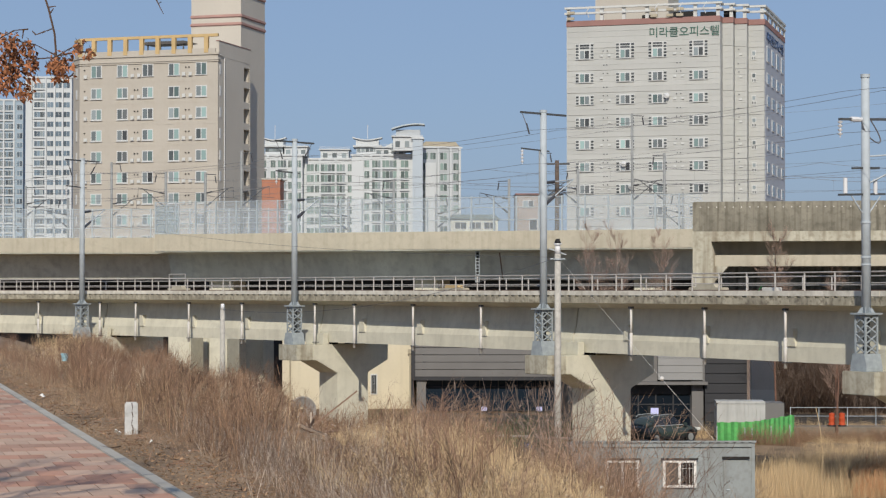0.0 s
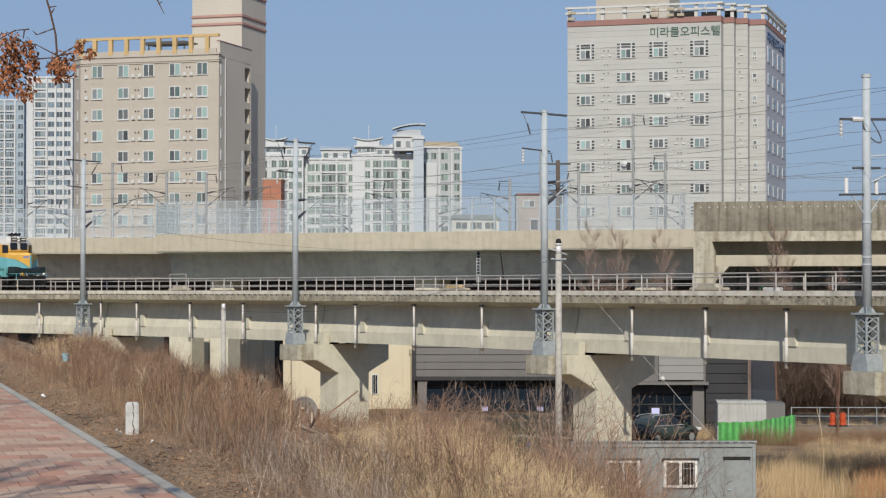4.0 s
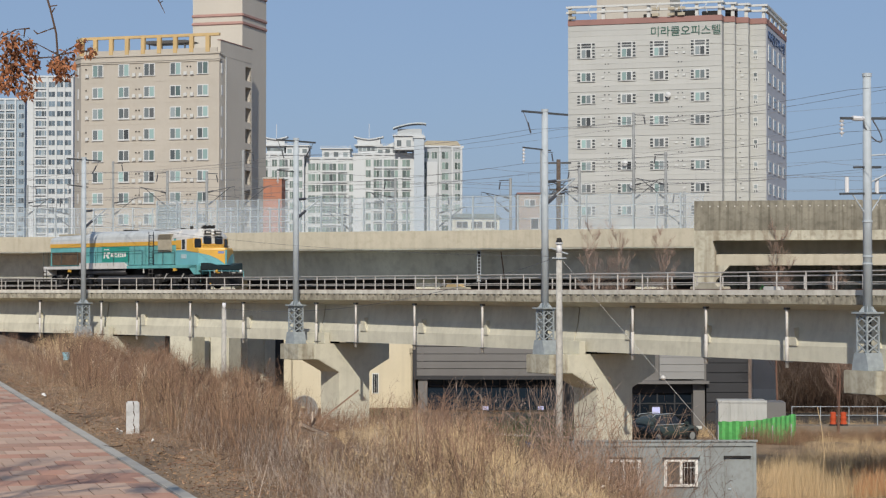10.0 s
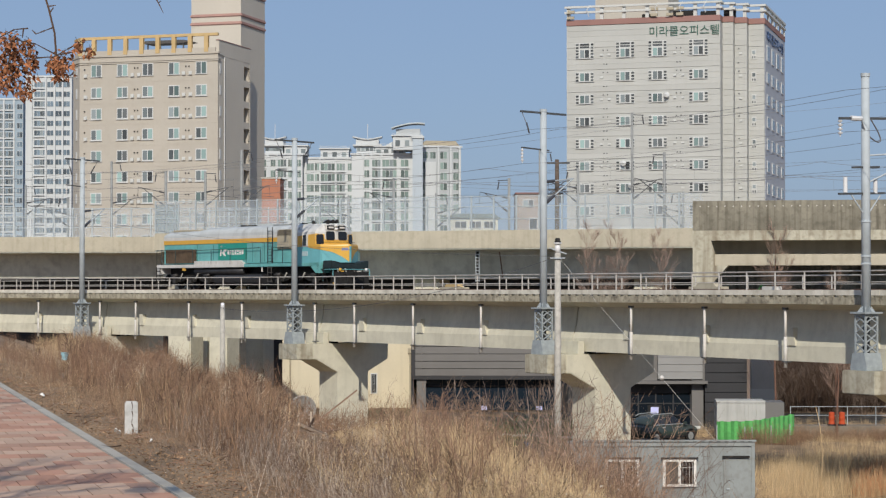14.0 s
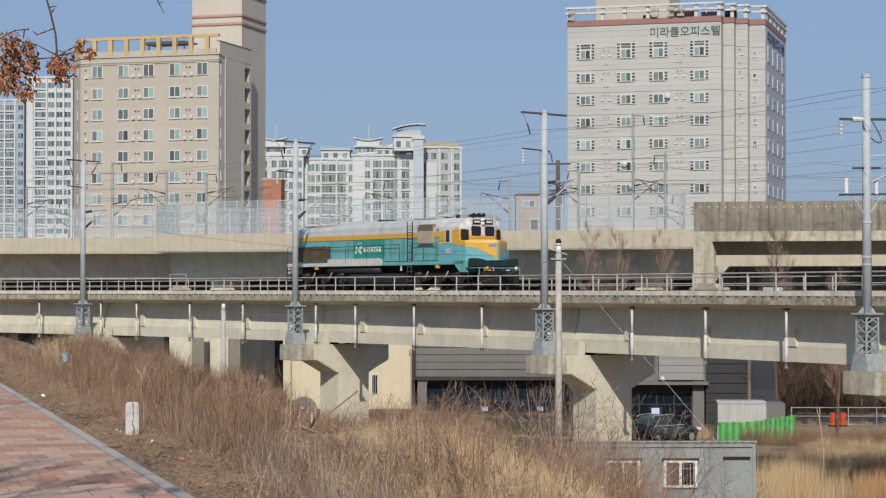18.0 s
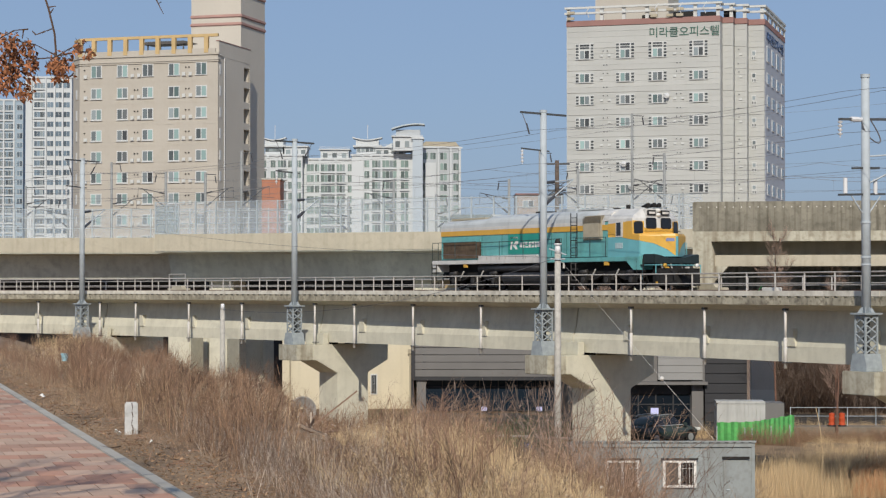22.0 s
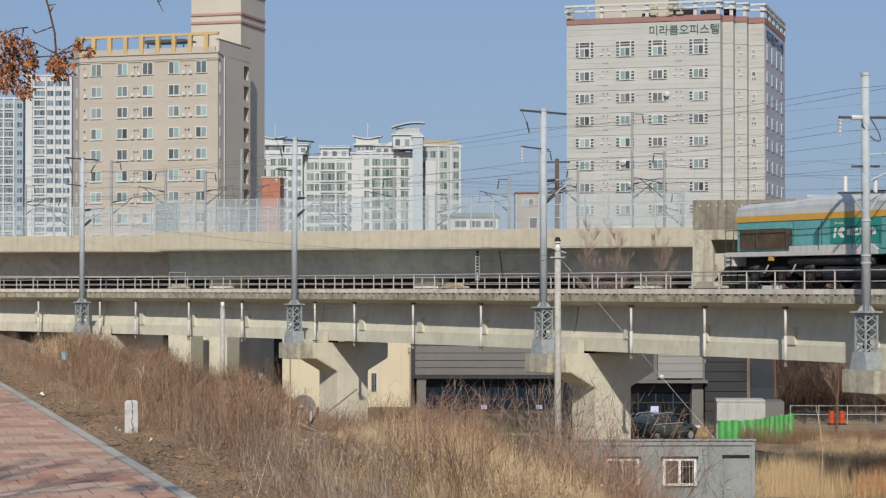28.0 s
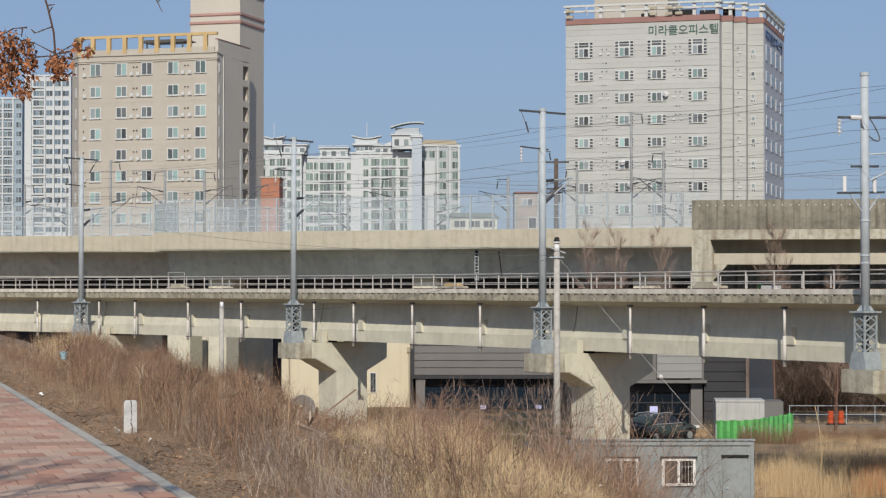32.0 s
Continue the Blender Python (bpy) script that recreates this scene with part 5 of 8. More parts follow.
def crown(b, x0, x1, z, lift, material=APT_WHITE):
    """A two-tier roof pavilion: open storey, cornice slab, drum and an upswept canopy."""
    w, mid = x1 - x0, (x0 + x1) / 2
    part("roof_storey", Build().box(x0 + w * 0.12, x1 - w * 0.12, 1, 10, z, z + lift * 0.5), material, b)
    for i in range(5):
        x = x0 + w * (0.2 + 0.15 * i)
        part("roof_window", Build().box(x - 0.45, x + 0.45, 0.93, 1.02, z + lift * 0.24, z + lift * 0.42), GLASS_GREY, b)
    part("cornice", Build().box(x0, x1, 0.2, 10.6, z + lift * 0.5, z + lift * 0.58), material, b)
    part("roof_drum", Build().box(x0 + w * 0.1, x1 - w * 0.1, 0.8, 10, z + lift * 0.58, z + lift * 0.86), material, b)
    n, pts = 12, []
    for i in range(n + 1):
        t = i / n * 2 - 1
        pts.append((x0 + w * (0.5 + 0.52 * t), z + lift * (0.84 + 0.14 * abs(t) ** 1.6)))
    poly = pts + [(x, q + 0.28) for x, q in reversed(pts)]
    part("canopy", Build().slab(poly, "y", 0.3, 5.0), material, b, "upswept roof canopy")
    part("mast_rod", Build().rod((mid, 4, z + lift), (mid, 4, z + lift * 1.75), 0.08, n=5), FRAME_W, b)


def penthouse(b, x0, x1, z, h, material=APT_WHITE):
    """A set-back top flat with a row of windows and a flat cap."""
    part("roof_storey", Build().box(x0, x1, 0.8, 10, z, z + h), material, b)
    n = max(2, int((x1 - x0) / 1.9))
    for i in range(n):
        x = x0 + (x1 - x0) * (i + 0.5) / n
        part("roof_window", Build().box(x - 0.6, x + 0.6, 0.72, 0.82, z + h * 0.25, z + h * 0.7), GLASS_GREY, b)
    part("roof_cap", Build().box(x0 - 0.4, x1 + 0.4, 0.3, 10.5, z + h, z + h + 0.35), material, b)
    part("roof_rail", Build().box(x0 - 0.3, x1 + 0.3, 0.4, 0.5, z + h + 0.7, z + h + 0.8), material, b)


def far_town():
    D = 540.0
    b, W, z = slab_block("far_apartment", 440, 535, D, 276, "white far apartment slab with curved roof canopy", [(464, 12), (483, 8), (499, 13), (513, 6), (528, 8)], 2.85, 9, APT_WHITE, stripe=(474, 490, 520), win=(2.9, 2.0))
    crown(b, W * 0.25, W * 0.68, z, 4.9)
    penthouse(b, W * 0.66, W * 1.08, z, 2.4)
    b, W, z = slab_block("far_apartment", 533, 624, D + 4, 283, "white far apartment slab with flat roof storeys", [(549, 11), (561, 7), (580, 21), (603, 13), (619, 7)], 2.85, 8, APT_WHITE, stripe=(541, 566, 594), win=(2.9, 2.0))
    penthouse(b, W * 0.37, W * 0.92, z, 2.7)
    b, W, z = slab_block("far_apartment", 622, 737, D, 276, "white far apartment slab with stepped roof", [(649, 8), (666, 13), (689, 22), (716, 12)], 2.85, 9, APT_WHITE, stripe=(642, 657, 675, 704), win=(2.9, 2.0))
    crown(b, W * 0.02, W * 0.46, z, 4.9)
    penthouse(b, W * 0.36, W * 0.82, z, 2.2)
    part("gable_roof", Build().slab([(W * 0.5, z + 2.6), (W * 0.72, z + 4.6), (W * 0.94, z + 2.6)], "y", 3, 10), APT_WHITE, b)
    b, W, z = slab_block("far_apartment", 730, 748, D - 4, 246, "pale blue stair shaft of the far apartments", [], 2.85, 0, APT_PALE, deep=8)
    penthouse(b, -5.2, 2.3, z - 3, 3.6)
    part("roof_drum", Build().box(-4.4, 2.0, 2, 9, z + 0.6, z + 2.6), APT_GREY, b)
    pts = [(-5.6 + i * 1.1, z + 2.0 + 1.9 * math.sin((i + 1.5) / 9.5 * math.pi * 0.62)) for i in range(9)]
    part("canopy", Build().slab(pts + [(x, q + 0.3) for x, q in reversed(pts)], "y", 0.5, 6), FENCE_POST, b, "blue-grey curved canopy")
    b, W, z = slab_block("far_apartment", 744, 816, D + 10, 262, "white far apartment slab with glazed corner", [(752, 9), (766, 9), (785, 11), (807, 9)], 2.85, 10, APT_GREY, yaw=12, stripe=(775, 797, 813), win=(2.9, 2.0))
    part("roof_cap", Build().slab([(0, z), (W, z), (W - 1.5, z + 1.8), (1.5, z + 1.8)], "y", 0, 10), TAN, b)
    part("gable", Build().box(W * 0.1, W * 0.35, -1.5, 2, z - 26, z - 4), APT_WHITE, b)
    # the taller pair on the far side of the beige block
    D = 600.0
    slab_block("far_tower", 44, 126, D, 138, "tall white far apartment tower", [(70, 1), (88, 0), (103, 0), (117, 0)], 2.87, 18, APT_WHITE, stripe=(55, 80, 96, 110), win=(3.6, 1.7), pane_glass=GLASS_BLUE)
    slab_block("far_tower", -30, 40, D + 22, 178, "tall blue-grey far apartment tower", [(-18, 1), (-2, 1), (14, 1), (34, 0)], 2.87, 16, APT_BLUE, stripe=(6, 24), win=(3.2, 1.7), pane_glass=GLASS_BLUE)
    # small houses between
    p = spot(463, 215)
    h = thing("brick_stair_house", pose(p.x, p.y, FIELD), "orange brick stair house behind the viaduct", "building")
    part("wall", Build().box(0, 1.95, 0, 5, 0, height(318, 215) - FIELD), BRICK_ORANGE, h)
    part("coping", Build().box(-0.08, 2.05, -0.08, 5.1, height(318, 215) - FIELD, height(317, 215) - FIELD + 0.1), WALL_CREAM, h)
    p = spot(914, 205)
    h = thing("small_house", pose(p.x, p.y, FIELD), "small taupe flat-roofed house behind the viaduct", "building")
    z = height(345, 205) - FIELD
    part("wall", Build().box(0, 2.35, 0, 7, 0, z), TAUPE_WALL, h)
    part("roof_edge", Build().box(-0.1, 2.45, -0.15, 7.2, z, z + 0.14), MAUVE, h)
    put_window(h, sash("w", 1.15, 0.8, 2, [GLASS_GREY, GLASS_MID]), pose(1.2, -0.02, z - 0.95))
    put_window(h, sash("w", 0.85, 1.2, 1, [GLASS_MID]), pose(1.7, -0.02, z - 3.0))
    p = spot(798, 250)
    h = thing("low_roof", pose(p.x, p.y, FIELD), "low grey-green glazed house behind the viaduct", "building")
    z = height(388, 250) - FIELD
    part("wall", Build().box(0, 5.8, 0, 7, 0, z), CONCRETE_GREY, h)
    part("roof_edge", Build().slab([(-0.3, z), (6.1, z), (5.4, z + 0.55), (0.4, z + 0.55)], "y", -0.3, 7.3), GREEN_ROOF, h)
    for x in (1.2, 3.0, 4.8):
        put_window(h, sash("w", 1.5, 0.9, 2, [GLASS_MID]), pose(x, -0.02, z - 0.8))


TAUPE_WALL = mat("taupe_wall_render", (0.36, 0.31, 0.27), 0.9, vary=0.1, scale=0.5, fine=6, bump=0.05)
GREEN_ROOF = mat("grey_green_roof_sheet", (0.17, 0.21, 0.205), 0.7, vary=0.15, scale=1, bump=0.05)
far_town()


# ---- under the viaduct ----
OFFICE_GREY = mat("light_grey_panel", (0.28, 0.28, 0.275), 0.5, vary=0.06, scale=0.6, bump=0.03, thing=0.05)
CREAM_HALL = mat("cream_hall_render", (0.62, 0.56, 0.42), 0.9, vary=0.06, scale=0.4, fine=5, bump=0.05, streak=0.08)


def halls():
    D = 149.0
    a, c = spot(500, D), spot(747, D)
    h = thing("cream_hall", pose(a.x, D, FIELD), "cream rendered hall beyond the bridge piers", "building")
    W, H = c.x - a.x, 5.8
    part("wall", Build().box(0, W, 0, 9, 0, H), CREAM_HALL, h)
    part("roof", Build().box(-0.1, W, -0.15, 9, H, H + 0.15), CONCRETE_GREY, h)
    x = (662 - 500) / (747 - 500) * W
    w = put_window(h, sash("w", 0.5, 1.5, 1, [GLASS_DARK]), pose(x, -0.02, height(680, D) - FIELD))
    bars = Build()
    for i in range(4):
        bars.rod((-0.2 + i * 0.13, -0.1, -0.7), (-0.2 + i * 0.13, -0.1, 0.7), 0.015, n=4)
    part("grating", bars, FRAME_W, w)
    x = (726 - 500) / (747 - 500) * W
    part("downpipe", Build().rod((x, -0.12, 0), (x, -0.12, height(624, D) - FIELD), 0.07, n=6).box(x - 0.16, x + 0.16, -0.25, -0.02, height(626, D) - FIELD, height(618, D) - FIELD), TAN, h)
    x = (514 - 500) / (747 - 500) * W
    part("downpipe", Build().rod((x, -0.12, 0), (x, -0.12, H), 0.06, n=6), TAN, h)
    # panelled hall, then the glazed showroom nearer by
    D = 144.0
    a, c = spot(735, D), spot(1015, D)
    W = c.x - a.x
    h = thing("panelled_hall", pose(a.x, D, FIELD), "dark grey panelled hall over a shaded open bay", "building")
    zb = height(667, D) - FIELD
    for i in range(6):
        z0 = zb + i * 0.52
        part("panel", Build().box(0, W, -0.02 - 0.03 * (i % 2), 0.3, z0 + 0.02, z0 + 0.5), CORRUGATED, h)
    part("panel_edge", Build().box(-0.25, 0.0, -0.1, 0.3, zb - 0.05, zb + 3.2), CHARCOAL, h)
    # Charcoal inner faces put the bay's shade into their colour.
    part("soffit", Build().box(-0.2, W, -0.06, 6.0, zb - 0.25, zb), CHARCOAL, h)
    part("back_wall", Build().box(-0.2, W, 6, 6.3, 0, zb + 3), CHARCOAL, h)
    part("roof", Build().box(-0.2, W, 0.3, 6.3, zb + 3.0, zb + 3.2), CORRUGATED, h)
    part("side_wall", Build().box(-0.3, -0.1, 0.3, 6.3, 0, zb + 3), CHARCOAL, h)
    part("bay_glazing", Build().box(0.6, W, 0.9, 0.95, 0.1, zb - 0.3), GLASS_NAVY, h, "dark glazing of the bay")
    for i in range(9):
        x = 0.6 + i * (W - 0.6) / 8
        part("mullion", Build().box(x - 0.04, x + 0.04, 0.82, 0.96, 0, zb - 0.25), CHARCOAL, h)
    for py in (686, 711, 740):
        z = height(py, D) - FIELD
        part("transom", Build().box(0.6, W, 0.84, 0.96, z - 0.03, z + 0.03), CHARCOAL, h)
    part("bay_post", Build().box(0.1, 0.75, 0.1, 0.8, 0, zb - 0.2), CORRUGATED, h)
    for px in (857, 955):
        x = (px - 735) / 280 * W
        s = part("lit_sign", Build().box(x - 0.2, x + 0.2, 0.7, 0.77, height(728, D) - FIELD, height(721, D) - FIELD), SCREEN, h, "small lit blue-white sign")
        part("sign_frame", Build().box(x - 0.25, x + 0.25, 0.725, 0.785, height(733, D) - FIELD, height(719, D) - FIELD), UNDER, s)
    # Added ground slab, coloured dark for the shaded zone before the hall.
    a, c = spot(742, 117.5), spot(1000, 143.6)
    tagged(part("forecourt", Build().box(a.x, c.x + 6, 117.5, 143.7, FIELD - 0.2, FIELD + 0.03), SHADE_SLAB), "dark slab added for the shaded ground before the panelled hall", "forecourt", kind="structure")
    D = 125.0
    a, c = spot(1012, D), spot(1246, D)
    W = c.x - a.x
    h = thing("showroom", pose(a.x, D, FIELD), "dark glazed showroom under a grey panelled box", "building")
    zb = height(672, D) - FIELD
    x0 = (1163 - 1012) / 234 * W
    for i in range(5):
        part("box_panel", Build().box(x0, W - 0.15, -0.42, 0.1, zb + i * 0.45, zb + 0.43 + i * 0.45), OFFICE_GREY, h, "light grey panel")
    part("box_edge", Build().box(W - 0.16, W + 0.05, -0.45, 0.1, zb - 0.1, zb + 2.4), CORRUGATED, h)
    part("upper_wall", Build().box(0, x0, 0, 0.3, zb - 0.1, zb + 2.4), CORRUGATED, h)
    part("canopy", Build().box(0, W + 0.1, -0.9, 0.2, zb - 0.28, zb - 0.1), CORRUGATED, h, "dark flat canopy")
    part("fascia_board", Build().box(0, W - 0.1, 0.0, 0.3, height(697, D) - FIELD, zb - 0.28), CHARCOAL, h)
    part("roof", Build().box(0, W, 0.2, 7, zb + 2.3, zb + 2.5), CORRUGATED, h)
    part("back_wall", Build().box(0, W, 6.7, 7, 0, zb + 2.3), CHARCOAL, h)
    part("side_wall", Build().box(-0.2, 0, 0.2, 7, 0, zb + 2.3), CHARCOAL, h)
    gx1 = (1222 - 1012) / 234 * W
    gz1 = height(697, D) - FIELD
    part("glazing", Build().box(0.1, gx1, 0.15, 0.19, 0.1, gz1), GLASS_NAVY, h, "dark blue shop glazing")
    for i in range(8):
        x = gx1 - i * 1.07
        part("mullion", Build().box(x - 0.04, x + 0.04, 0.08, 0.2, 0, gz1), CHARCOAL, h)
    for z in (0.1, gz1 * 0.42, gz1 * 0.72, gz1):
        part("transom", Build().box(0.1, gx1, 0.09, 0.2, z - 0.035, z + 0.035), CHARCOAL, h)
    part("column", Build().box(gx1 + 0.02, W - 0.1, -0.3, 0.4, 0, zb), CORRUGATED, h)
    x = (1158 - 1012) / 234 * W
    s = part("lit_sign", Build().box(x - 0.24, x + 0.24, 0.0, 0.07, height(733, D) - FIELD, height(722, D) - FIELD), SCREEN, h, "small lit blue-white sign")
    part("sign_frame", Build().box(x - 0.42, x + 0.42, 0.02, 0.09, height(738, D) - FIELD, height(719, D) - FIELD), UNDER, s)
    D = 124.5
    a, c = spot(1247, D), spot(1322, D)
    h = thing("charcoal_annex", pose(a.x, D, FIELD), "charcoal clad annex beside the showroom", "building")
    W = c.x - a.x
    part("wall", Build().box(0, W, 0.06, 6, 0, 6.3), CHARCOAL, h)
    for i in range(10):
        part("panel", Build().box(0.0, W - 0.03, -0.02 - 0.02 * (i % 2), 0.07, i * 0.6 + 0.02, i * 0.6 + 0.58), CHARCOAL, h)
    part("corner_trim", Build().box(W - 0.03, W + 0.16, -0.05, 6, 0, 6.3), mat("brown_trim_paint", (0.19, 0.145, 0.12), 0.7, vary=0.15, scale=2, bump=0.03), h, "brown corner trim")
    for px, pw, d, top in ((326, 44, 164, 0.2), (395, 34, 162, 0.2), (456, 38, 178.0, 0.2), (364, 30, 171.5, 0.2)):
        p = spot(px, d)
        r = pw / F * d / 2
        tagged(part("road_pier", Build().box(-r, r, -1.2, 1.2, FIELD - 0.5, top + 0.7), CONCRETE, bevel=0.08, at=pose(p.x, p.y + 1.2, 0, 0, 0, -20)),
               "square concrete pier of the road behind", "pier", "road piers", "structure")


# Near-black so that the slab reads as shaded ground.
SHADE_SLAB = mat("shade_dark_slab", (0.055, 0.055, 0.056), 0.95, vary=0.25, scale=0.6, fine=14, bump=0.1, speck=0.2, speck_scale=3)
SCREEN = bpy.data.materials.new("lit_sign_face")
SCREEN.use_nodes = True
SCREEN.node_tree.nodes["Principled BSDF"].inputs["Emission Color"].default_value = (0.62, 0.64, 1.0, 1)
SCREEN.node_tree.nodes["Principled BSDF"].inputs["Emission Strength"].default_value = 0.6
SCREEN.node_tree.nodes["Principled BSDF"].inputs["Base Color"].default_value = (0.25, 0.25, 0.35, 1)
halls()


# ---- field: site office, car, fence ----
OFFICE = mat("blue_grey_office_paint", (0.265, 0.29, 0.288), 0.6, vary=0.12, scale=0.8, fine=20, bump=0.03, streak=0.4, streak_color=(0.15, 0.14, 0.125), speck=0.3, speck_scale=5)
GREEN_NET = mat("green_netting", (0.11, 0.42, 0.12), 0.8, vary=0.3, scale=2, fine=12, bump=0.1)
CAR_PAINT = mat("dark_green_car_paint", (0.045, 0.06, 0.058), 0.22, 0.0, vary=0.05, bump=0)
ORANGE = mat("orange_plastic", (0.52, 0.085, 0.03), 0.5, vary=0.08, bump=0.02)


CURTAIN = glass("curtained_glass", (0.13, 0.11, 0.095), 0.2)


def site_office():
    D = 67.7
    a, c = spot(1013, D), spot(1336, D)
    W, H = c.x - a.x, 2.68
    o = thing("site_office", pose(a.x, D, -6.14, 0, 0, 1.0), "blue-grey steel site office cabin with two white windows", "cabin")
    part("shell", Build().box(0.03, W - 0.03, 0.03, 2.4, 0.05, H - 0.2), OFFICE, o)
    for x in (0.0, W - 0.12):
        part("corner_post", Build().box(x, x + 0.12, -0.01, 0.12, 0, H), OFFICE, o, bevel=0.01)
        part("corner_post", Build().box(x, x + 0.12, 2.32, 2.44, 0, H - 0.15), OFFICE, o, bevel=0.01)
    part("top_rail", Build().box(0.1, W - 0.1, -0.02, 0.1, H - 0.17, H), OFFICE, o, bevel=0.01)
    part("bottom_rail", Build().box(0.1, W - 0.1, -0.02, 0.1, 0, 0.17), OFFICE, o, bevel=0.01)
    part("roof", Build().box(0.05, W - 0.05, 0.1, 2.4, H - 0.2, H - 0.15), OFFICE, o, bevel=0.01)
    part("roof_edge", Build().box(-0.04, W + 0.04, -0.06, 0.06, H - 0.02, H + 0.05), OFFICE, o, bevel=0.01)
    for i in range(1, 12):
        part("panel_rib", Build().box(i * W / 12 - 0.012, i * W / 12 + 0.012, 0.015, 0.035, 0.17, H - 0.17), OFFICE, o)
    for i in range(22):
        part("roof_clip", Build().box(0.3 + i * W / 23, 0.42 + i * W / 23, -0.065, -0.03, H - 0.012, H + 0.0), UNDER, o)
    win = sash("w", 1.12, 0.92, 2, [CURTAIN, GLASS_BLACK], WHITE, t=0.09)
    for px in (1101, 1202):
        w = put_window(o, win, pose((px - 1013) / 323 * W, -0.01, height(838, D) + 6.14))
        for i in range(4):
            part("window_bar", Build().rod((0.1 + i * 0.11, -0.09, -0.42), (0.1 + i * 0.11, -0.09, 0.42), 0.008, n=4), OFFWHITE, w)
        part("window_bar", Build().rod((0.02, -0.09, 0.18), (0.5, -0.09, 0.18), 0.008, n=4), OFFWHITE, w)
        part("window_hood", Build().box(-0.62, 0.62, -0.12, 0.0, 0.48, 0.51), UNDER, w)
    x = (1302 - 1013) / 323 * W
    door = part("door", Build().box(x - 0.42, x + 0.42, -0.02, 0.03, 0.15, 2.1), OFFICE, o, bevel=0.01)
    part("door_hood", Build().box(x - 0.45, x + 0.45, -0.10, 0.03, 2.14, 2.20), UNDER, o, "dark door hood")
    part("handle", Build().rod((x - 0.32, -0.06, 1.1), (x - 0.22, -0.06, 1.1), 0.02, n=6), STEEL, door)
    for x in (0.4, W / 2, W - 0.4):
        part("footing_block", Build().box(x - 0.2, x + 0.2, 0.1, 2.3, -1.1, 0.0), CONCRETE_GREY, o)


site_office()


def car(px, depth, yaw, label, paint):
    p = spot(px, depth)
    c = thing("parked_car", pose(p.x, p.y, FIELD, 0, 0, yaw), label, "car", "parked cars")
    # lofted hull: (x, sill, belt, bonnet crown, half width)
    hull = ((-2.28, 0.50, 0.86, 0.92, 0.62), (-2.2, 0.36, 0.95, 1.02, 0.80), (-1.75, 0.30, 1.0, 1.06, 0.90), (-0.6, 0.26, 1.0, 1.05, 0.92), (0.6, 0.26, 0.98, 1.03, 0.92), (1.1, 0.28, 0.95, 1.03, 0.91), (1.7, 0.32, 0.86, 0.95, 0.88), (2.1, 0.36, 0.76, 0.84, 0.78), (2.28, 0.42, 0.62, 0.68, 0.6))

    def loft(rows):
        b = Build()
        n = len(rows[0])
        b.add([p for r in rows for p in r], [(i * n + k, i * n + (k + 1) % n, (i + 1) * n + (k + 1) % n, (i + 1) * n + k) for i in range(len(rows) - 1) for k in range(n)] + [tuple(range(n)), tuple(range((len(rows) - 1) * n, len(rows) * n))])
        return b
    part("body", loft([[(x, -hw * 0.9, lo), (x, -hw, lo + 0.25), (x, -hw * 0.97, be), (x, -hw * 0.75, cr - 0.02), (x, 0, cr), (x, hw * 0.75, cr - 0.02), (x, hw * 0.97, be), (x, hw, lo + 0.25), (x, hw * 0.9, lo)] for x, lo, be, cr, hw in hull]), paint, c, smooth=True)
    shell = ((-2.05, 1.0, 0.55), (-1.7, 1.38, 0.62), (-1.2, 1.56, 0.64), (-0.4, 1.62, 0.65), (0.25, 1.56, 0.63), (0.65, 1.38, 0.60), (1.15, 1.02, 0.50))
    part("cabin", loft([[(x, -0.84, 0.96), (x, -hw - 0.1 * (1.62 - z), z - 0.05), (x, -hw * 0.6, z), (x, hw * 0.6, z), (x, hw + 0.1 * (1.62 - z), z - 0.05), (x, 0.84, 0.96)] for x, z, hw in shell]), paint, c, smooth=True)
    for s in (-1, 1):
        for x0, x1, x2, x3 in ((-1.55, -0.55, -0.6, -1.35), (-0.47, 0.85, 0.22, -0.5)):
            y0, y1 = s * 0.85, s * 0.70
            part("side_window", Build().add([(x0, y0, 1.07), (x1, y0, 1.07), (x2, y1, 1.52), (x3, y1, 1.52)], [(0, 1, 2, 3)]), GLASS_DARK, c)
        for x in (-1.4, 1.4):
            w = part("wheel", Build().rod((x, s * 0.72, 0.34), (x, s * 0.93, 0.34), 0.34, n=20), BLACK, c)
            rim = Build().rod((x, s * 0.92, 0.34), (x, s * 0.945, 0.34), 0.22, n=10)
            for i in range(5):
                a = i * math.tau / 5
                rim.rod((x, s * 0.945, 0.34), (x + 0.2 * math.cos(a), s * 0.945, 0.34 + 0.2 * math.sin(a)), 0.03, n=4)
            part("rim", rim, STEEL_DULL, w)
        part("belt_trim", Build().box(-1.6, 0.92, min(s * 0.845, s * 0.885), max(s * 0.845, s * 0.885), 1.035, 1.065), STEEL, c, "bright belt trim")
        part("roof_rail", Build().path([(-1.5, s * 0.6, 1.5), (-1.3, s * 0.6, 1.62), (0.1, s * 0.6, 1.66), (0.3, s * 0.6, 1.56)], 0.018, 5), STEEL, c, "silver roof rail")
        part("sill_cladding", Build().box(-0.95, 0.95, min(s * 0.86, s * 0.935), max(s * 0.86, s * 0.935), 0.26, 0.42), BLACK, c, bevel=0.02)
        for x in (-1.4, 1.4):
            arch = [(x + 0.4 * math.cos(a * math.pi / 8), s * 0.915, 0.34 + 0.4 * math.sin(a * math.pi / 8)) for a in range(9)]
            part("wheel_arch", Build().path(arch, 0.035, 5), BLACK, c)
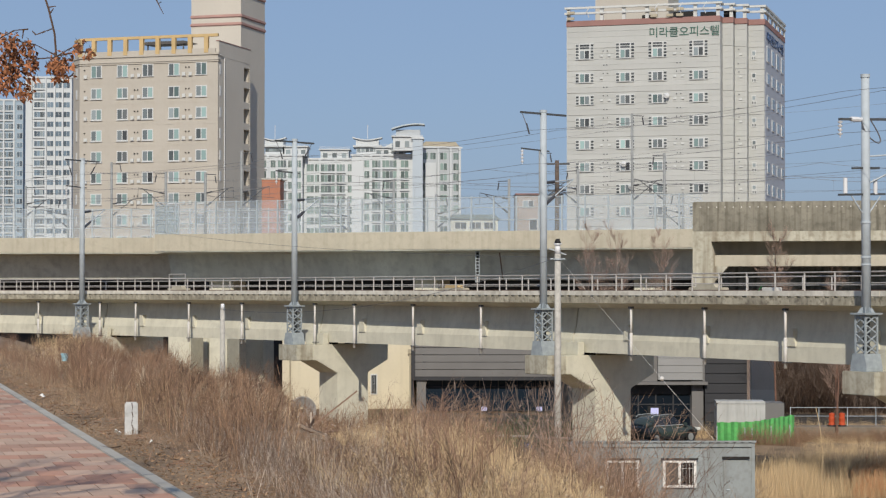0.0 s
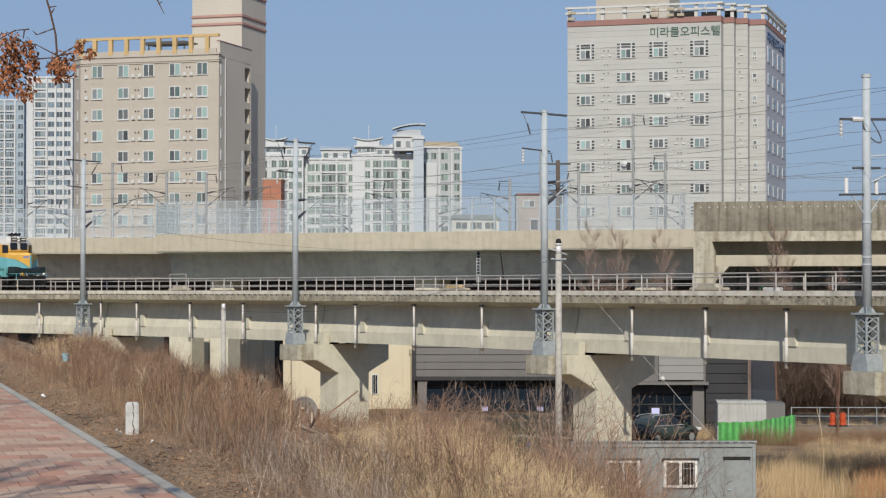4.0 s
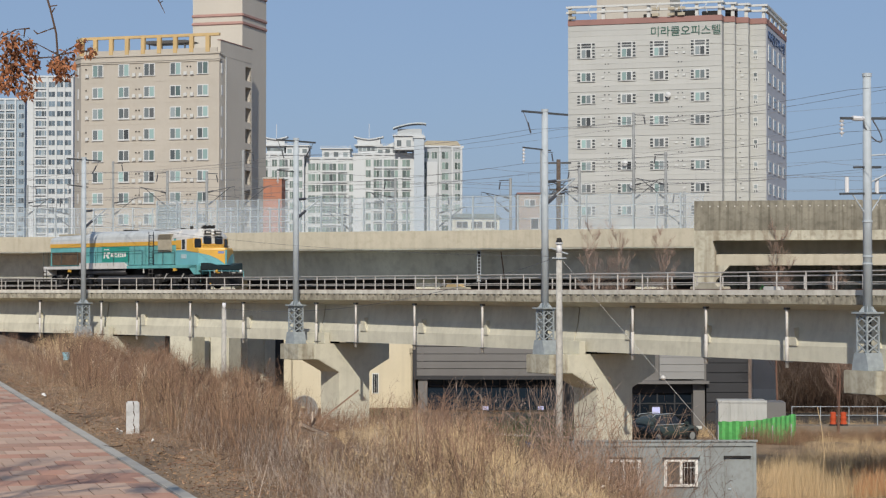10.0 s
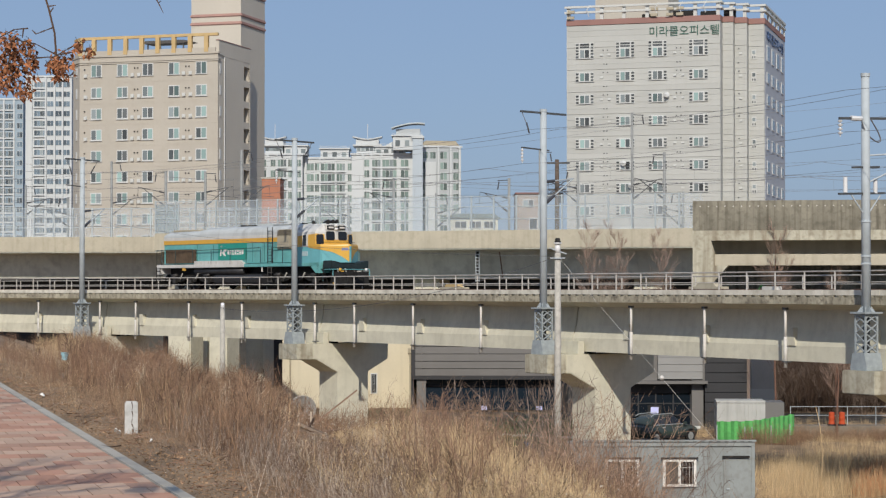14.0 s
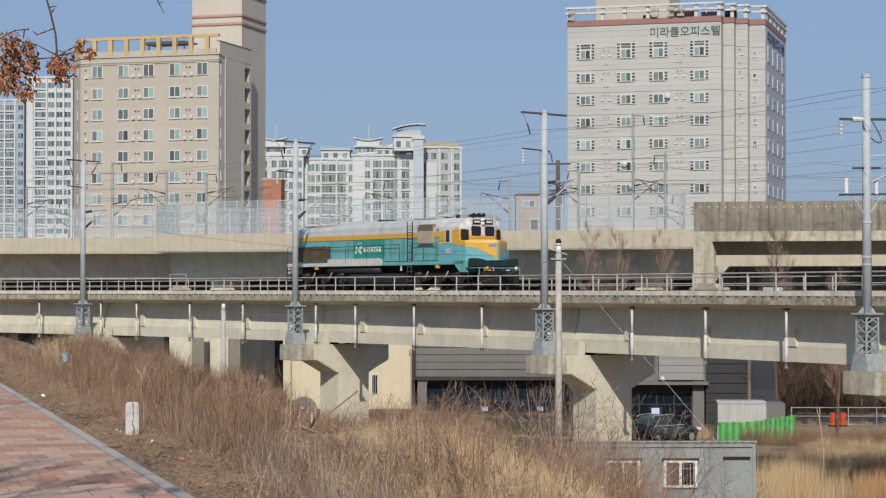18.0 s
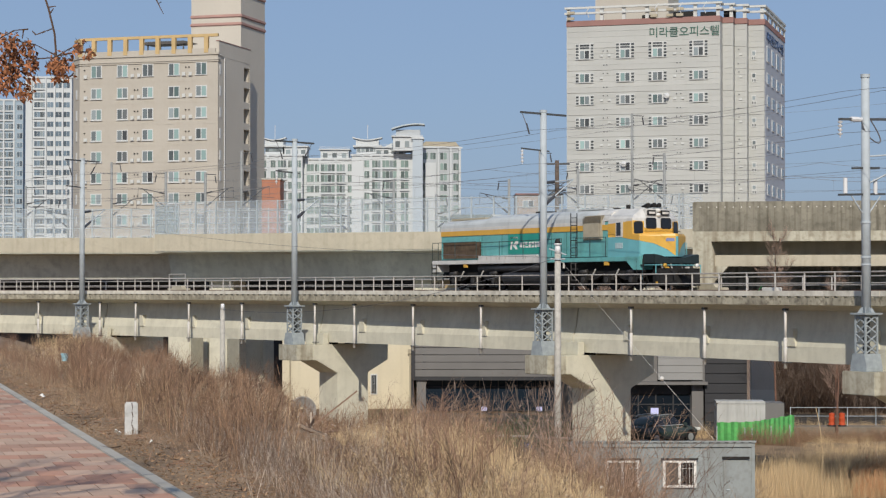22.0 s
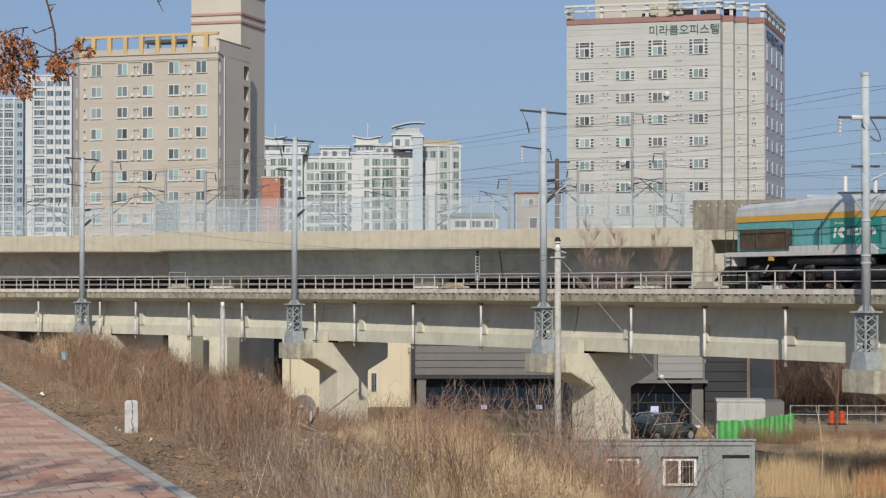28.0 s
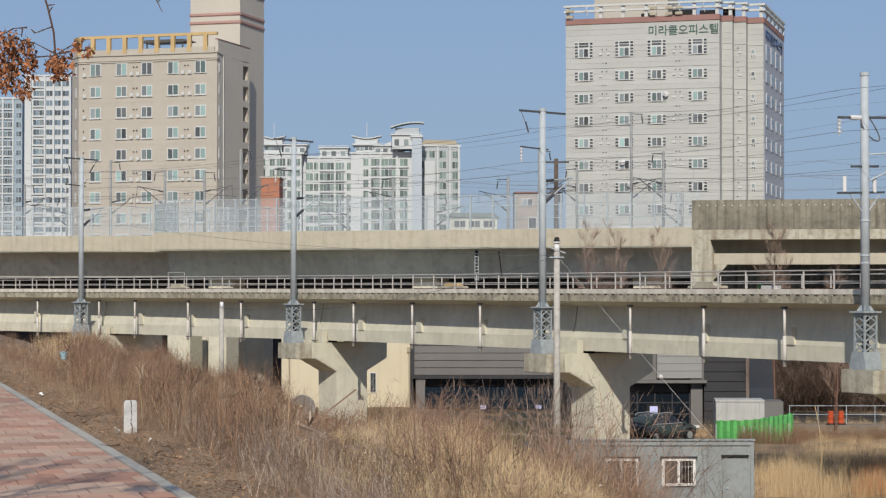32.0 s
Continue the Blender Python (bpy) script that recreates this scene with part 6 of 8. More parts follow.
        for x in (-0.75, 0.35):
            part("door_handle", Build().box(x - 0.09, x + 0.09, min(s * 0.9, s * 0.93), max(s * 0.9, s * 0.93), 0.88, 0.91), STEEL, c)
        part("headlight", Build().box(2.05, 2.31, min(s * 0.55, s * 0.86), max(s * 0.55, s * 0.86), 0.68, 0.84), LAMP_GLASS, c, bevel=0.03)
        part("mirror", Build().box(0.75, 0.95, min(s * 0.9, s * 1.1), max(s * 0.9, s * 1.1), 1.02, 1.17), paint, c, bevel=0.03)
    part("windscreen", Build().add([(1.1, -0.74, 1.06), (1.1, 0.74, 1.06), (0.36, 0.62, 1.55), (0.36, -0.62, 1.55)], [(0, 1, 2, 3)]), GLASS_DARK, c)


car(1171, 116.2, 40, "dark green parked car beside the pier", CAR_PAINT)


def fenced_yard():
    D = 117.8
    a, c = spot(1268, D), spot(1386, D)
    W = c.x - a.x
    k = thing("storage_container", pose(a.x, D, FIELD, 0, 0, -4), "off-white corrugated storage container", "container")
    z0, z1 = 0.1, height(711, D) - FIELD
    b = Build()
    for i in range(12):
        b.box(i * W * 0.7 / 12 + 0.02, (i + 0.55) * W * 0.7 / 12, -0.04, 0.06, z0, z1 - 0.08)
    part("corrugation", b, BOX_WHITE, k)
    part("shell", Build().box(0, W * 0.72, 0, 2.4, z0, z1), BOX_WHITE, k)
    part("grey_end", Build().box(W * 0.72, W, 0, 2.4, z0, z1 - 0.08), CORRUGATED, k, "grey end panel")
    part("top_rail", Build().box(-0.05, W * 0.72, -0.06, 0.05, z1 - 0.1, z1 + 0.03), BOX_WHITE, k)
    D = 115.6
    ext = [(1268, 0.0), (1330, -1.6), (1405, 1.2)]
    pts = [spot(px, D + dy) for px, dy in ext]
    f = thing("green_net_fence", pose(0, 0, FIELD), "bright green netting fence round the yard", "fence")
    h = 1.5
    for p, q in zip(pts, pts[1:]):
        n = int((q - p).length / 0.22)
        for i in range(n):
            u, v = p.lerp(q, i / n), p.lerp(q, (i + 1) / n)
            w = 0.05 * (1 if i % 2 else -1)
            hh = h * (0.80 + 0.24 * (u.x - pts[0].x) / (pts[-1].x - pts[0].x)) + 0.025 * math.sin(i * 1.7)
            part("net_panel", Build().add([(u.x, u.y - w, 0), (v.x, v.y + w, 0), (v.x, v.y + w, hh), (u.x, u.y - w, hh), (u.x, u.y - w + 0.03, 0), (v.x, v.y + w + 0.03, 0), (v.x, v.y + w + 0.03, hh), (u.x, u.y - w + 0.03, hh)],
                                          [(0, 1, 2, 3), (4, 5, 6, 7), (0, 1, 5, 4), (3, 2, 6, 7), (0, 3, 7, 4), (1, 2, 6, 5)]), GREEN_NET, f)
        for i in range(0, n, 8):
            u = p.lerp(q, i / n)
            part("stake", Build().rod((u.x, u.y, -0.2), (u.x, u.y, h * 0.66), 0.03, n=5), STEEL, f)
    # steel guard rail and orange drums along the lane
    D = 119.2
    g = thing("guard_rail", pose(0, D, FIELD + 0.78), "grey tube guard rail along the lane", "railing")
    x0, x1 = spot(1398, D).x, spot(1700, D).x
    for z in (1.15, 0.65):
        part("tube", Build().rod((x0, 0, z - 0.1), (x1, 0, z - 0.1), 0.018, n=6), STEEL, g)
    for i in range(7):
        x = x0 + (x1 - x0) * i / 6
        part("post", Build().rod((x, 0, -0.2), (x, 0, 1.08), 0.022, n=6), STEEL, g)
    part("lane_kerb", Build().box(x0 - 1.5, x1, -1.4, 0.3, -1.0, 0.0), LANE, g, "dusty concrete edge of the lane")
    for px in (1471, 1489):
        p = spot(px, 118.4)
        d = thing("traffic_drum", pose(p.x, p.y, FIELD + 0.78), "orange plastic traffic drum by the lane", "traffic drum", "orange drums")
        part("drum", Build().turn([(0.2, 0), (0.2, 0.2), (0.16, 0.24), (0.2, 0.48), (0.16, 0.52), (0.18, 0.76), (0.05, 0.8)], 12), ORANGE, d)
        part("foot", Build().turn([(0.28, 0), (0.26, 0.08), (0.1, 0.1)], 12), BLACK, d)

    D = 137.0
    a, c = spot(1330, D), spot(1370, D)
    k = thing("brown_shed", pose(a.x, D, FIELD), "brown rendered shed behind the storage container", "shed")
    part("wall", Build().box(0, c.x - a.x, 0, 4, 2.0, 7.0), TAUPE, k)
    part("plinth", Build().box(-0.02, c.x - a.x + 0.02, -0.02, 4.02, -0.2, 2.0), WALL_CREAM, k, "cream rendered plinth")
    D = 87.0
    tagged(part("tall_reed", Build().path([spot(1452, D, height(862, D)), spot(1455, D, height(800, D)), spot(1450, D, height(755, D)), spot(1443, D, height(722, D))], 0.014, 5), DRY), "tall pale dry reed stem in the field", "reed")
    D = 112.0
    tagged(part("pale_pipe", Build().rod(spot(876, D, height(770, D)), spot(1012, D + 1, height(776, D + 1)), 0.07, n=8), OFFWHITE), "pale pipe lying along the shaded bay", "pipe")
    p = spot(934, 111, FIELD)
    tagged(part("blue_sheet", Build().add([(-0.5, -0.3, 0), (0.5, -0.35, 0), (0.55, 0.3, 0.02), (-0.5, 0.3, 0), (-0.2, 0, 0.42), (0.25, 0.05, 0.33)], [(0, 1, 5, 4), (1, 2, 5), (2, 3, 4, 5), (3, 0, 4), (0, 3, 2, 1)]), BLUE_SHEET, at=pose(p.x, p.y, p.z)), "crumpled blue plastic sheet on the ground", "plastic sheet")


BOX_WHITE = mat("faded_white_container_paint", (0.47, 0.475, 0.46), 0.6, vary=0.1, scale=1, bump=0.05, streak=0.3)
LANE = mat("dusty_lane_concrete", (0.235, 0.20, 0.155), 0.95, vary=0.25, scale=1, fine=9, streak=0.4)
TAUPE = mat("taupe_render", (0.44, 0.39, 0.33), 0.9, vary=0.1, scale=0.6, fine=6)
BLUE_SHEET = mat("blue_plastic_sheet", (0.05, 0.09, 0.28), 0.5, vary=0.1, bump=0.05)
fenced_yard()


CAGE_MESH = clear("cage_mesh", (0.33, 0.40, 0.43), 0.45)


# ---- poles ----
def concrete_pole(px, depth, top_px, r):
    p = spot(px, depth)
    g = float(ground_at(p.x, p.y))
    z = height(top_px, depth)
    o = thing("concrete_pole", pose(p.x, p.y, g), "weathered grey concrete utility pole in the weeds", "pole", "concrete poles")
    H = z - g
    part("shaft", Build().rod((0, 0, -0.5), (0, 0, H), r * 1.25, r, n=14), POLE, o, smooth=True)
    return o, H


o, H = concrete_pole(987, 82, 447, 0.122)
part("cap_insulator", Build().rod((0, 0, H - 0.05), (0, 0, H + 0.3), 0.13, 0.10, n=12).rod((0, 0, H + 0.3), (0, 0, H + 0.36), 0.16, n=12), INSULATOR, o, smooth=True)
part("cap", Build().rod((0, 0, H + 0.36), (0, 0, H + 0.55), 0.14, 0.08, n=10), UNDER, o)
part("band", Build().rod((0, 0, H - 0.3), (0, 0, H - 0.24), 0.19, n=14).rod((-0.3, 0, H - 0.27), (0.3, 0, H - 0.27), 0.03, n=5).rod((0.35, 0, H - 0.1), (-0.35, 0, H + 0.15), 0.025, n=5), STEEL, o)
POLE_TOP = o.matrix_basis @ Vector((0, 0, H - 0.2))
guy = spot(1369, 76, -6.6)
tagged(part("guy_guard", Build().rod(POLE_TOP, POLE_TOP.lerp(guy, 0.5), 0.005, n=6).rod(POLE_TOP.lerp(guy, 0.5), POLE_TOP.lerp(guy, 0.93), 0.0062, n=6).turn([(0.02, -0.1), (0.08, -0.05), (0.1, 0), (0.08, 0.05), (0.02, 0.1)], 10, tuple(POLE_TOP.lerp(guy, 0.5))), OFFWHITE), "pale guy wire with a plastic guard", "guy wire")
o, H2 = concrete_pole(394, 112, 548, 0.13)
part("cap_insulator", Build().rod((0, 0, H2), (0, 0, H2 + 0.32), 0.12, 0.10, n=12), INSULATOR, o, smooth=True)
LOW_TOP = o.matrix_basis @ Vector((0, 0, H2))
wire(hang(LOW_TOP, POLE_TOP, 0.9, 14), 0.012)
wire(hang(POLE_TOP, spot(20, 170, 9.0), 1.0, 14), 0.012)


def road_depth(px):
    """Depth of the road viaduct's middle on that bearing."""
    if px < 268:
        return 190.0
    k = (px - 784) / F
    return (165.0 + 23.4 * -15.0 / 42.6) / (1 + k * 15.0 / 42.6) + 5.0


def far_mast(px, top_px, depth, side=1, r=0.11):
    depth = road_depth(px)
    p = spot(px, depth)
    o = thing("far_catenary_mast", pose(p.x, p.y, 4.75), "grey catenary mast beyond the parapet", "mast", "far catenary masts")
    H = height(top_px, depth) - 4.7
    part("tube", Build().rod((0, 0, 0), (0, 0, H), r, n=10), STEEL_DULL, o, smooth=True)
    rods = [((-0.1 * side, 0, H - 0.15), (0.9 * side, 0, H - 0.2), 0.035)]
    z = min(H - 1.6, 4.9)
    if H > 2.6:
        rods += [((0, 0, z), (2.3 * side, 0, z + 0.5), 0.03), ((0, 0, z - 1.15), (1.9 * side, 0, z + 0.4), 0.035), ((0.9 * side, 0, z - 0.3), (2.7 * side, 0, z - 0.42), 0.022),
                 ((2.3 * side, 0, z + 0.5), (2.35 * side, 0, z - 0.42), 0.015), ((0, 0, z - 0.1), (0.9 * side, 0, z - 0.34), 0.02)]
        part("insulator", Build().rod((0.12 * side, 0, z + 0.02), (0.55 * side, 0, z + 0.12), 0.07, n=6), PORCELAIN_DARK, o)
    for p0, p1, rr in rods:
        part("bracket", Build().rod(p0, p1, rr, n=5), STEEL_DARK, o)
    part("insulator", Build().rod((0.15 * side, 0, z - 1.03), (0.5 * side, 0, z - 0.74), 0.08, n=6), PORCELAIN_DARK, o)
    part("insulator", Build().rod((0.8 * side, 0, H - 0.3), (0.9 * side, 0, H - 0.9), 0.05, n=6), PORCELAIN_DARK, o)


for px, ty, d, s in ((197, 288, 172, 1), (293, 305, 175, -1), (363, 306, 172, 1), (427, 268, 176, 1), (617, 350, 176, -1), (697, 318, 170, -1), (772, 345, 178, 1), (901, 318, 172, -1),
                     (1023, 300, 168, -1), (1119, 202, 158, 1), (1176, 272, 166, -1), (1209, 342, 170, -1), (45, 330, 190, 1), (956, 268, 160, 1), (120, 352, 190, -1)):
    far_mast(px, ty, d, s)
p = spot(986, road_depth(986))
o = thing("timber_utility_pole", pose(p.x, p.y, 4.78), "brown utility pole with transformer gear", "pole")
H = height(284, road_depth(986)) - 4.78
part("shaft", Build().rod((0, 0, 0), (0, 0, H), 0.2, 0.16, n=10), BARK, o, smooth=True)
part("cross_arm", Build().box(-1.2, 1.0, -0.06, 0.06, H - 0.35, H - 0.2), STEEL_DARK, o)
part("cross_arm", Build().box(-0.7, 0.7, -0.06, 0.06, H - 2.4, H - 2.28), STEEL_DARK, o)
part("switch_gear", Build().rod((-0.9, 0, H - 3.1), (0.5, 0, H - 2.2), 0.14, n=8), PORCELAIN_DARK, o)
part("transformer", Build().rod((0.3, 0, H - 3.4), (0.3, 0, H - 2.6), 0.2, n=8), PORCELAIN_DARK, o)
for (xa, ya, da), (xb, yb, db), sag in (((-100, 300, 185), (1119, 225, 158), 1.5), ((-100, 345, 185), (1119, 290, 158), 1.2), ((1119, 210, 158), (1800, 150, 150), 0.6), ((1119, 290, 158), (1800, 300, 150), 0.8),
                                        ((-100, 270, 190), (700, 322, 170), 1.0), ((700, 322, 170), (1800, 275, 150), 1.2), ((-60, 395, 180), (760, 375, 165), 0.8), ((760, 330, 165), (1800, 320, 150), 0.8),
                                        ((985, 290, 160), (1800, 160, 140), 0.5), ((985, 295, 160), (1800, 262, 140), 0.5)):
    wire(hang(spot(xa, da, height(ya, da)), spot(xb, db, height(yb, db)), sag, 16), 0.011)


def far_catenary(x0, x1, off, z, sag):
    """Messenger, contact wire and droppers over the road-side track."""
    line = lambda px: spot(px, road_depth(max(px, 270)) + off)
    marks = [x0 + (x1 - x0) * i / 6 for i in range(7)]
    upper, lower = [], []
    for a, c in zip(marks, marks[1:]):
        p, q = line(a), line(c)
        upper += hang((p.x, p.y, z + 1.15), (q.x, q.y, z + 1.15), sag, 8)
        lower += hang((p.x, p.y, z), (q.x, q.y, z), 0.03, 8)
        for k in (2, 4, 6):
            wire([upper[k - 9], lower[k - 9]], 0.008, "thin dropper wire between two overhead wires")
    wire(upper, 0.016)
    wire(lower, 0.014)


far_catenary(-80, 1700, 1.6, 9.15, 0.55)
far_catenary(-30, 1750, 4.8, 10.3, 0.5)


cage = thing("screen_cage", pose(spot(274, 164).x, 165.32, 6.14, 0, 0, -19), "grey mesh screen cage over the parapet", "screen")
for x in (0, 1.0, 2.05):
    part("post", Build().box(x - 0.05, x + 0.05, -0.3, -0.2, 0, 2.32), FENCE_POST, cage)
for z in (0.02, 1.15, 2.27):
    part("rail", Build().box(-0.05, 2.1, -0.3, -0.22, z, z + 0.06), FENCE_POST, cage)
for x in (0.05, 1.05):
    part("mesh_panel", Build().box(x, x + 0.95, -0.27, -0.25, 0.1, 2.27), CAGE_MESH, cage)


hoop = thing("safety_hoop", on_track(-31.3, -2.45, 1.44), "pale steel tube hoop over the far cable cabinet", "railing")
part("hoop_tube", Build().path([(-0.95, 0, -0.2), (-0.95, 0, 1.28), (0.95, 0, 1.28), (0.95, 0, 0.3)], 0.035, 6).path([(-0.95, 0, 1.0), (0.95, 0, 1.0)], 0.025, 6), HANDRAIL, hoop)
# small shelters on the far side of the track
for u, w in ((-30.9, 2.1), (-1.1, 2.4), (21.3, 2.6)):
    s = thing("cable_cabinet", on_track(u, -2.32, 1.44), "low pale concrete cable cabinet beside the track", "cabinet", "cable cabinets")
    part("base", Build().box(-w / 2, w / 2, -0.24, 0.24, -0.02, 0.3), CONCRETE_PARAPET, s, bevel=0.03)
    part("lid", Build().slab([(-w * 0.3, 0.3), (-w * 0.22, 0.5), (w * 0.22, 0.5), (w * 0.3, 0.3)], "y", -0.2, 0.2), OCHRE if w == 2.4 else CONCRETE_PARAPET, s)

box_ = thing("junction_box", on_track(31.2, 1.95, 1.47), "small white junction box with a green cable beside the rail", "junction box")
part("case", Build().box(-0.5, 0.5, -0.18, 0.18, -0.03, 0.26), OFFWHITE, box_, bevel=0.03)
part("cable", Build().path([(-0.5, 0, 0.1), (-0.75, 0, 0.3), (-1.0, 0, 0.02)], 0.025, 6), GREEN_NET, box_, "green cable")
WHITEWASH = mat("worn_whitewash", (0.56, 0.565, 0.555), 0.9, vary=0.2, scale=5, fine=30, bump=0.15, speck=0.4, speck_scale=9)
p = spot(233, 22.65)
tagged(part("marker_stone", Build().box(-0.072, 0.072, -0.06, 0.06, -0.15, 0.355), WHITEWASH, bevel=0.015, at=pose(p.x, p.y, 0, 0, 0, 10)), "white painted concrete marker stone with a dark crack", "marker stone")
crack = Build()
for (xa, za), (xb, zb), rr in (((0.004, 0.35), (0.014, 0.29), 0.007), ((0.014, 0.29), (0.004, 0.26), 0.004), ((0.006, 0.25), (0.018, 0.2), 0.008), ((0.018, 0.2), (0.008, 0.17), 0.003), ((0.012, 0.165), (0.002, 0.12), 0.006), ((0.004, 0.11), (0.022, 0.06), 0.008), ((0.02, 0.055), (0.016, 0.0), 0.01)):
    crack.rod((xa, -0.06, za), (xb, -0.06, zb), rr, rr * 0.6, n=5)
tagged(part("marker_crack", crack, TWIG_DARK, bpy.data.objects["marker_stone"]), "dark ragged crack")


BLUE_PLASTIC = mat("pale_blue_plastic", (0.30, 0.50, 0.56), 0.5, vary=0.08, bump=0.02)
COIL_GREY = mat("grey_cable_sheath", (0.33, 0.325, 0.31), 0.7, vary=0.15, scale=4, bump=0.05)
BOARD = mat("weathered_board", (0.27, 0.175, 0.12), 0.85, vary=0.2, scale=6, fine=30, bump=0.2)
SPLIT_WOOD = mat("pale_split_wood", (0.50, 0.385, 0.28), 0.85, vary=0.2, scale=6, fine=30, bump=0.2)
for (xa, ya), (xb, yb), dep, w, tint, label in (
        ((556, 752), (632, 692), 44.0, 0.024, BOARD, "weathered reddish pole leaning out of the weeds"),
        ((530, 753), (574, 773), 25.0, 0.026, SPLIT_WOOD, "pale split board lying in the weeds"),
        ((521, 757), (545, 765), 25.4, 0.024, BOARD, "weathered reddish board lying in the weeds"),
        ((576, 765), (620, 759), 26.0, 0.014, BOARD, "weathered reddish board lying in the weeds"),
        ((540, 772), (556, 742), 25.6, 0.018, TWIG_DARK, "dark broken stub standing in the weeds"),
        ((550, 760), (551, 731), 31.0, 0.018, SPLIT_WOOD, "pale wooden stake standing in the weeds"),
        ((697, 752), (697, 718), 44.0, 0.022, SPLIT_WOOD, "pale wooden stake standing in the weeds"),
        ((607, 786), (621, 750), 26.0, 0.014, TWIG_DARK, "dark broken branch standing in the weeds")):
    p, q = spot(xa, dep, height(ya, dep)), spot(xb, dep + 0.6, height(yb, dep + 0.6))
    tagged(part("fallen_board", Build().rod(p, q, w, w * 0.85, n=4), tint), label, "board", "fallen boards")
p = spot(115, 40, height(639, 40))
bk = thing("plastic_bucket", pose(p.x, p.y, p.z), "pale blue plastic bucket caught in the reeds", "bucket")
part("tub", Build().turn([(0.055, 0), (0.075, 0.14), (0.08, 0.145), (0.065, 0.14), (0.05, 0.015)], 14), BLUE_PLASTIC, bk)
part("rim", Build().turn([(0.077, 0.135), (0.084, 0.14), (0.077, 0.15)], 14), BLUE_PLASTIC, bk)
for px, dz, rr in ((524, 0.78, 0.76), (541, 0.74, 0.72), (535, 2.2, 0.74)):
    p = spot(px, 110, FIELD)
    coil = thing("cable_coil", pose(p.x, p.y, p.z + dz, 0, 0, 20), "grey cable coil stacked by the cream hall", "cable coil", "cable coils")
    for i in range(11):
        ring = [(rr * math.cos(k * math.tau / 20) * (1 - 0.07 * i), -0.1 + 0.03 * i, rr * math.sin(k * math.tau / 20) * (1 - 0.07 * i)) for k in range(21)]
        part("winding", Build().path(ring, 0.045, 5), COIL_GREY, coil)
for px, py, r in ((76, 704, 0.035), (206, 768, 0.02), (212, 772, 0.022), (268, 787, 0.02)):
    dep = 1.6 * F / (py - HORIZON)
    p = spot(px, dep)
    tagged(part("paper_scrap", Build().add([(-r, -r, 0.0), (r, -r * 0.8, 0.01), (r * 0.9, r, 0.045), (-r * 0.8, r, 0.03), (0, 0, 0.055)], [(0, 1, 4), (1, 2, 4), (2, 3, 4), (3, 0, 4), (0, 3, 2, 1)]), WHITE, at=pose(p.x, p.y, float(ground_at(p.x, p.y)) + 0.01, 0, 0, px)),
           "crumpled white paper scrap on the leaf litter", "litter", "paper scraps")


# ---- the brick path ----
def along_kerb(s, d, z=0.0):
    """s metres along the kerb, d metres across it towards the field."""
    return Vector((KX + DX * s + NX * d, KY + DY * s + NY * d, z))


KERB_YAW = math.degrees(math.atan2(DY, DX)) - 90


def path():
    mid = along_kerb(0, 0)
    p = tagged(part("pavement", Build().box(-4.0, -0.092, -40, 90, -0.12, -0.012), PAVER_BED, at=pose(mid.x, mid.y, 0, 0, 0, KERB_YAW)), "red and pink brick paved path", "pavement", kind="structure")
    k = tagged(part("kerb", Build().box(-0.09, 0.04, -40, 90, -0.2, -0.008), KERB, at=pose(mid.x, mid.y, 0, 0, 0, KERB_YAW)), "grey concrete path kerb", "kerb", kind="structure")
    stone = Build().box(-0.085, 0.035, 0.004, 0.996, -0.02, 0.008).mesh("kerb_stone", KERB, bevel=0.008)
    for i in range(70):
        part("kerb_stone", stone, None, k, at=pose(0, -5 + i, 0))
    rnd = random.Random(11)
    w, d = 0.24, 0.46
    rest = [Build(), Build(), Build()]
    tones = (PAVER, PAVER_PALE, PAVER_RED)
    piece = [Build().box(0.004, w - 0.004, 0.005, d - 0.005, -0.03, 0.0).mesh("paver", m) for m in tones]
    n = 0
    for j in range(-80, 130):
        row = rnd.choice((0, 0, 1, 1, 2))
        for i in range(16):
            x, y = -0.092 - (i + 1) * w + (w / 2 if j % 2 else 0), j * d
            k = row if rnd.random() < 0.72 else rnd.choice((0, 1, 2))
            if i == 0 and j % 2:
                rest[k].add([(x + a, y + c, 0.001) for a, c in ((0.004, 0.005), (w / 2 - 0.004, 0.005), (w / 2 - 0.004, d - 0.005), (0.004, d - 0.005))], [(0, 1, 2, 3)])
                continue
            if 0 < y < 12 and n < 300 and i < 10:
                part("paver", piece[k], None, p, at=pose(x, y, rnd.uniform(0, 0.003)))
                n += 1
            else:
                h = rnd.uniform(0, 0.004)
                rest[k].add([(x + a, y + c, h) for a, c in ((0.004, 0.005), (w - 0.004, 0.005), (w - 0.004, d - 0.005), (0.004, d - 0.005))], [(0, 1, 2, 3)])
    for k in range(3):
        tagged(part("far_pavers", rest[k], FAR_TONES[k], p), kind="stuff")


PAVER_PALE = mat("pale_paver", (0.495, 0.34, 0.25), 0.9, vary=0.1, scale=4, fine=60, bump=0.2, thing=0.15)
PAVER_RED = mat("red_paver", (0.445, 0.24, 0.165), 0.9, vary=0.1, scale=4, fine=60, bump=0.2, thing=0.15)
FAR_TONES = [mat("paver_mix", c, 0.9, vary=0.1, scale=4, fine=60, bump=0.2, island=0.15) for c in ((0.465, 0.28, 0.20), (0.495, 0.34, 0.25), (0.445, 0.24, 0.165))]


# ---- weeds, grass and trees ----
RNG = np.random.default_rng(5)


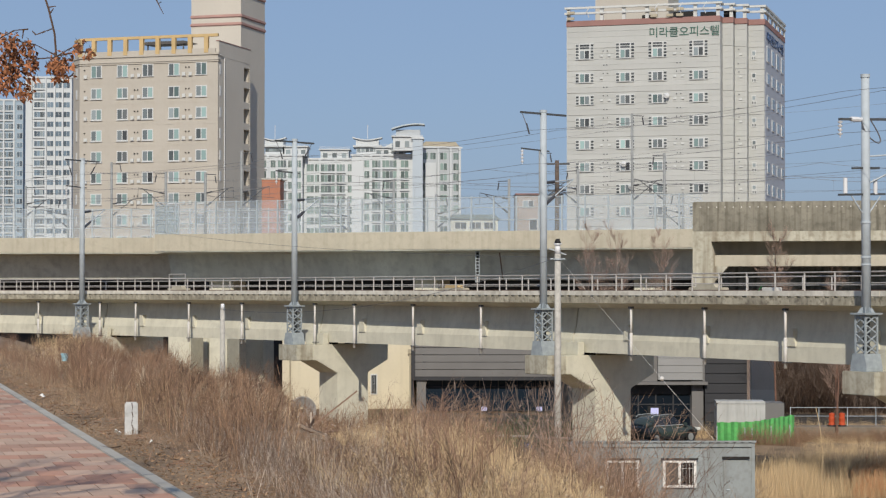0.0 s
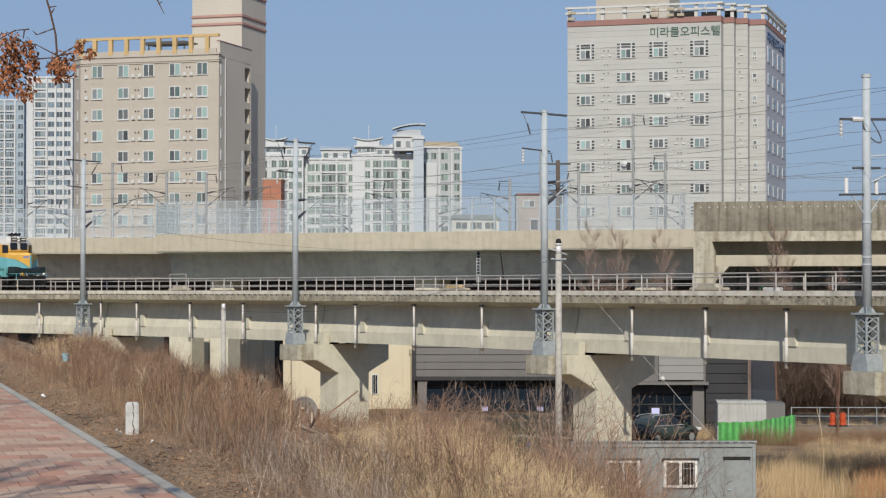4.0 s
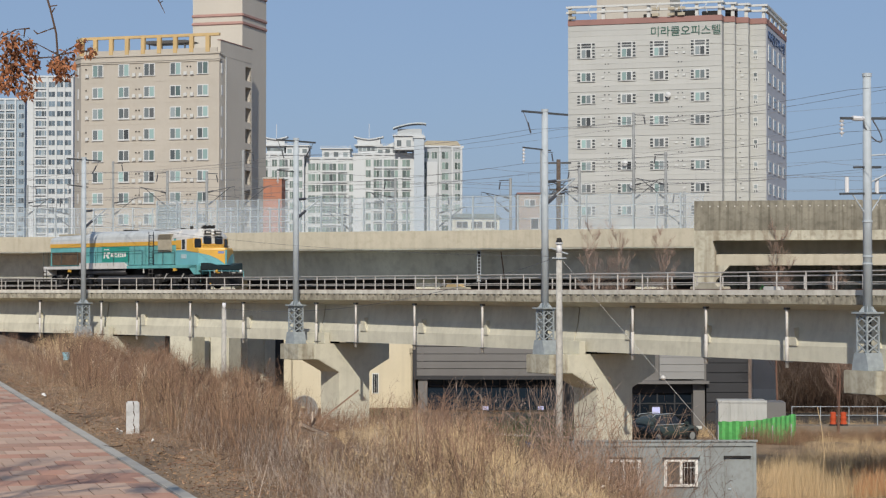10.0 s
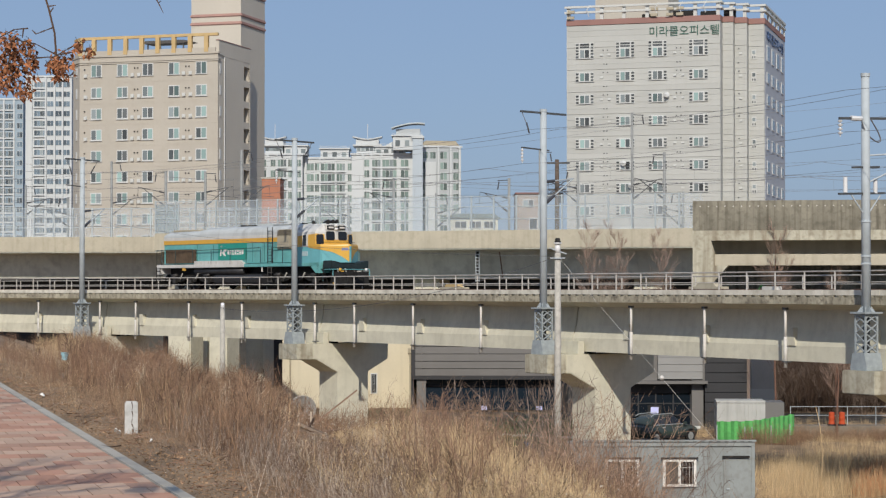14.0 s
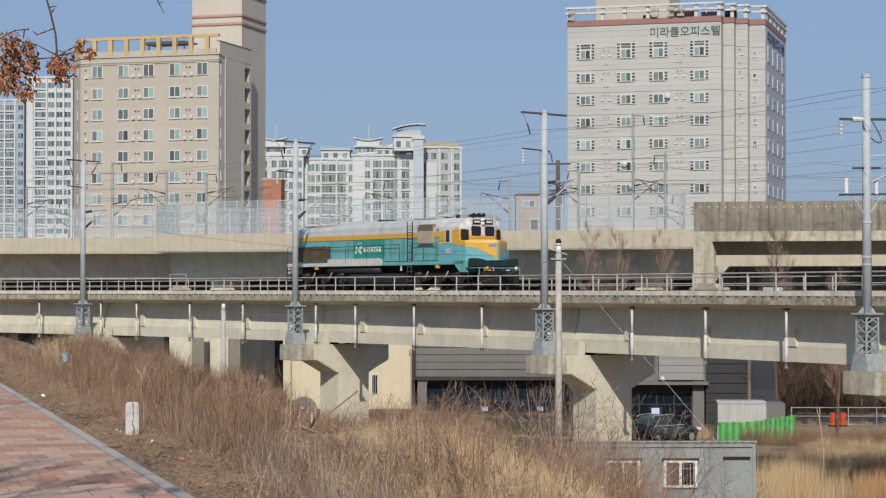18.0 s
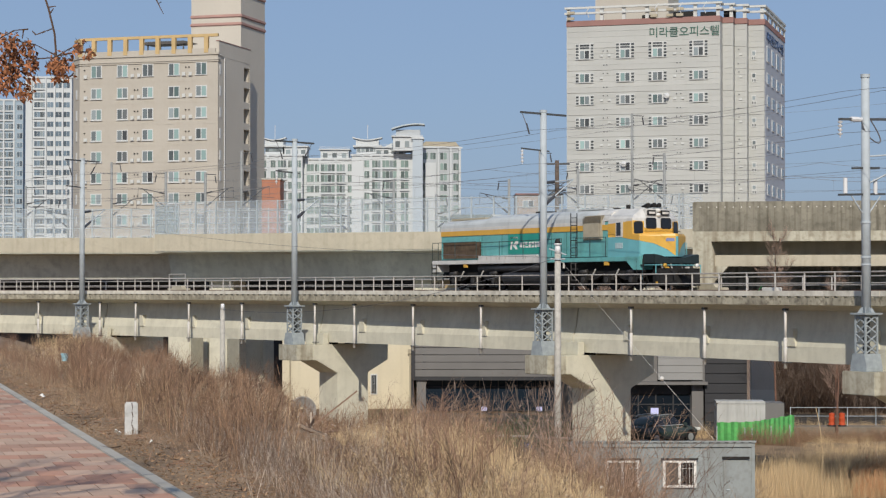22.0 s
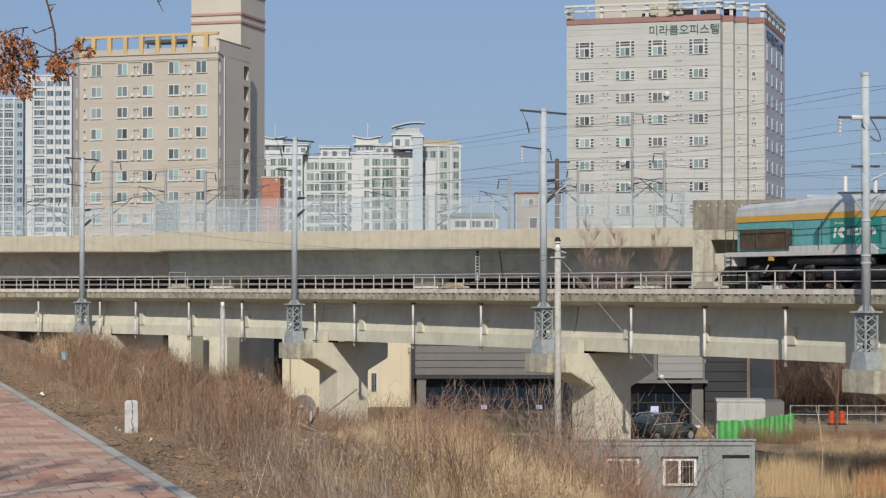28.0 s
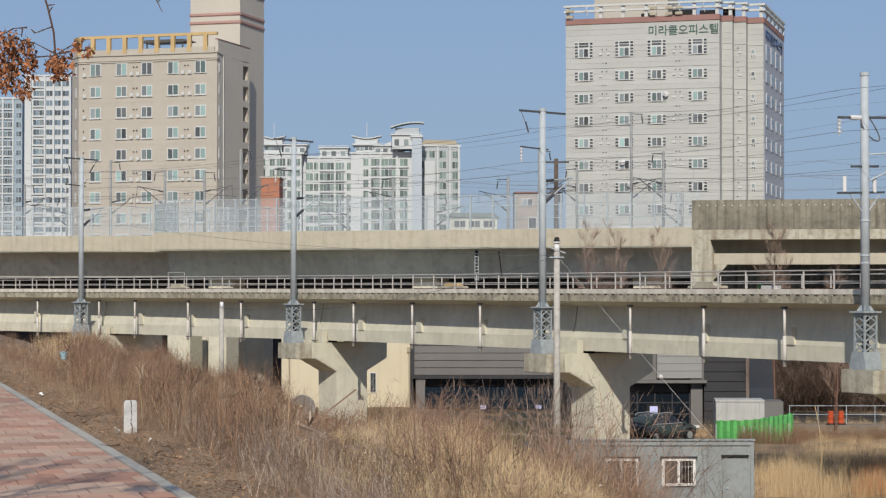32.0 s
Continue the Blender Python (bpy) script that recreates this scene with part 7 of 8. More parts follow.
def blades(starts, dirs, lengths, widths, bend, seg=2):
    """Thin bent blades that taper to a point; returns verts and triangles."""
    n = len(starts)
    side = np.cross(dirs, RNG.normal(size=(n, 3)))
    side /= np.linalg.norm(side, axis=1)[:, None] + 1e-9
    lean = RNG.normal(size=(n, 3)) * bend[:, None]
    rows = []
    for k in range(seg + 1):
        t = k / seg
        c = starts + dirs * (lengths * t)[:, None] + lean * (t * t * lengths)[:, None]
        if k == seg:
            rows.append(c)
        else:
            w = (widths * (1.1 - 0.7 * t))[:, None] / 2
            rows += [c - side * w, c + side * w]
    v = np.stack(rows, 1).reshape(-1, 3)
    base = np.arange(n)[:, None] * (2 * seg + 1)
    tri = []
    for k in range(seg - 1):
        tri += [base + np.array([[2 * k, 2 * k + 1, 2 * k + 3]]), base + np.array([[2 * k, 2 * k + 3, 2 * k + 2]])]
    tri.append(base + np.array([[2 * seg - 2, 2 * seg - 1, 2 * seg]]))
    return v, np.stack(tri, 1).reshape(-1, 3)


def unit(v):
    return v / (np.linalg.norm(v, axis=1)[:, None] + 1e-9)


def scatter(name, clumps, xy, scales, material, label, category):
    vs, qs, o = [], [], 0
    pick = RNG.integers(0, len(clumps), len(xy))
    turn = RNG.uniform(0, math.tau, len(xy))
    z = ground_at(xy[:, 0], xy[:, 1])
    for (x, y), zz, s, k, a in zip(xy, z, scales, pick, turn):
        v, q = clumps[k]
        c, sn = math.cos(a), math.sin(a)
        w = np.empty_like(v)
        w[:, 0] = (v[:, 0] * c - v[:, 1] * sn) * s + x
        w[:, 1] = (v[:, 0] * sn + v[:, 1] * c) * s + y
        w[:, 2] = v[:, 2] * s + zz - 0.03
        vs.append(w), qs.append(q + o)
        o += len(v)
    tagged(new(name, strips(name, np.concatenate(vs), np.concatenate(qs), material)), label, category, kind="stuff")


def bearing_px(xy):
    return 784 + F * xy[:, 0] / xy[:, 1]


# The tops of the growth fall from the far end of the levee towards the cabin.
TOPS_AT = (-200, 60, 130, 188, 235, 282, 330, 375, 446, 493, 545, 590, 660, 723, 768, 857, 880, 924, 969, 1060, 1110, 1200, 1340, 1700)
TOPS = (626, 620, 613, 622, 634, 640, 658, 668, 676, 696, 738, 750, 742, 726, 712, 716, 752, 788, 804, 846, 882, 908, 912, 915)


def bundle(parts):
    vs, qs, o = [], [], 0
    for v, q in parts:
        vs.append(v), qs.append(q + o)
        o += len(v)
    return np.concatenate(vs), np.concatenate(qs)


def tangle(n, h, width):
    """A low tangle of fine twigs at all slants, with curled dry leaf bits."""
    st = np.c_[RNG.normal(0, 0.16, n), RNG.normal(0, 0.16, n), np.abs(RNG.normal(0, 0.2, n)) * h]
    dr = unit(np.c_[RNG.normal(0, 0.7, n), RNG.normal(0, 0.7, n), RNG.uniform(0.3, 1.6, n)])
    a = blades(st, dr, h * RNG.uniform(0.25, 0.75, n), np.full(n, width), np.full(n, 0.2), 1)
    k = n // 2
    s2 = st[RNG.integers(0, n, k)] + RNG.normal(0, 0.12, (k, 3)) * [1, 1, 0.8] + [0, 0, h * 0.3]
    s2[:, 2] = np.clip(s2[:, 2], 0.02, h)
    b = blades(s2, unit(RNG.normal(0, 1, (k, 3))), RNG.uniform(0.03, 0.075, k), np.full(k, 0.014), np.full(k, 0.2), 1)
    return bundle([a, b])


def stand(stems, twig, width, spread_r, slant=0.13, open_a=0.32):
    """Upright dead stems with tight side twigs."""
    st = np.c_[RNG.normal(0, spread_r, stems), RNG.normal(0, spread_r, stems), np.zeros(stems)]
    dr = unit(np.c_[RNG.normal(0, slant, stems), RNG.normal(0, slant, stems), np.ones(stems)])
    ln = RNG.uniform(0.5, 1.1, stems)
    parts = [blades(st, dr, ln, width * RNG.uniform(0.6, 1.4, stems), np.full(stems, 0.07), 2)]
    if twig:
        k = stems * twig
        i = np.repeat(np.arange(stems), twig)
        t = RNG.uniform(0.25, 1.0, k)
        s2 = st[i] + dr[i] * (ln[i] * t)[:, None]
        d2 = unit(dr[i] + RNG.normal(0, open_a, (k, 3)) * [1, 1, 0.5])
        parts.append(blades(s2, d2, ln[i] * RNG.uniform(0.1, 0.34, k), np.full(k, width * 0.75), np.full(k, 0.1), 1))
    return bundle(parts)


def shrub(stems, twig, sub, width, spread_r):
    """Bare brush: arching stems, side twigs and finer twigs on those."""
    st = np.c_[RNG.normal(0, spread_r, stems), RNG.normal(0, spread_r, stems), np.zeros(stems)]
    dr = unit(np.c_[RNG.normal(0, 0.25, stems), RNG.normal(0, 0.25, stems), np.ones(stems)])
    ln = RNG.uniform(0.55, 1.0, stems)
    parts = [blades(st, dr, ln, np.full(stems, width), np.full(stems, 0.1), 3)]
    i = np.repeat(np.arange(stems), twig)
    k = len(i)
    t = RNG.uniform(0.25, 0.98, k)
    s2 = st[i] + dr[i] * (ln[i] * t)[:, None]
    d2 = unit(dr[i] + RNG.normal(0, 0.5, (k, 3)) * [1, 1, 0.6])
    l2 = ln[i] * (1.1 - t) * RNG.uniform(0.3, 0.75, k) + 0.06
    parts.append(blades(s2, d2, l2, np.full(k, width * 0.7), np.full(k, 0.12), 2))
    j = np.repeat(np.arange(k), sub)
    m = len(j)
    t3 = RNG.uniform(0.2, 1, m)
    s3 = s2[j] + d2[j] * (l2[j] * t3)[:, None]
    parts.append(blades(s3, unit(d2[j] + RNG.normal(0, 0.55, (m, 3))), l2[j] * RNG.uniform(0.2, 0.5, m), np.full(m, width * 0.5), np.full(m, 0.1), 1))
    return bundle(parts)


def growth(name, n, s0, s1, d0, d1, clumps, lo, hi, material, label, category, over=0.0, power=1.6, keep=None):
    """Clumps by chance over a stretch of the levee, none taller than the line of tops there."""
    s, d = s0 + (s1 - s0) * RNG.random(n) ** power, RNG.uniform(d0, d1, n)
    xy = np.c_[KX + DX * s + NX * d, KY + DY * s + NY * d]
    px = bearing_px(xy)
    ragged = 10 * np.sin(px * 0.045 + 1) + 6 * np.sin(px * 0.13 + s * 0.4)
    room = EYE + (HORIZON - np.interp(px, TOPS_AT, TOPS) + over + ragged - RNG.exponential(14, n) + 8) / F * xy[:, 1] - ground_at(xy[:, 0], xy[:, 1])
    # low growth before the heap of boards and before the bucket
    low = np.interp(px, (500, 522, 585, 615), (0, 34, 34, 0)) * (xy[:, 1] < 44) + np.interp(px, (96, 106, 124, 134), (0, 42, 42, 0)) * (xy[:, 1] < 40)
    patch = (np.sin(d * 4.1 + s * 0.45) + np.sin(d * 9.3 - s * 0.6 + 1) + np.sin(d * 2.2 + s * 1.1 + 2)) / 3
    h = np.minimum(RNG.uniform(lo, hi, n) * (1 + 0.3 * patch), room - low / F * xy[:, 1])
    ok = (h > max(0.10, lo * 0.45)) & (px > -120) & (px < 1660)
    ok &= RNG.random(n) > np.clip(-0.9 * patch, 0, 0.6)
    if keep is not None:
        ok &= keep(s, d, px)
    scatter(name, clumps, xy[ok], h[ok], material, label, category)


def make_weeds():
    fine = [stand(14, 6, 0.0072, 0.16) for _ in range(12)]
    straw = [stand(30, 0, 0.006, 0.24, 0.21) for _ in range(12)]
    thatch = [tangle(46, 1.0, 0.009) for _ in range(12)]
    canes = [shrub(2, 7, 2, 0.009, 0.05) for _ in range(12)]
    wisps = [shrub(4, 10, 4, 0.0042, 0.09) for _ in range(10)]
    knots = [tangle(40, 1.0, 0.012) for _ in range(10)]
    brush = [shrub(4, 9, 3, 0.0075, 0.09) for _ in range(10)]
    bare = lambda s, d, px: RNG.random(len(s)) < np.clip((d - 0.7) / 0.8, 0.04, 1)
    golden = lambda px: np.clip((px - 500) / 150, 0, 1) * np.clip((1120 - px) / 60, 0.2, 1)
    growth("low_tangle", 3600, -4, 60, 0.5, 11, knots, 0.12, 0.42, WEED_GREY, "grey-brown tangle of dead weeds on the levee", "weeds", keep=lambda s, d, px: bare(s, d, px) & (RNG.random(len(s)) < 1 - 0.9 * golden(px)))
    growth("brown_weeds", 4900, -4, 60, 1.0, 11, fine, 0.35, 1.25, WEED, "reddish-brown dead weeds on the levee slope", "weeds", keep=lambda s, d, px: bare(s, d, px) & (RNG.random(len(s)) < 1 - 0.94 * golden(px)))
    growth("thatch", 10500, -4, 45, 1.2, 14, thatch, 0.18, 0.5, DRY, "matted straw-coloured dead grass on the slope", "grass", keep=lambda s, d, px: bare(s, d, px) & (RNG.random(len(s)) < 0.16 + 0.84 * golden(px)))
    # Dark twigs as an under-layer, doubling as shade in the gaps.
    growth("dark_tangle", 4300, -4, 55, 1.0, 12, knots, 0.2, 0.6, TWIG, "dark dead twigs low in the weeds, also darkening their gaps", "weeds", keep=lambda s, d, px: bare(s, d, px) & (RNG.random(len(s)) < 1 - 0.92 * golden(px)))
    growth("bare_canes", 340, -3, 46, 1.3, 13, canes, 0.7, 1.9, TWIG, "bare brown canes standing among the dead grass", "weeds", over=34, power=1.2, keep=lambda s, d, px: bare(s, d, px) & (px > 330) & (px < 1100) & (RNG.random(len(s)) < np.interp(px, (850, 880, 960, 990), (1, 0.15, 0.15, 1))))
    growth("straw_grass", 6200, 6, 42, 1.2, 13, straw, 0.3, 0.85, DRY, "straw-coloured dead grass on the levee slope", "grass", keep=lambda s, d, px: bare(s, d, px) & (RNG.random(len(s)) < 0.05 + 0.95 * golden(px)))
    growth("straw_bank", 5200, -4, 26, 2.4, 9, straw, 0.28, 0.6, DRY, "thick straw-coloured dead grass down the bank", "grass", power=1.0, keep=lambda s, d, px: (px > 600) & (px < 1060) & (RNG.random(len(s)) < np.interp(px, (600, 720), (0.25, 1))))
    growth("slope_brush", 2700, 15, 105, 4, 24, fine, 0.8, 2.4, WEED, "tall brown brush below the levee", "weeds", power=1.0, over=4, keep=lambda s, d, px: (px < 1010) & (RNG.random(len(s)) < 1 - 0.8 * golden(px)))
    # Dark stems, partly in place of the upright shadows between weeds.
    growth("dark_stalks", 900, -3, 60, 1.2, 14, brush, 0.5, 1.5, TWIG_DARK, "thin dark dead stalks, also standing for shadow between the weeds", "weeds", over=14, power=1.4, keep=lambda s, d, px: bare(s, d, px) & (RNG.random(len(s)) < 1 - 0.65 * golden(px)))
    growth("red_stalks", 700, -3, 60, 1.2, 14, brush, 0.6, 1.6, TWIG_RED, "thin reddish dead stalks among the weeds", "weeds", over=26, power=1.2, keep=lambda s, d, px: bare(s, d, px) & (RNG.random(len(s)) < np.interp(px, (850, 880, 960, 990), (1, 0.3, 0.3, 1))))
    stout = [shrub(3, 8, 3, 0.012, 0.08) for _ in range(8)]
    growth("pale_stalks", 900, -2, 50, 1.3, 12, stout, 0.4, 1.2, STALK_PALE, "pale dead stalks among the weeds", "weeds", over=8, power=1.3, keep=lambda s, d, px: bare(s, d, px) & (px < 600))
    growth("stout_stalks", 760, -2, 50, 1.3, 12, stout, 0.4, 1.5, TWIG_DARK, "stout dark dead stalks among the weeds", "weeds", over=16, power=1.3, keep=lambda s, d, px: bare(s, d, px) & (RNG.random(len(s)) < 1 - 0.75 * golden(px)))
    growth("rust_stalks", 420, -3, 30, 1.6, 10, brush, 0.5, 1.3, BRUSH_RED, "thin rust-brown stalks standing in the straw", "weeds", over=4, power=1.0, keep=lambda s, d, px: (px > 540) & (px < 1060))
    growth("strip_grass", 1500, 4, 44, 0.4, 2.6, straw, 0.1, 0.34, STRIP_TAN, "short tan grass on the strip beside the kerb", "grass", power=1.0, keep=lambda s, d, px: RNG.random(len(s)) < np.clip((d - 0.35) / 1.2, 0.05, 1) * np.interp(s, (4, 12), (0.3, 1)))
    growth("wispy_stalks", 900, 6, 80, 2.0, 20, wisps, 1.0, 2.6, WEED, "wispy dead stalks standing clear of the weeds", "weeds", over=42, power=1.0, keep=lambda s, d, px: (px > 150) & (px < 660) & (RNG.random(len(s)) < 0.7))
    growth("pale_reeds", 700, 26, 60, 1.2, 7, straw, 0.8, 2.2, DRY, "pale dry reeds at the far end of the levee", "grass", over=30, power=1.0, keep=lambda s, d, px: (px > 62) & (px < 150) & (RNG.random(len(s)) < 0.55))
    growth("bay_stalks", 750, 6, 75, 2.0, 16, wisps, 0.9, 2.8, WEED, "bare brown brush before the shaded bay", "weeds", over=56, power=1.0, keep=lambda s, d, px: (px > 650) & (px < 1010) & (RNG.random(len(s)) < np.interp(px, (650, 860, 885, 960, 1010), (1, 1, 0.15, 0.2, 0.7))))
    # knotty pale canes standing before the bay
    n = 80
    px, dep = np.where(RNG.random(n) < 0.3, RNG.normal(966, 8, n), RNG.uniform(735, 1010, n)), RNG.uniform(40, 60, n)
    xy = np.c_[(px - 784) / F * dep, dep]
    room = EYE + (HORIZON - 664 - RNG.exponential(22, n)) / F * dep - ground_at(xy[:, 0], xy[:, 1])
    knotty = [shrub(2, 6, 3, 0.005, 0.06) for _ in range(10)]
    pick = RNG.random(n) < 0.5
    ok = (room > 0.4) & (px < 1004) & (RNG.random(n) < np.interp(px, (865, 885, 940, 955), (1, 0.3, 0.3, 1)))
    scatter("knotty_canes", knotty, xy[ok & pick], room[ok & pick], STALK_MAUVE, "knotty pale mauve-brown canes before the shaded bay", "weeds")
    scatter("red_canes", knotty, xy[ok & ~pick], room[ok & ~pick], TWIG_GREY, "bare grey-brown canes before the shaded bay", "weeds")
    # brush before the cabin
    xy = np.c_[RNG.uniform(1, 5.5, 1200), RNG.uniform(27, 44, 1200)]
    px = bearing_px(xy)
    ok = (px > 950) & (px < 1190) & (RNG.random(len(px)) < np.interp(px, (950, 985, 1015, 1110, 1190), (0.05, 0.22, 0.6, 0.45, 0.1)))
    scatter("cabin_brush", wisps, xy[ok], RNG.uniform(0.7, 2.5, ok.sum()), BRUSH_RED, "bare reddish-brown brush before the cabin", "weeds")
    cane_xy = np.c_[RNG.uniform(1.5, 5.5, 46), RNG.uniform(30, 42, 46)]
    px = bearing_px(cane_xy)
    ok = (px > 1000) & (px < 1250)
    scatter("cabin_canes", wisps, cane_xy[ok], RNG.uniform(1.6, 3.4, ok.sum()), TWIG, "bare brown canes before the cabin", "weeds")
    # open field
    xy = np.c_[RNG.uniform(2, 42, 6800), RNG.uniform(62, 132, 6800)]
    px = bearing_px(xy)
    xy = xy[(px > 1000) & (px < 1640) & ~((px < 1345) & (xy[:, 1] < 71) & (xy[:, 1] > 66.5))]
    xy = xy[~((xy[:, 1] > 104) & (xy[:, 1] < 117) & (bearing_px(xy) < 1412))]
    patch = np.sin(xy[:, 0] * 0.55 + 1) * np.sin(xy[:, 1] * 0.31) + 0.35 * np.sin(xy[:, 0] * 2.1) > -1.15
    scatter("field_grass", straw, xy[patch], RNG.uniform(0.3, 0.85, patch.sum()), DRY, "straw-coloured dry grass of the open field", "grass")
    scatter("field_weeds", fine, xy[~patch], RNG.uniform(0.3, 0.9, (~patch).sum()), WEED, "brown dry weeds of the open field", "weeds")
    for name, n, x0, x1, y0, y1, lo, hi, clumps, material, label, cat in (
            ("tall_grass", 620, 1345, 1640, 84, 97, 0.5, 1.7, straw, DRY, "tall pale tufts of dry grass in the field", "grass"),
            ("grey_green_reeds", 70, 1508, 1556, 88, 93, 0.6, 1.5, straw, REED_GREEN, "grey-green reeds in the field", "reeds"),
            ("rusty_weeds", 230, 1510, 1600, 84, 92, 0.6, 1.3, fine, RUSTY, "rust-coloured dead weeds in the field", "weeds"),
            ("fence_weeds", 120, 1310, 1420, 113.0, 114.4, 0.4, 1.3, fine, WEED, "brown weeds along the green fence", "weeds"),
            ("lane_weeds", 420, 1396, 1620, 115.6, 117.4, 0.35, 0.95, fine, WEED, "brown weeds along the edge of the lane", "weeds"),
            ("bay_greens", 170, 872, 1012, 109, 122, 0.8, 2.2, straw, GREENS, "green grass blades in the shade of the viaduct", "grass"),
            ("wall_greens", 90, 655, 730, 118, 142, 0.4, 1.1, straw, GREENS, "green grass along the foot of the cream hall", "grass"),
            ("pier_weeds", 160, 560, 900, 96, 116, 0.6, 1.6, fine, WEED, "brown weeds at the foot of the piers", "weeds")):
        dep = RNG.uniform(y0, y1, n)
        xy = np.c_[(RNG.uniform(x0, x1, n) - 784) / F * dep, dep]
        scatter(name, clumps, xy, RNG.uniform(lo, hi, n), material, label, cat)
    # brush on the bank beyond the lane
    xy = np.c_[RNG.uniform(18, 46, 2000), RNG.uniform(142, 164, 2000)]
    px = bearing_px(xy)
    ok = (px > 1340) & (px < 1680)
    thicket = [shrub(5, 8, 3, 0.006, 0.10) for _ in range(8)]
    pale = RNG.random(len(px)) < 0.5
    scatter("bank_brush", thicket, xy[ok & ~pale], RNG.uniform(2.2, 5.6, (ok & ~pale).sum()), TWIG_DARK, "dark bare brush on the bank beyond the lane", "weeds")
    scatter("bank_stalks", thicket, xy[ok & pale], RNG.uniform(2.2, 5.2, (ok & pale).sum()), TWIG_GREY, "grey-brown bare brush on the bank beyond the lane", "weeds")
    # low dead growth between litter and weeds
    growth("low_weeds", 1700, -3, 40, 0.35, 2.6, knots, 0.08, 0.24, WEED_GREY, "low grey dead growth by the kerb", "weeds", keep=lambda s, d, px: RNG.random(len(s)) < np.clip((d - 0.3) / 1.6, 0.05, 1))
    n = 900
    s, d = -3 + 34 * RNG.random(n) ** 1.5, 0.1 + np.abs(RNG.normal(0, 1.2, n))
    p = np.c_[KX + DX * s + NX * d, KY + DY * s + NY * d, np.zeros(n)]
    p[:, 2] = ground_at(p[:, 0], p[:, 1]) + 0.015
    v, q = blades(p, unit(RNG.normal(0, 1, (n, 3)) * [1, 1, 0.1]), RNG.uniform(0.05, 0.22, n), RNG.uniform(0.006, 0.016, n), np.full(n, 0.15), 2)
    tagged(new("broken_twigs", strips("broken_twigs", v, q, TWIG_RED)), "broken dead twigs lying by the kerb", "twigs", kind="stuff")
    # knee-high brown growth close to the kerb and along the far stretch of path
    short = [stand(9, 4, 0.006, 0.12, 0.3, 0.5) for _ in range(10)]
    growth("kerb_weeds", 2400, -4, 16, 0.5, 2.4, short, 0.08, 0.34, WEED, "short brown dead weeds near the kerb", "weeds", power=1.0, keep=lambda s, d, px: RNG.random(len(s)) < np.clip((d - 0.45) / 1.1, 0.06, 1))
    growth("grey_stalks", 1400, -4, 9, 0.45, 3.2, short, 0.16, 0.46, STALK_GREY, "short grey dead stalks before the taller weeds", "weeds", power=1.0, keep=lambda s, d, px: RNG.random(len(s)) < np.clip((d - np.interp(s, (-4, 1, 8), (0.4, 0.5, 1.0))) / 0.5, 0.03, 1) * np.interp(px, (640, 760), (1, 0.25)))
    growth("brown_stalks", 700, -4, 9, 0.45, 2.4, short, 0.18, 0.5, TWIG, "short dark brown dead stalks before the taller weeds", "weeds", power=1.0, keep=lambda s, d, px: RNG.random(len(s)) < np.clip((d - np.interp(s, (-4, 1, 8), (0.4, 0.5, 1.0))) / 0.5, 0.03, 1))
    growth("kerb_twigs", 700, -4, 16, 0.5, 2.6, knots, 0.08, 0.22, TWIG, "dark dead twigs near the kerb", "weeds", power=1.0, keep=lambda s, d, px: RNG.random(len(s)) < np.clip((d - 0.45) / 1.1, 0.1, 1))
    growth("far_weeds", 1700, 14, 62, 0.7, 5, fine, 0.5, 1.3, TWIG_RED, "dark red-brown dead weeds along the far path", "weeds", power=1.0, keep=lambda s, d, px: (px < 300) & (RNG.random(len(s)) < np.clip((d - 0.5) / 0.8, 0.1, 1)))
    # curled leaves and pale chips on the bare strip
    for name, n, lo, hi, w, material, label in (("curled_leaves", 3000, 0.012, 0.035, 0.5, LITTER, "curled brown leaves on the bare strip"), ("pale_chips", 120, 0.012, 0.035, 0.7, FLUFF, "pale chips of paper and husk on the bare strip"), ("dark_sticks", 200, 0.05, 0.2, 0.07, TWIG_DARK, "dark broken sticks on the bare strip")):
        s, d = -3 + 32 * RNG.random(n) ** 1.3, 0.08 + np.abs(RNG.normal(0, 1.1, n))
        p = np.c_[KX + DX * s + NX * d, KY + DY * s + NY * d, np.zeros(n)]
        p[:, 2] = ground_at(p[:, 0], p[:, 1]) + 0.012
        ln = RNG.uniform(lo, hi, n)
        v, q = blades(p, unit(RNG.normal(0, 1, (n, 3)) * [1, 1, 0.35]), ln, ln * w, np.full(n, 0.35), 2)
        tagged(new(name, strips(name, v, q, material)), label, "leaf litter", kind="stuff")
    # short dry grass in patches between kerb and weeds
    n = 1300
    s, d = 5 + 17 * RNG.random(n), 0.15 + RNG.gamma(2.0, 0.45, n)
    ok = (np.sin(s * 0.9 + 2) + np.sin(s * 0.37 + d * 1.4) + RNG.normal(0, 0.5, n) > 0.25) & (d < 2.0)
    xy = np.c_[KX + DX * s + NX * d, KY + DY * s + NY * d][ok]
    scatter("kerb_grass", straw, xy, RNG.uniform(0.06, 0.18, len(xy)), WEED_GREY, "short dry grass in patches beside the kerb", "grass")
    # pale seed heads
    n = 1500
    s, d = -3 + 26 * RNG.random(n) ** 1.3, RNG.uniform(1.2, 6, n)
    p = np.c_[KX + DX * s + NX * d, KY + DY * s + NY * d, np.zeros(n)]
    p[:, 2] = ground_at(p[:, 0], p[:, 1]) + RNG.uniform(0.06, 0.3, n)
    v, q = blades(p, unit(RNG.normal(0, 1, (n, 3))), RNG.uniform(0.012, 0.028, n), RNG.uniform(0.008, 0.018, n), np.full(n, 0.2), 1)
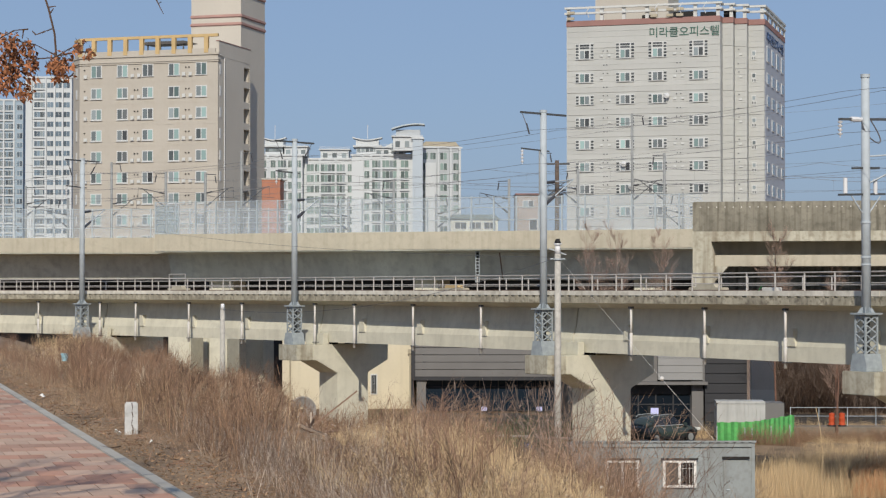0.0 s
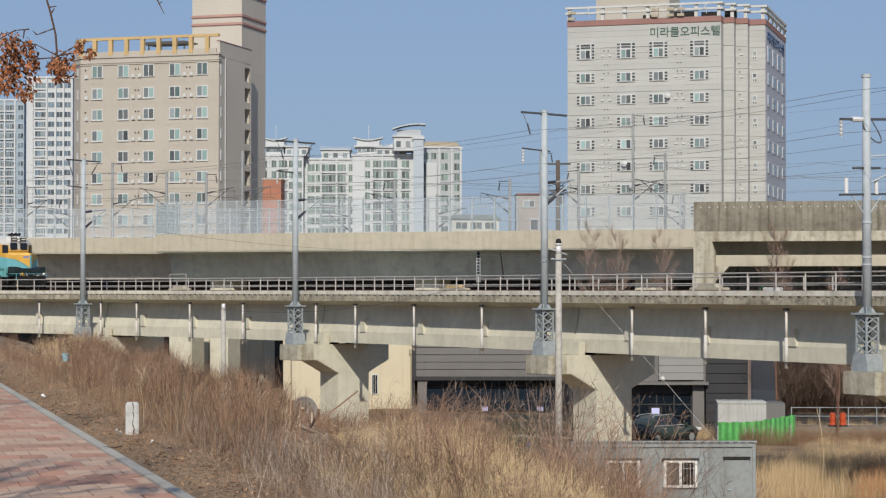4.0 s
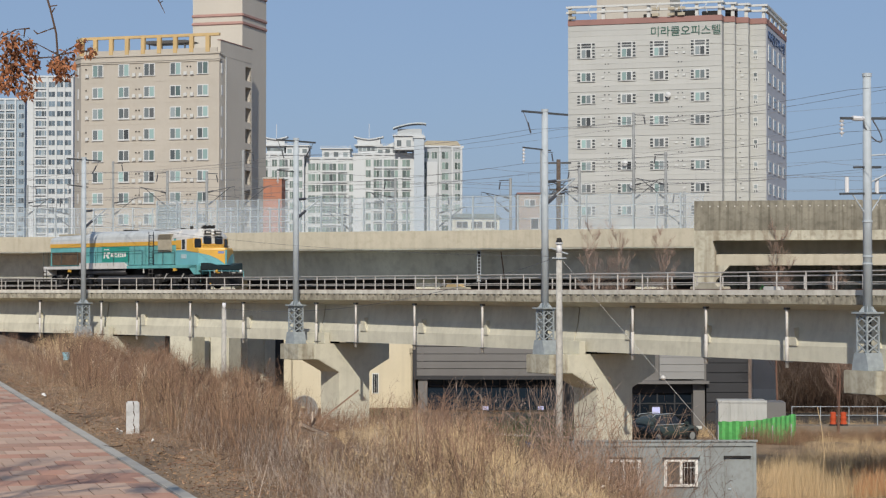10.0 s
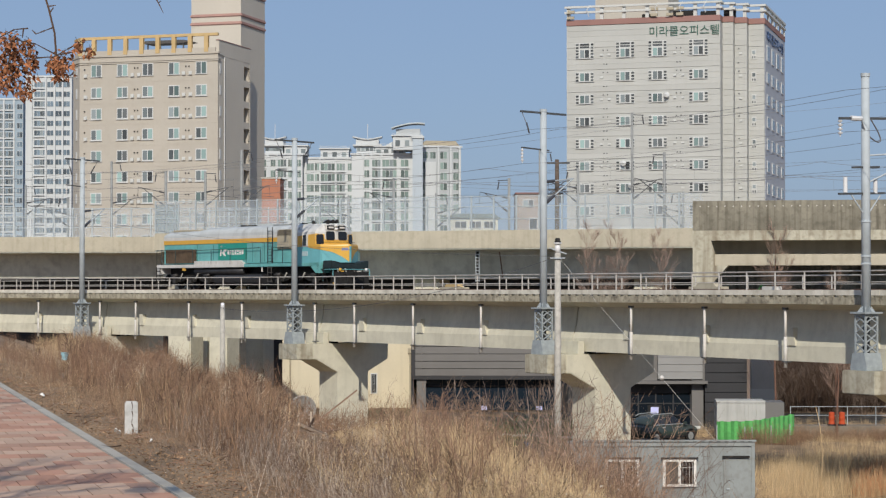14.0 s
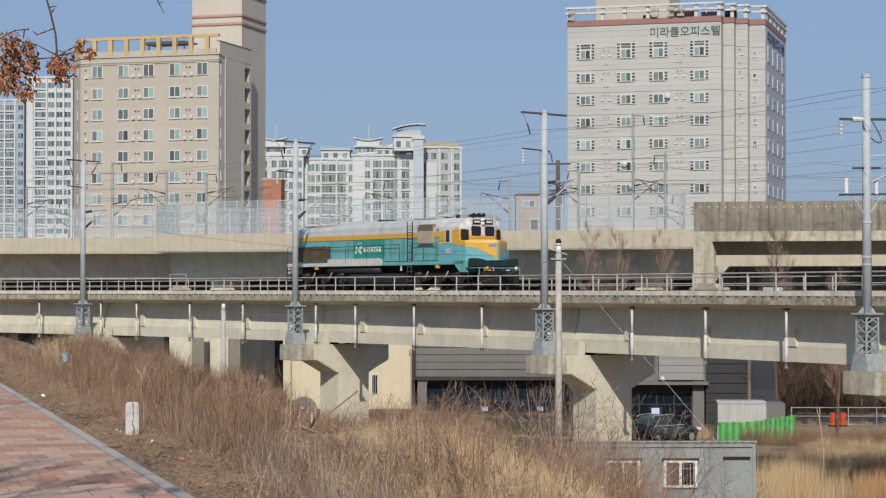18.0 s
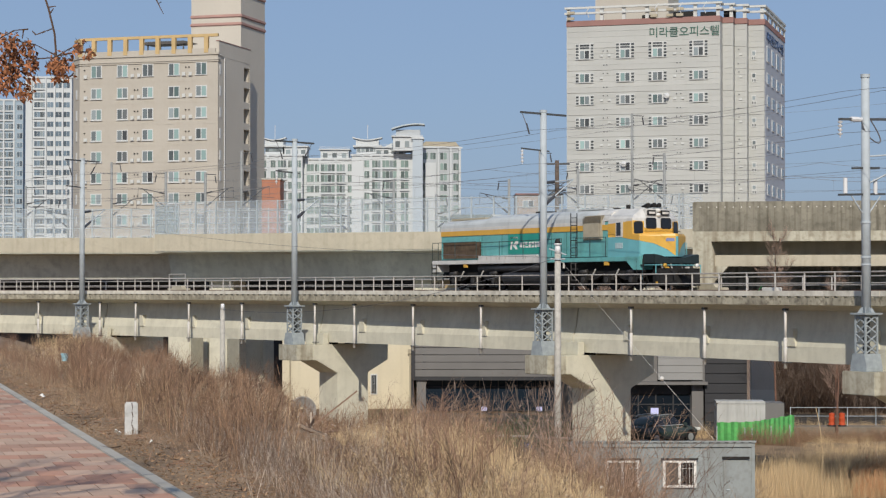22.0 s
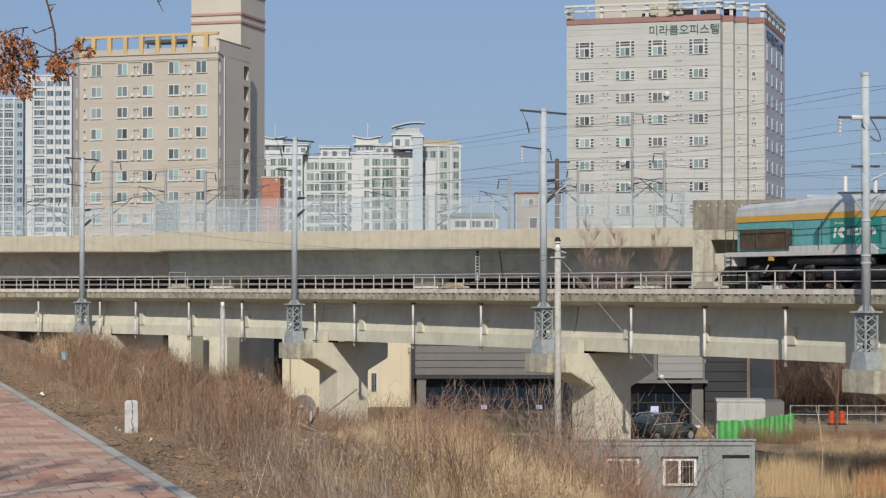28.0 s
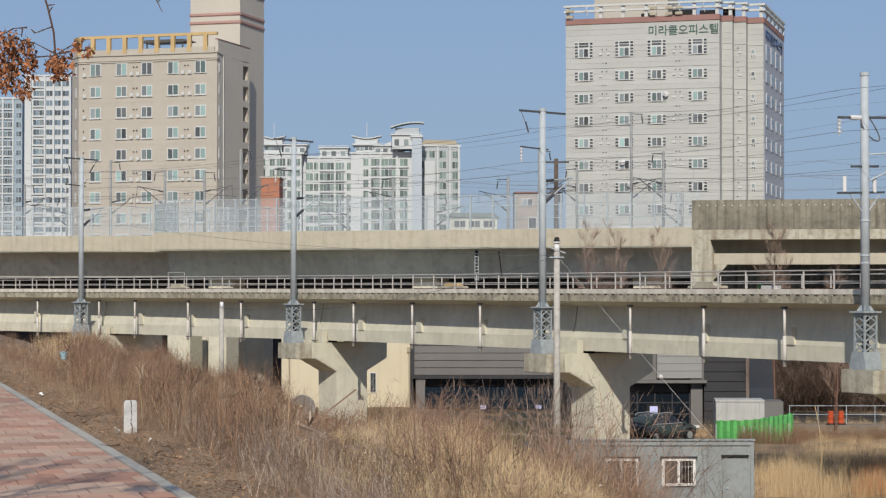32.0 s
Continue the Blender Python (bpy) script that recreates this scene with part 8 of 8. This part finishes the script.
    tagged(new("seed_heads", strips("seed_heads", v, q, FLUFF)), "pale dry seed heads among the weeds", "weeds", kind="stuff")
    # leaf litter by the kerb
    n = 26000
    s, d = -3 + 40 * RNG.random(n) ** 1.5, 0.06 + np.abs(RNG.normal(0, 1.3, n))
    p = np.c_[KX + DX * s + NX * d, KY + DY * s + NY * d, np.zeros(n)]
    p[:, 2] = ground_at(p[:, 0], p[:, 1]) + 0.008
    v, q = blades(p, unit(RNG.normal(0, 1, (n, 3)) * [1, 1, 0.15]), RNG.uniform(0.008, 0.03, n), RNG.uniform(0.005, 0.014, n), np.full(n, 0.2), 1)
    tagged(new("leaf_litter", strips("leaf_litter", v, q, LITTER)), "dry leaf litter and broken twigs by the kerb", "leaf litter", kind="stuff")


WEED_GREY = mat("grey_weed", (0.295, 0.205, 0.138), 0.95, vary=0.2, scale=0.3, fine=9, bump=0, island=0.8, spec=0.1)
STALK_GREY = mat("grey_dead_stalk", (0.40, 0.335, 0.275), 0.95, vary=0.3, scale=1.2, fine=9, bump=0, island=0.9, spec=0.1)
STRIP_TAN = mat("tan_grass", (0.42, 0.305, 0.195), 0.95, vary=0.3, scale=0.6, fine=9, bump=0, island=0.7, spec=0.1)
LITTER = mat("leaf_litter", (0.28, 0.176, 0.102), 0.95, vary=0.25, scale=0.5, fine=9, bump=0, island=0.9, spec=0.1)
STALK_PALE = mat("pale_stalk", (0.50, 0.40, 0.29), 0.9, vary=0.25, scale=2, fine=20, bump=0, island=0.5, spec=0.1)
STALK_MAUVE = mat("mauve_brown_stalk", (0.36, 0.275, 0.225), 0.9, vary=0.25, scale=2, fine=20, bump=0, island=0.5, spec=0.1)
BRUSH_RED = mat("reddish_brush", (0.34, 0.225, 0.155), 0.9, vary=0.25, scale=2, fine=20, bump=0, island=0.6, spec=0.1)
TWIG_GREY = mat("grey_brown_twig", (0.16, 0.12, 0.095), 0.9, vary=0.2, scale=2, fine=20, bump=0, island=0.4, spec=0.1)
FLUFF = mat("pale_seed_head", (0.46, 0.40, 0.33), 0.9, vary=0.2, scale=2, fine=9, bump=0, island=0.4, spec=0.1)
REED_GREEN = mat("grey_green_reed", (0.20, 0.21, 0.14), 0.9, vary=0.2, scale=0.5, fine=9, bump=0, island=0.5, spec=0.1)
RUSTY = mat("rusty_weed", (0.58, 0.31, 0.16), 0.9, vary=0.2, scale=0.5, fine=9, bump=0, island=0.5, spec=0.1)
GREENS = mat("green_blade", (0.085, 0.145, 0.06), 0.8, vary=0.2, scale=0.5, fine=9, bump=0, island=0.5, spec=0.2)
make_weeds()



def tree(name, at, h, r, seed, material, label, levels=4, up=0.55, spread_a=0.6, start=0.35, kids=5, sub_bark=BARK, category="tree", reach=1.0, dense=1.0, fine=0.012, limb_r=0.32):
    """A bare tree: tapered trunk, limbs and a crown of twigs."""
    rnd = random.Random(seed)
    t = thing(name, at, label, category, "bare trees")
    trunk = Build()
    pts = [Vector((rnd.gauss(0, 0.015) * i * h / 6, rnd.gauss(0, 0.015) * i * h / 6, h * i / 6)) for i in range(7)]
    for i in range(6):
        trunk.rod(pts[i], pts[i + 1], r * (1 - i / 6.6), r * (1 - (i + 1) / 6.6), n=7)
    part("trunk", trunk, sub_bark, t)
    twigs = Build()

    def grow(p, dr, ln, rad, lev, limb):
        q = p + dr * ln * 0.5
        e = q + (dr + Vector((rnd.gauss(0, 0.15), rnd.gauss(0, 0.15), 0.08))).normalized() * ln * 0.5
        tgt = limb if lev <= 1 else twigs
        tgt.rod(p, q, rad, rad * 0.75, n=4 if lev <= 1 else 3).rod(q, e, rad * 0.75, rad * 0.5, n=4 if lev <= 1 else 3)
        if lev < levels:
            for k in range(kids - (1 if lev > 1 else 0)):
                f = rnd.uniform(0.3, 1.0)
                base = p.lerp(q, f * 2) if f < 0.5 else q.lerp(e, f * 2 - 1)
                side = Vector((rnd.gauss(0, 1), rnd.gauss(0, 1), rnd.gauss(0, 0.6)))
                nd = (dr + side.normalized() * spread_a + Vector((0, 0, up * 0.3))).normalized()
                grow(base, nd, ln * rnd.uniform(0.4, 0.65), max(rad * 0.5, fine), lev + 1, limb)

    n = 7 + int(h * dense)
    for i in range(n):
        f = start + (1 - start) * (i + rnd.random()) / n
        k = min(5, int(f * 6))
        p = pts[k].lerp(pts[k + 1], f * 6 - k)
        a = rnd.uniform(0, math.tau)
        dr = Vector((math.cos(a), math.sin(a), up + rnd.uniform(-0.1, 0.4))).normalized()
        limb = Build()
        grow(p, dr, h * (0.40 - 0.26 * f) * reach * rnd.uniform(0.7, 1.2), r * limb_r * (1.25 - f), 1, limb)
        part("limb", limb, sub_bark, t)
    part("crown", twigs, material, t, "bare twigs")
    return t


TRUNK_RED = mat("red_brown_bark", (0.17, 0.095, 0.068), 0.95, vary=0.3, scale=6, fine=40, bump=0.4)
TWIG_PALE = mat("pale_reddish_twig", (0.37, 0.265, 0.21), 0.9, vary=0.2, scale=2, fine=20, bump=0, island=0.3, spec=0.1)
for i, (px, d, top, r) in enumerate(((1046, 134, 405, 0.03), (1090, 135, 408, 0.03), (1170, 136, 412, 0.03), (1372, 120.2, 402, 0.055), (1478, 120.6, 470, 0.045), (1480, 117.6, 560, 0.06))):
    p = spot(px, d)
    tree("slender_tree", pose(p.x, p.y, FIELD), (height(top, d) - FIELD) * 0.95, r * 1.4, 20 + i, TWIG_PALE, "slender bare reddish tree beyond the viaduct", levels=3, up=1.5, start=0.3, kids=8, reach=0.55, dense=2.6,
         spread_a=0.6, fine=0.0045, limb_r=0.12, sub_bark=TWIG_PALE if d > 125 else TRUNK_RED)
for i, (px, d, h) in enumerate(((1345, 149, 5.6), (1415, 147, 6.0), (1455, 148, 5.6), (1520, 150, 6.4), (1560, 147, 5.8), (1390, 148, 6.4))):
    p = spot(px, d)
    tree("bare_tree", pose(p.x, p.y, FIELD), h + 2.2, 0.12, 40 + i, TWIG, "bare brown tree beyond the lane", levels=3, start=0.1)


def overhang_tree():
    """The path-side tree whose branch tips with dry leaves hang into view."""
    t = tree("path_tree", pose(-4.3, 8.4, 0), 7.0, 0.13, 3, TWIG, "path-side tree holding dry red-brown leaves", levels=3, start=0.35)
    twigs, leaves = Build(), Build()
    rnd = random.Random(8)
    inv = t.matrix_basis.inverted()
    D = 12.0

    def at(px, py, dd=0.0):
        return inv @ spot(px, D + dd, height(py, D + dd))
    root = inv @ Vector((-4.3, 8.4, 4.4))
    twigs.rod(root, at(70, -30), 0.03, 0.012, n=6)
    main = [at(70, -30), at(84, 15), at(95, 60), at(98, 100)]
    twigs.path(main, 0.0065, 5)
    ends = []
    for a, c in (((94, 49), (78, 55)), ((78, 55), (62, 61)), ((62, 61), (55, 54)), ((98, 98), (62, 79)), ((62, 79), (20, 70)), ((98, 100), (118, 88)), ((118, 88), (140, 76)), ((104, 98), (138, 91)), ((138, 91), (166, 92)), ((48, 51), (24, 53)), ((24, 53), (-4, 68)), ((40, 51), (38, 68)), ((20, 70), (14, 112)), ((14, 112), (30, 168)), ((62, 104), (98, 101)), ((62, 104), (30, 120)), ((100, 102), (112, 132)), ((83, 12), (97, 10)), ((86, 24), (93, 14))):
        twigs.rod(at(*a), at(*c), 0.006, 0.003, n=4)
        ends.append((a, c))
    twigs.rod(at(272, -8), at(288, 24), 0.006, 0.002, n=4).rod(at(278, 6), at(284, 2), 0.003, n=3)
    twigs.rod(at(70, -30), at(272, -8), 0.012, 0.006, n=4)
    clouds = ((12, 82, 26, 30, 80), (46, 80, 14, 20, 28), (24, 115, 38, 34, 150), (56, 112, 14, 26, 36), (12, 150, 24, 22, 55), (42, 162, 16, 16, 34), (108, 116, 22, 28, 105), (86, 112, 10, 14, 16), (137, 80, 8, 12, 18), (156, 94, 12, 14, 16))
    for cx, cy, rx, ry, n in clouds:
        for _ in range(int(n * 1.3)):
            c = at(cx + rx * max(-0.9, min(0.9, rnd.gauss(0, 0.45))), cy + ry * max(-0.9, min(0.9, rnd.gauss(0, 0.45))), rnd.gauss(0, 0.12))
            L = rnd.uniform(0.024, 0.05)
            a = Vector((rnd.gauss(0, 1), rnd.gauss(0, 1), rnd.gauss(-1.1, 0.7))).normalized()
            b = a.orthogonal().normalized()
            w = a.cross(b).normalized()
            fold = 0.012
            pts = [c, c + a * L * 0.35 + b * L * 0.27 + w * fold, c + a * L + w * rnd.gauss(0, 0.012), c + a * L * 0.35 - b * L * 0.27 + w * fold, c + a * L * 0.5]
            leaves.add(pts, [(0, 1, 4), (1, 2, 4), (2, 3, 4), (3, 0, 4)])
            twigs.rod(c, c - a * 0.018, 0.0012, n=3)
    part("branch_tip", twigs, TWIG_DARK, t)
    part("dry_leaves", leaves, LEAF, t, "dry red-brown leaves")


overhang_tree()
tree("path_tree", pose(-7.6, 18.6, 0), 7.0, 0.12, 9, TWIG, "path-side tree, bare of leaves", levels=3, start=0.35)


path()


# ---- motion of the train ----
RIDE = ((0, -70.9), (3, -59.4), (6, -47.85), (7, -43.95), (8, -40.12), (9, -36.1), (10, -32.33), (11, -28.76), (12, -25.35), (13, -21.93), (14, -18.42), (16.5, -9.25), (17, -7.32), (18, -3.52), (19, 0.28), (20, 4.14),
        (21, 8.06), (22, 12.0), (23, 16.0), (24, 20.08), (25, 24.22), (25.5, 26.33), (27.5, 35.05), (28, 37.2), (29, 41.52), (30, 45.9), (32, 54.7))


def ride(t):
    for (a, u), (c, v) in zip(RIDE, RIDE[1:]):
        if t <= c:
            return u + (v - u) * (t - a) / (c - a)
    return RIDE[-1][1]


def motions():
    walk(LOCO, [(t, on_track(u, 0, RAIL_TOP)) for t, u in RIDE])
    steps = [i * 0.16 for i in range(201)]
    for wheel, dx, s in AXLES:
        walk(wheel, [(t, pose(dx, s * 0.76, 0.5) @ pose(0, 0, 0, 0, math.degrees(ride(t) / 0.5) % 360, 0) @ pose(0, 0, 0, 90 * s)) for t in steps])


motions()
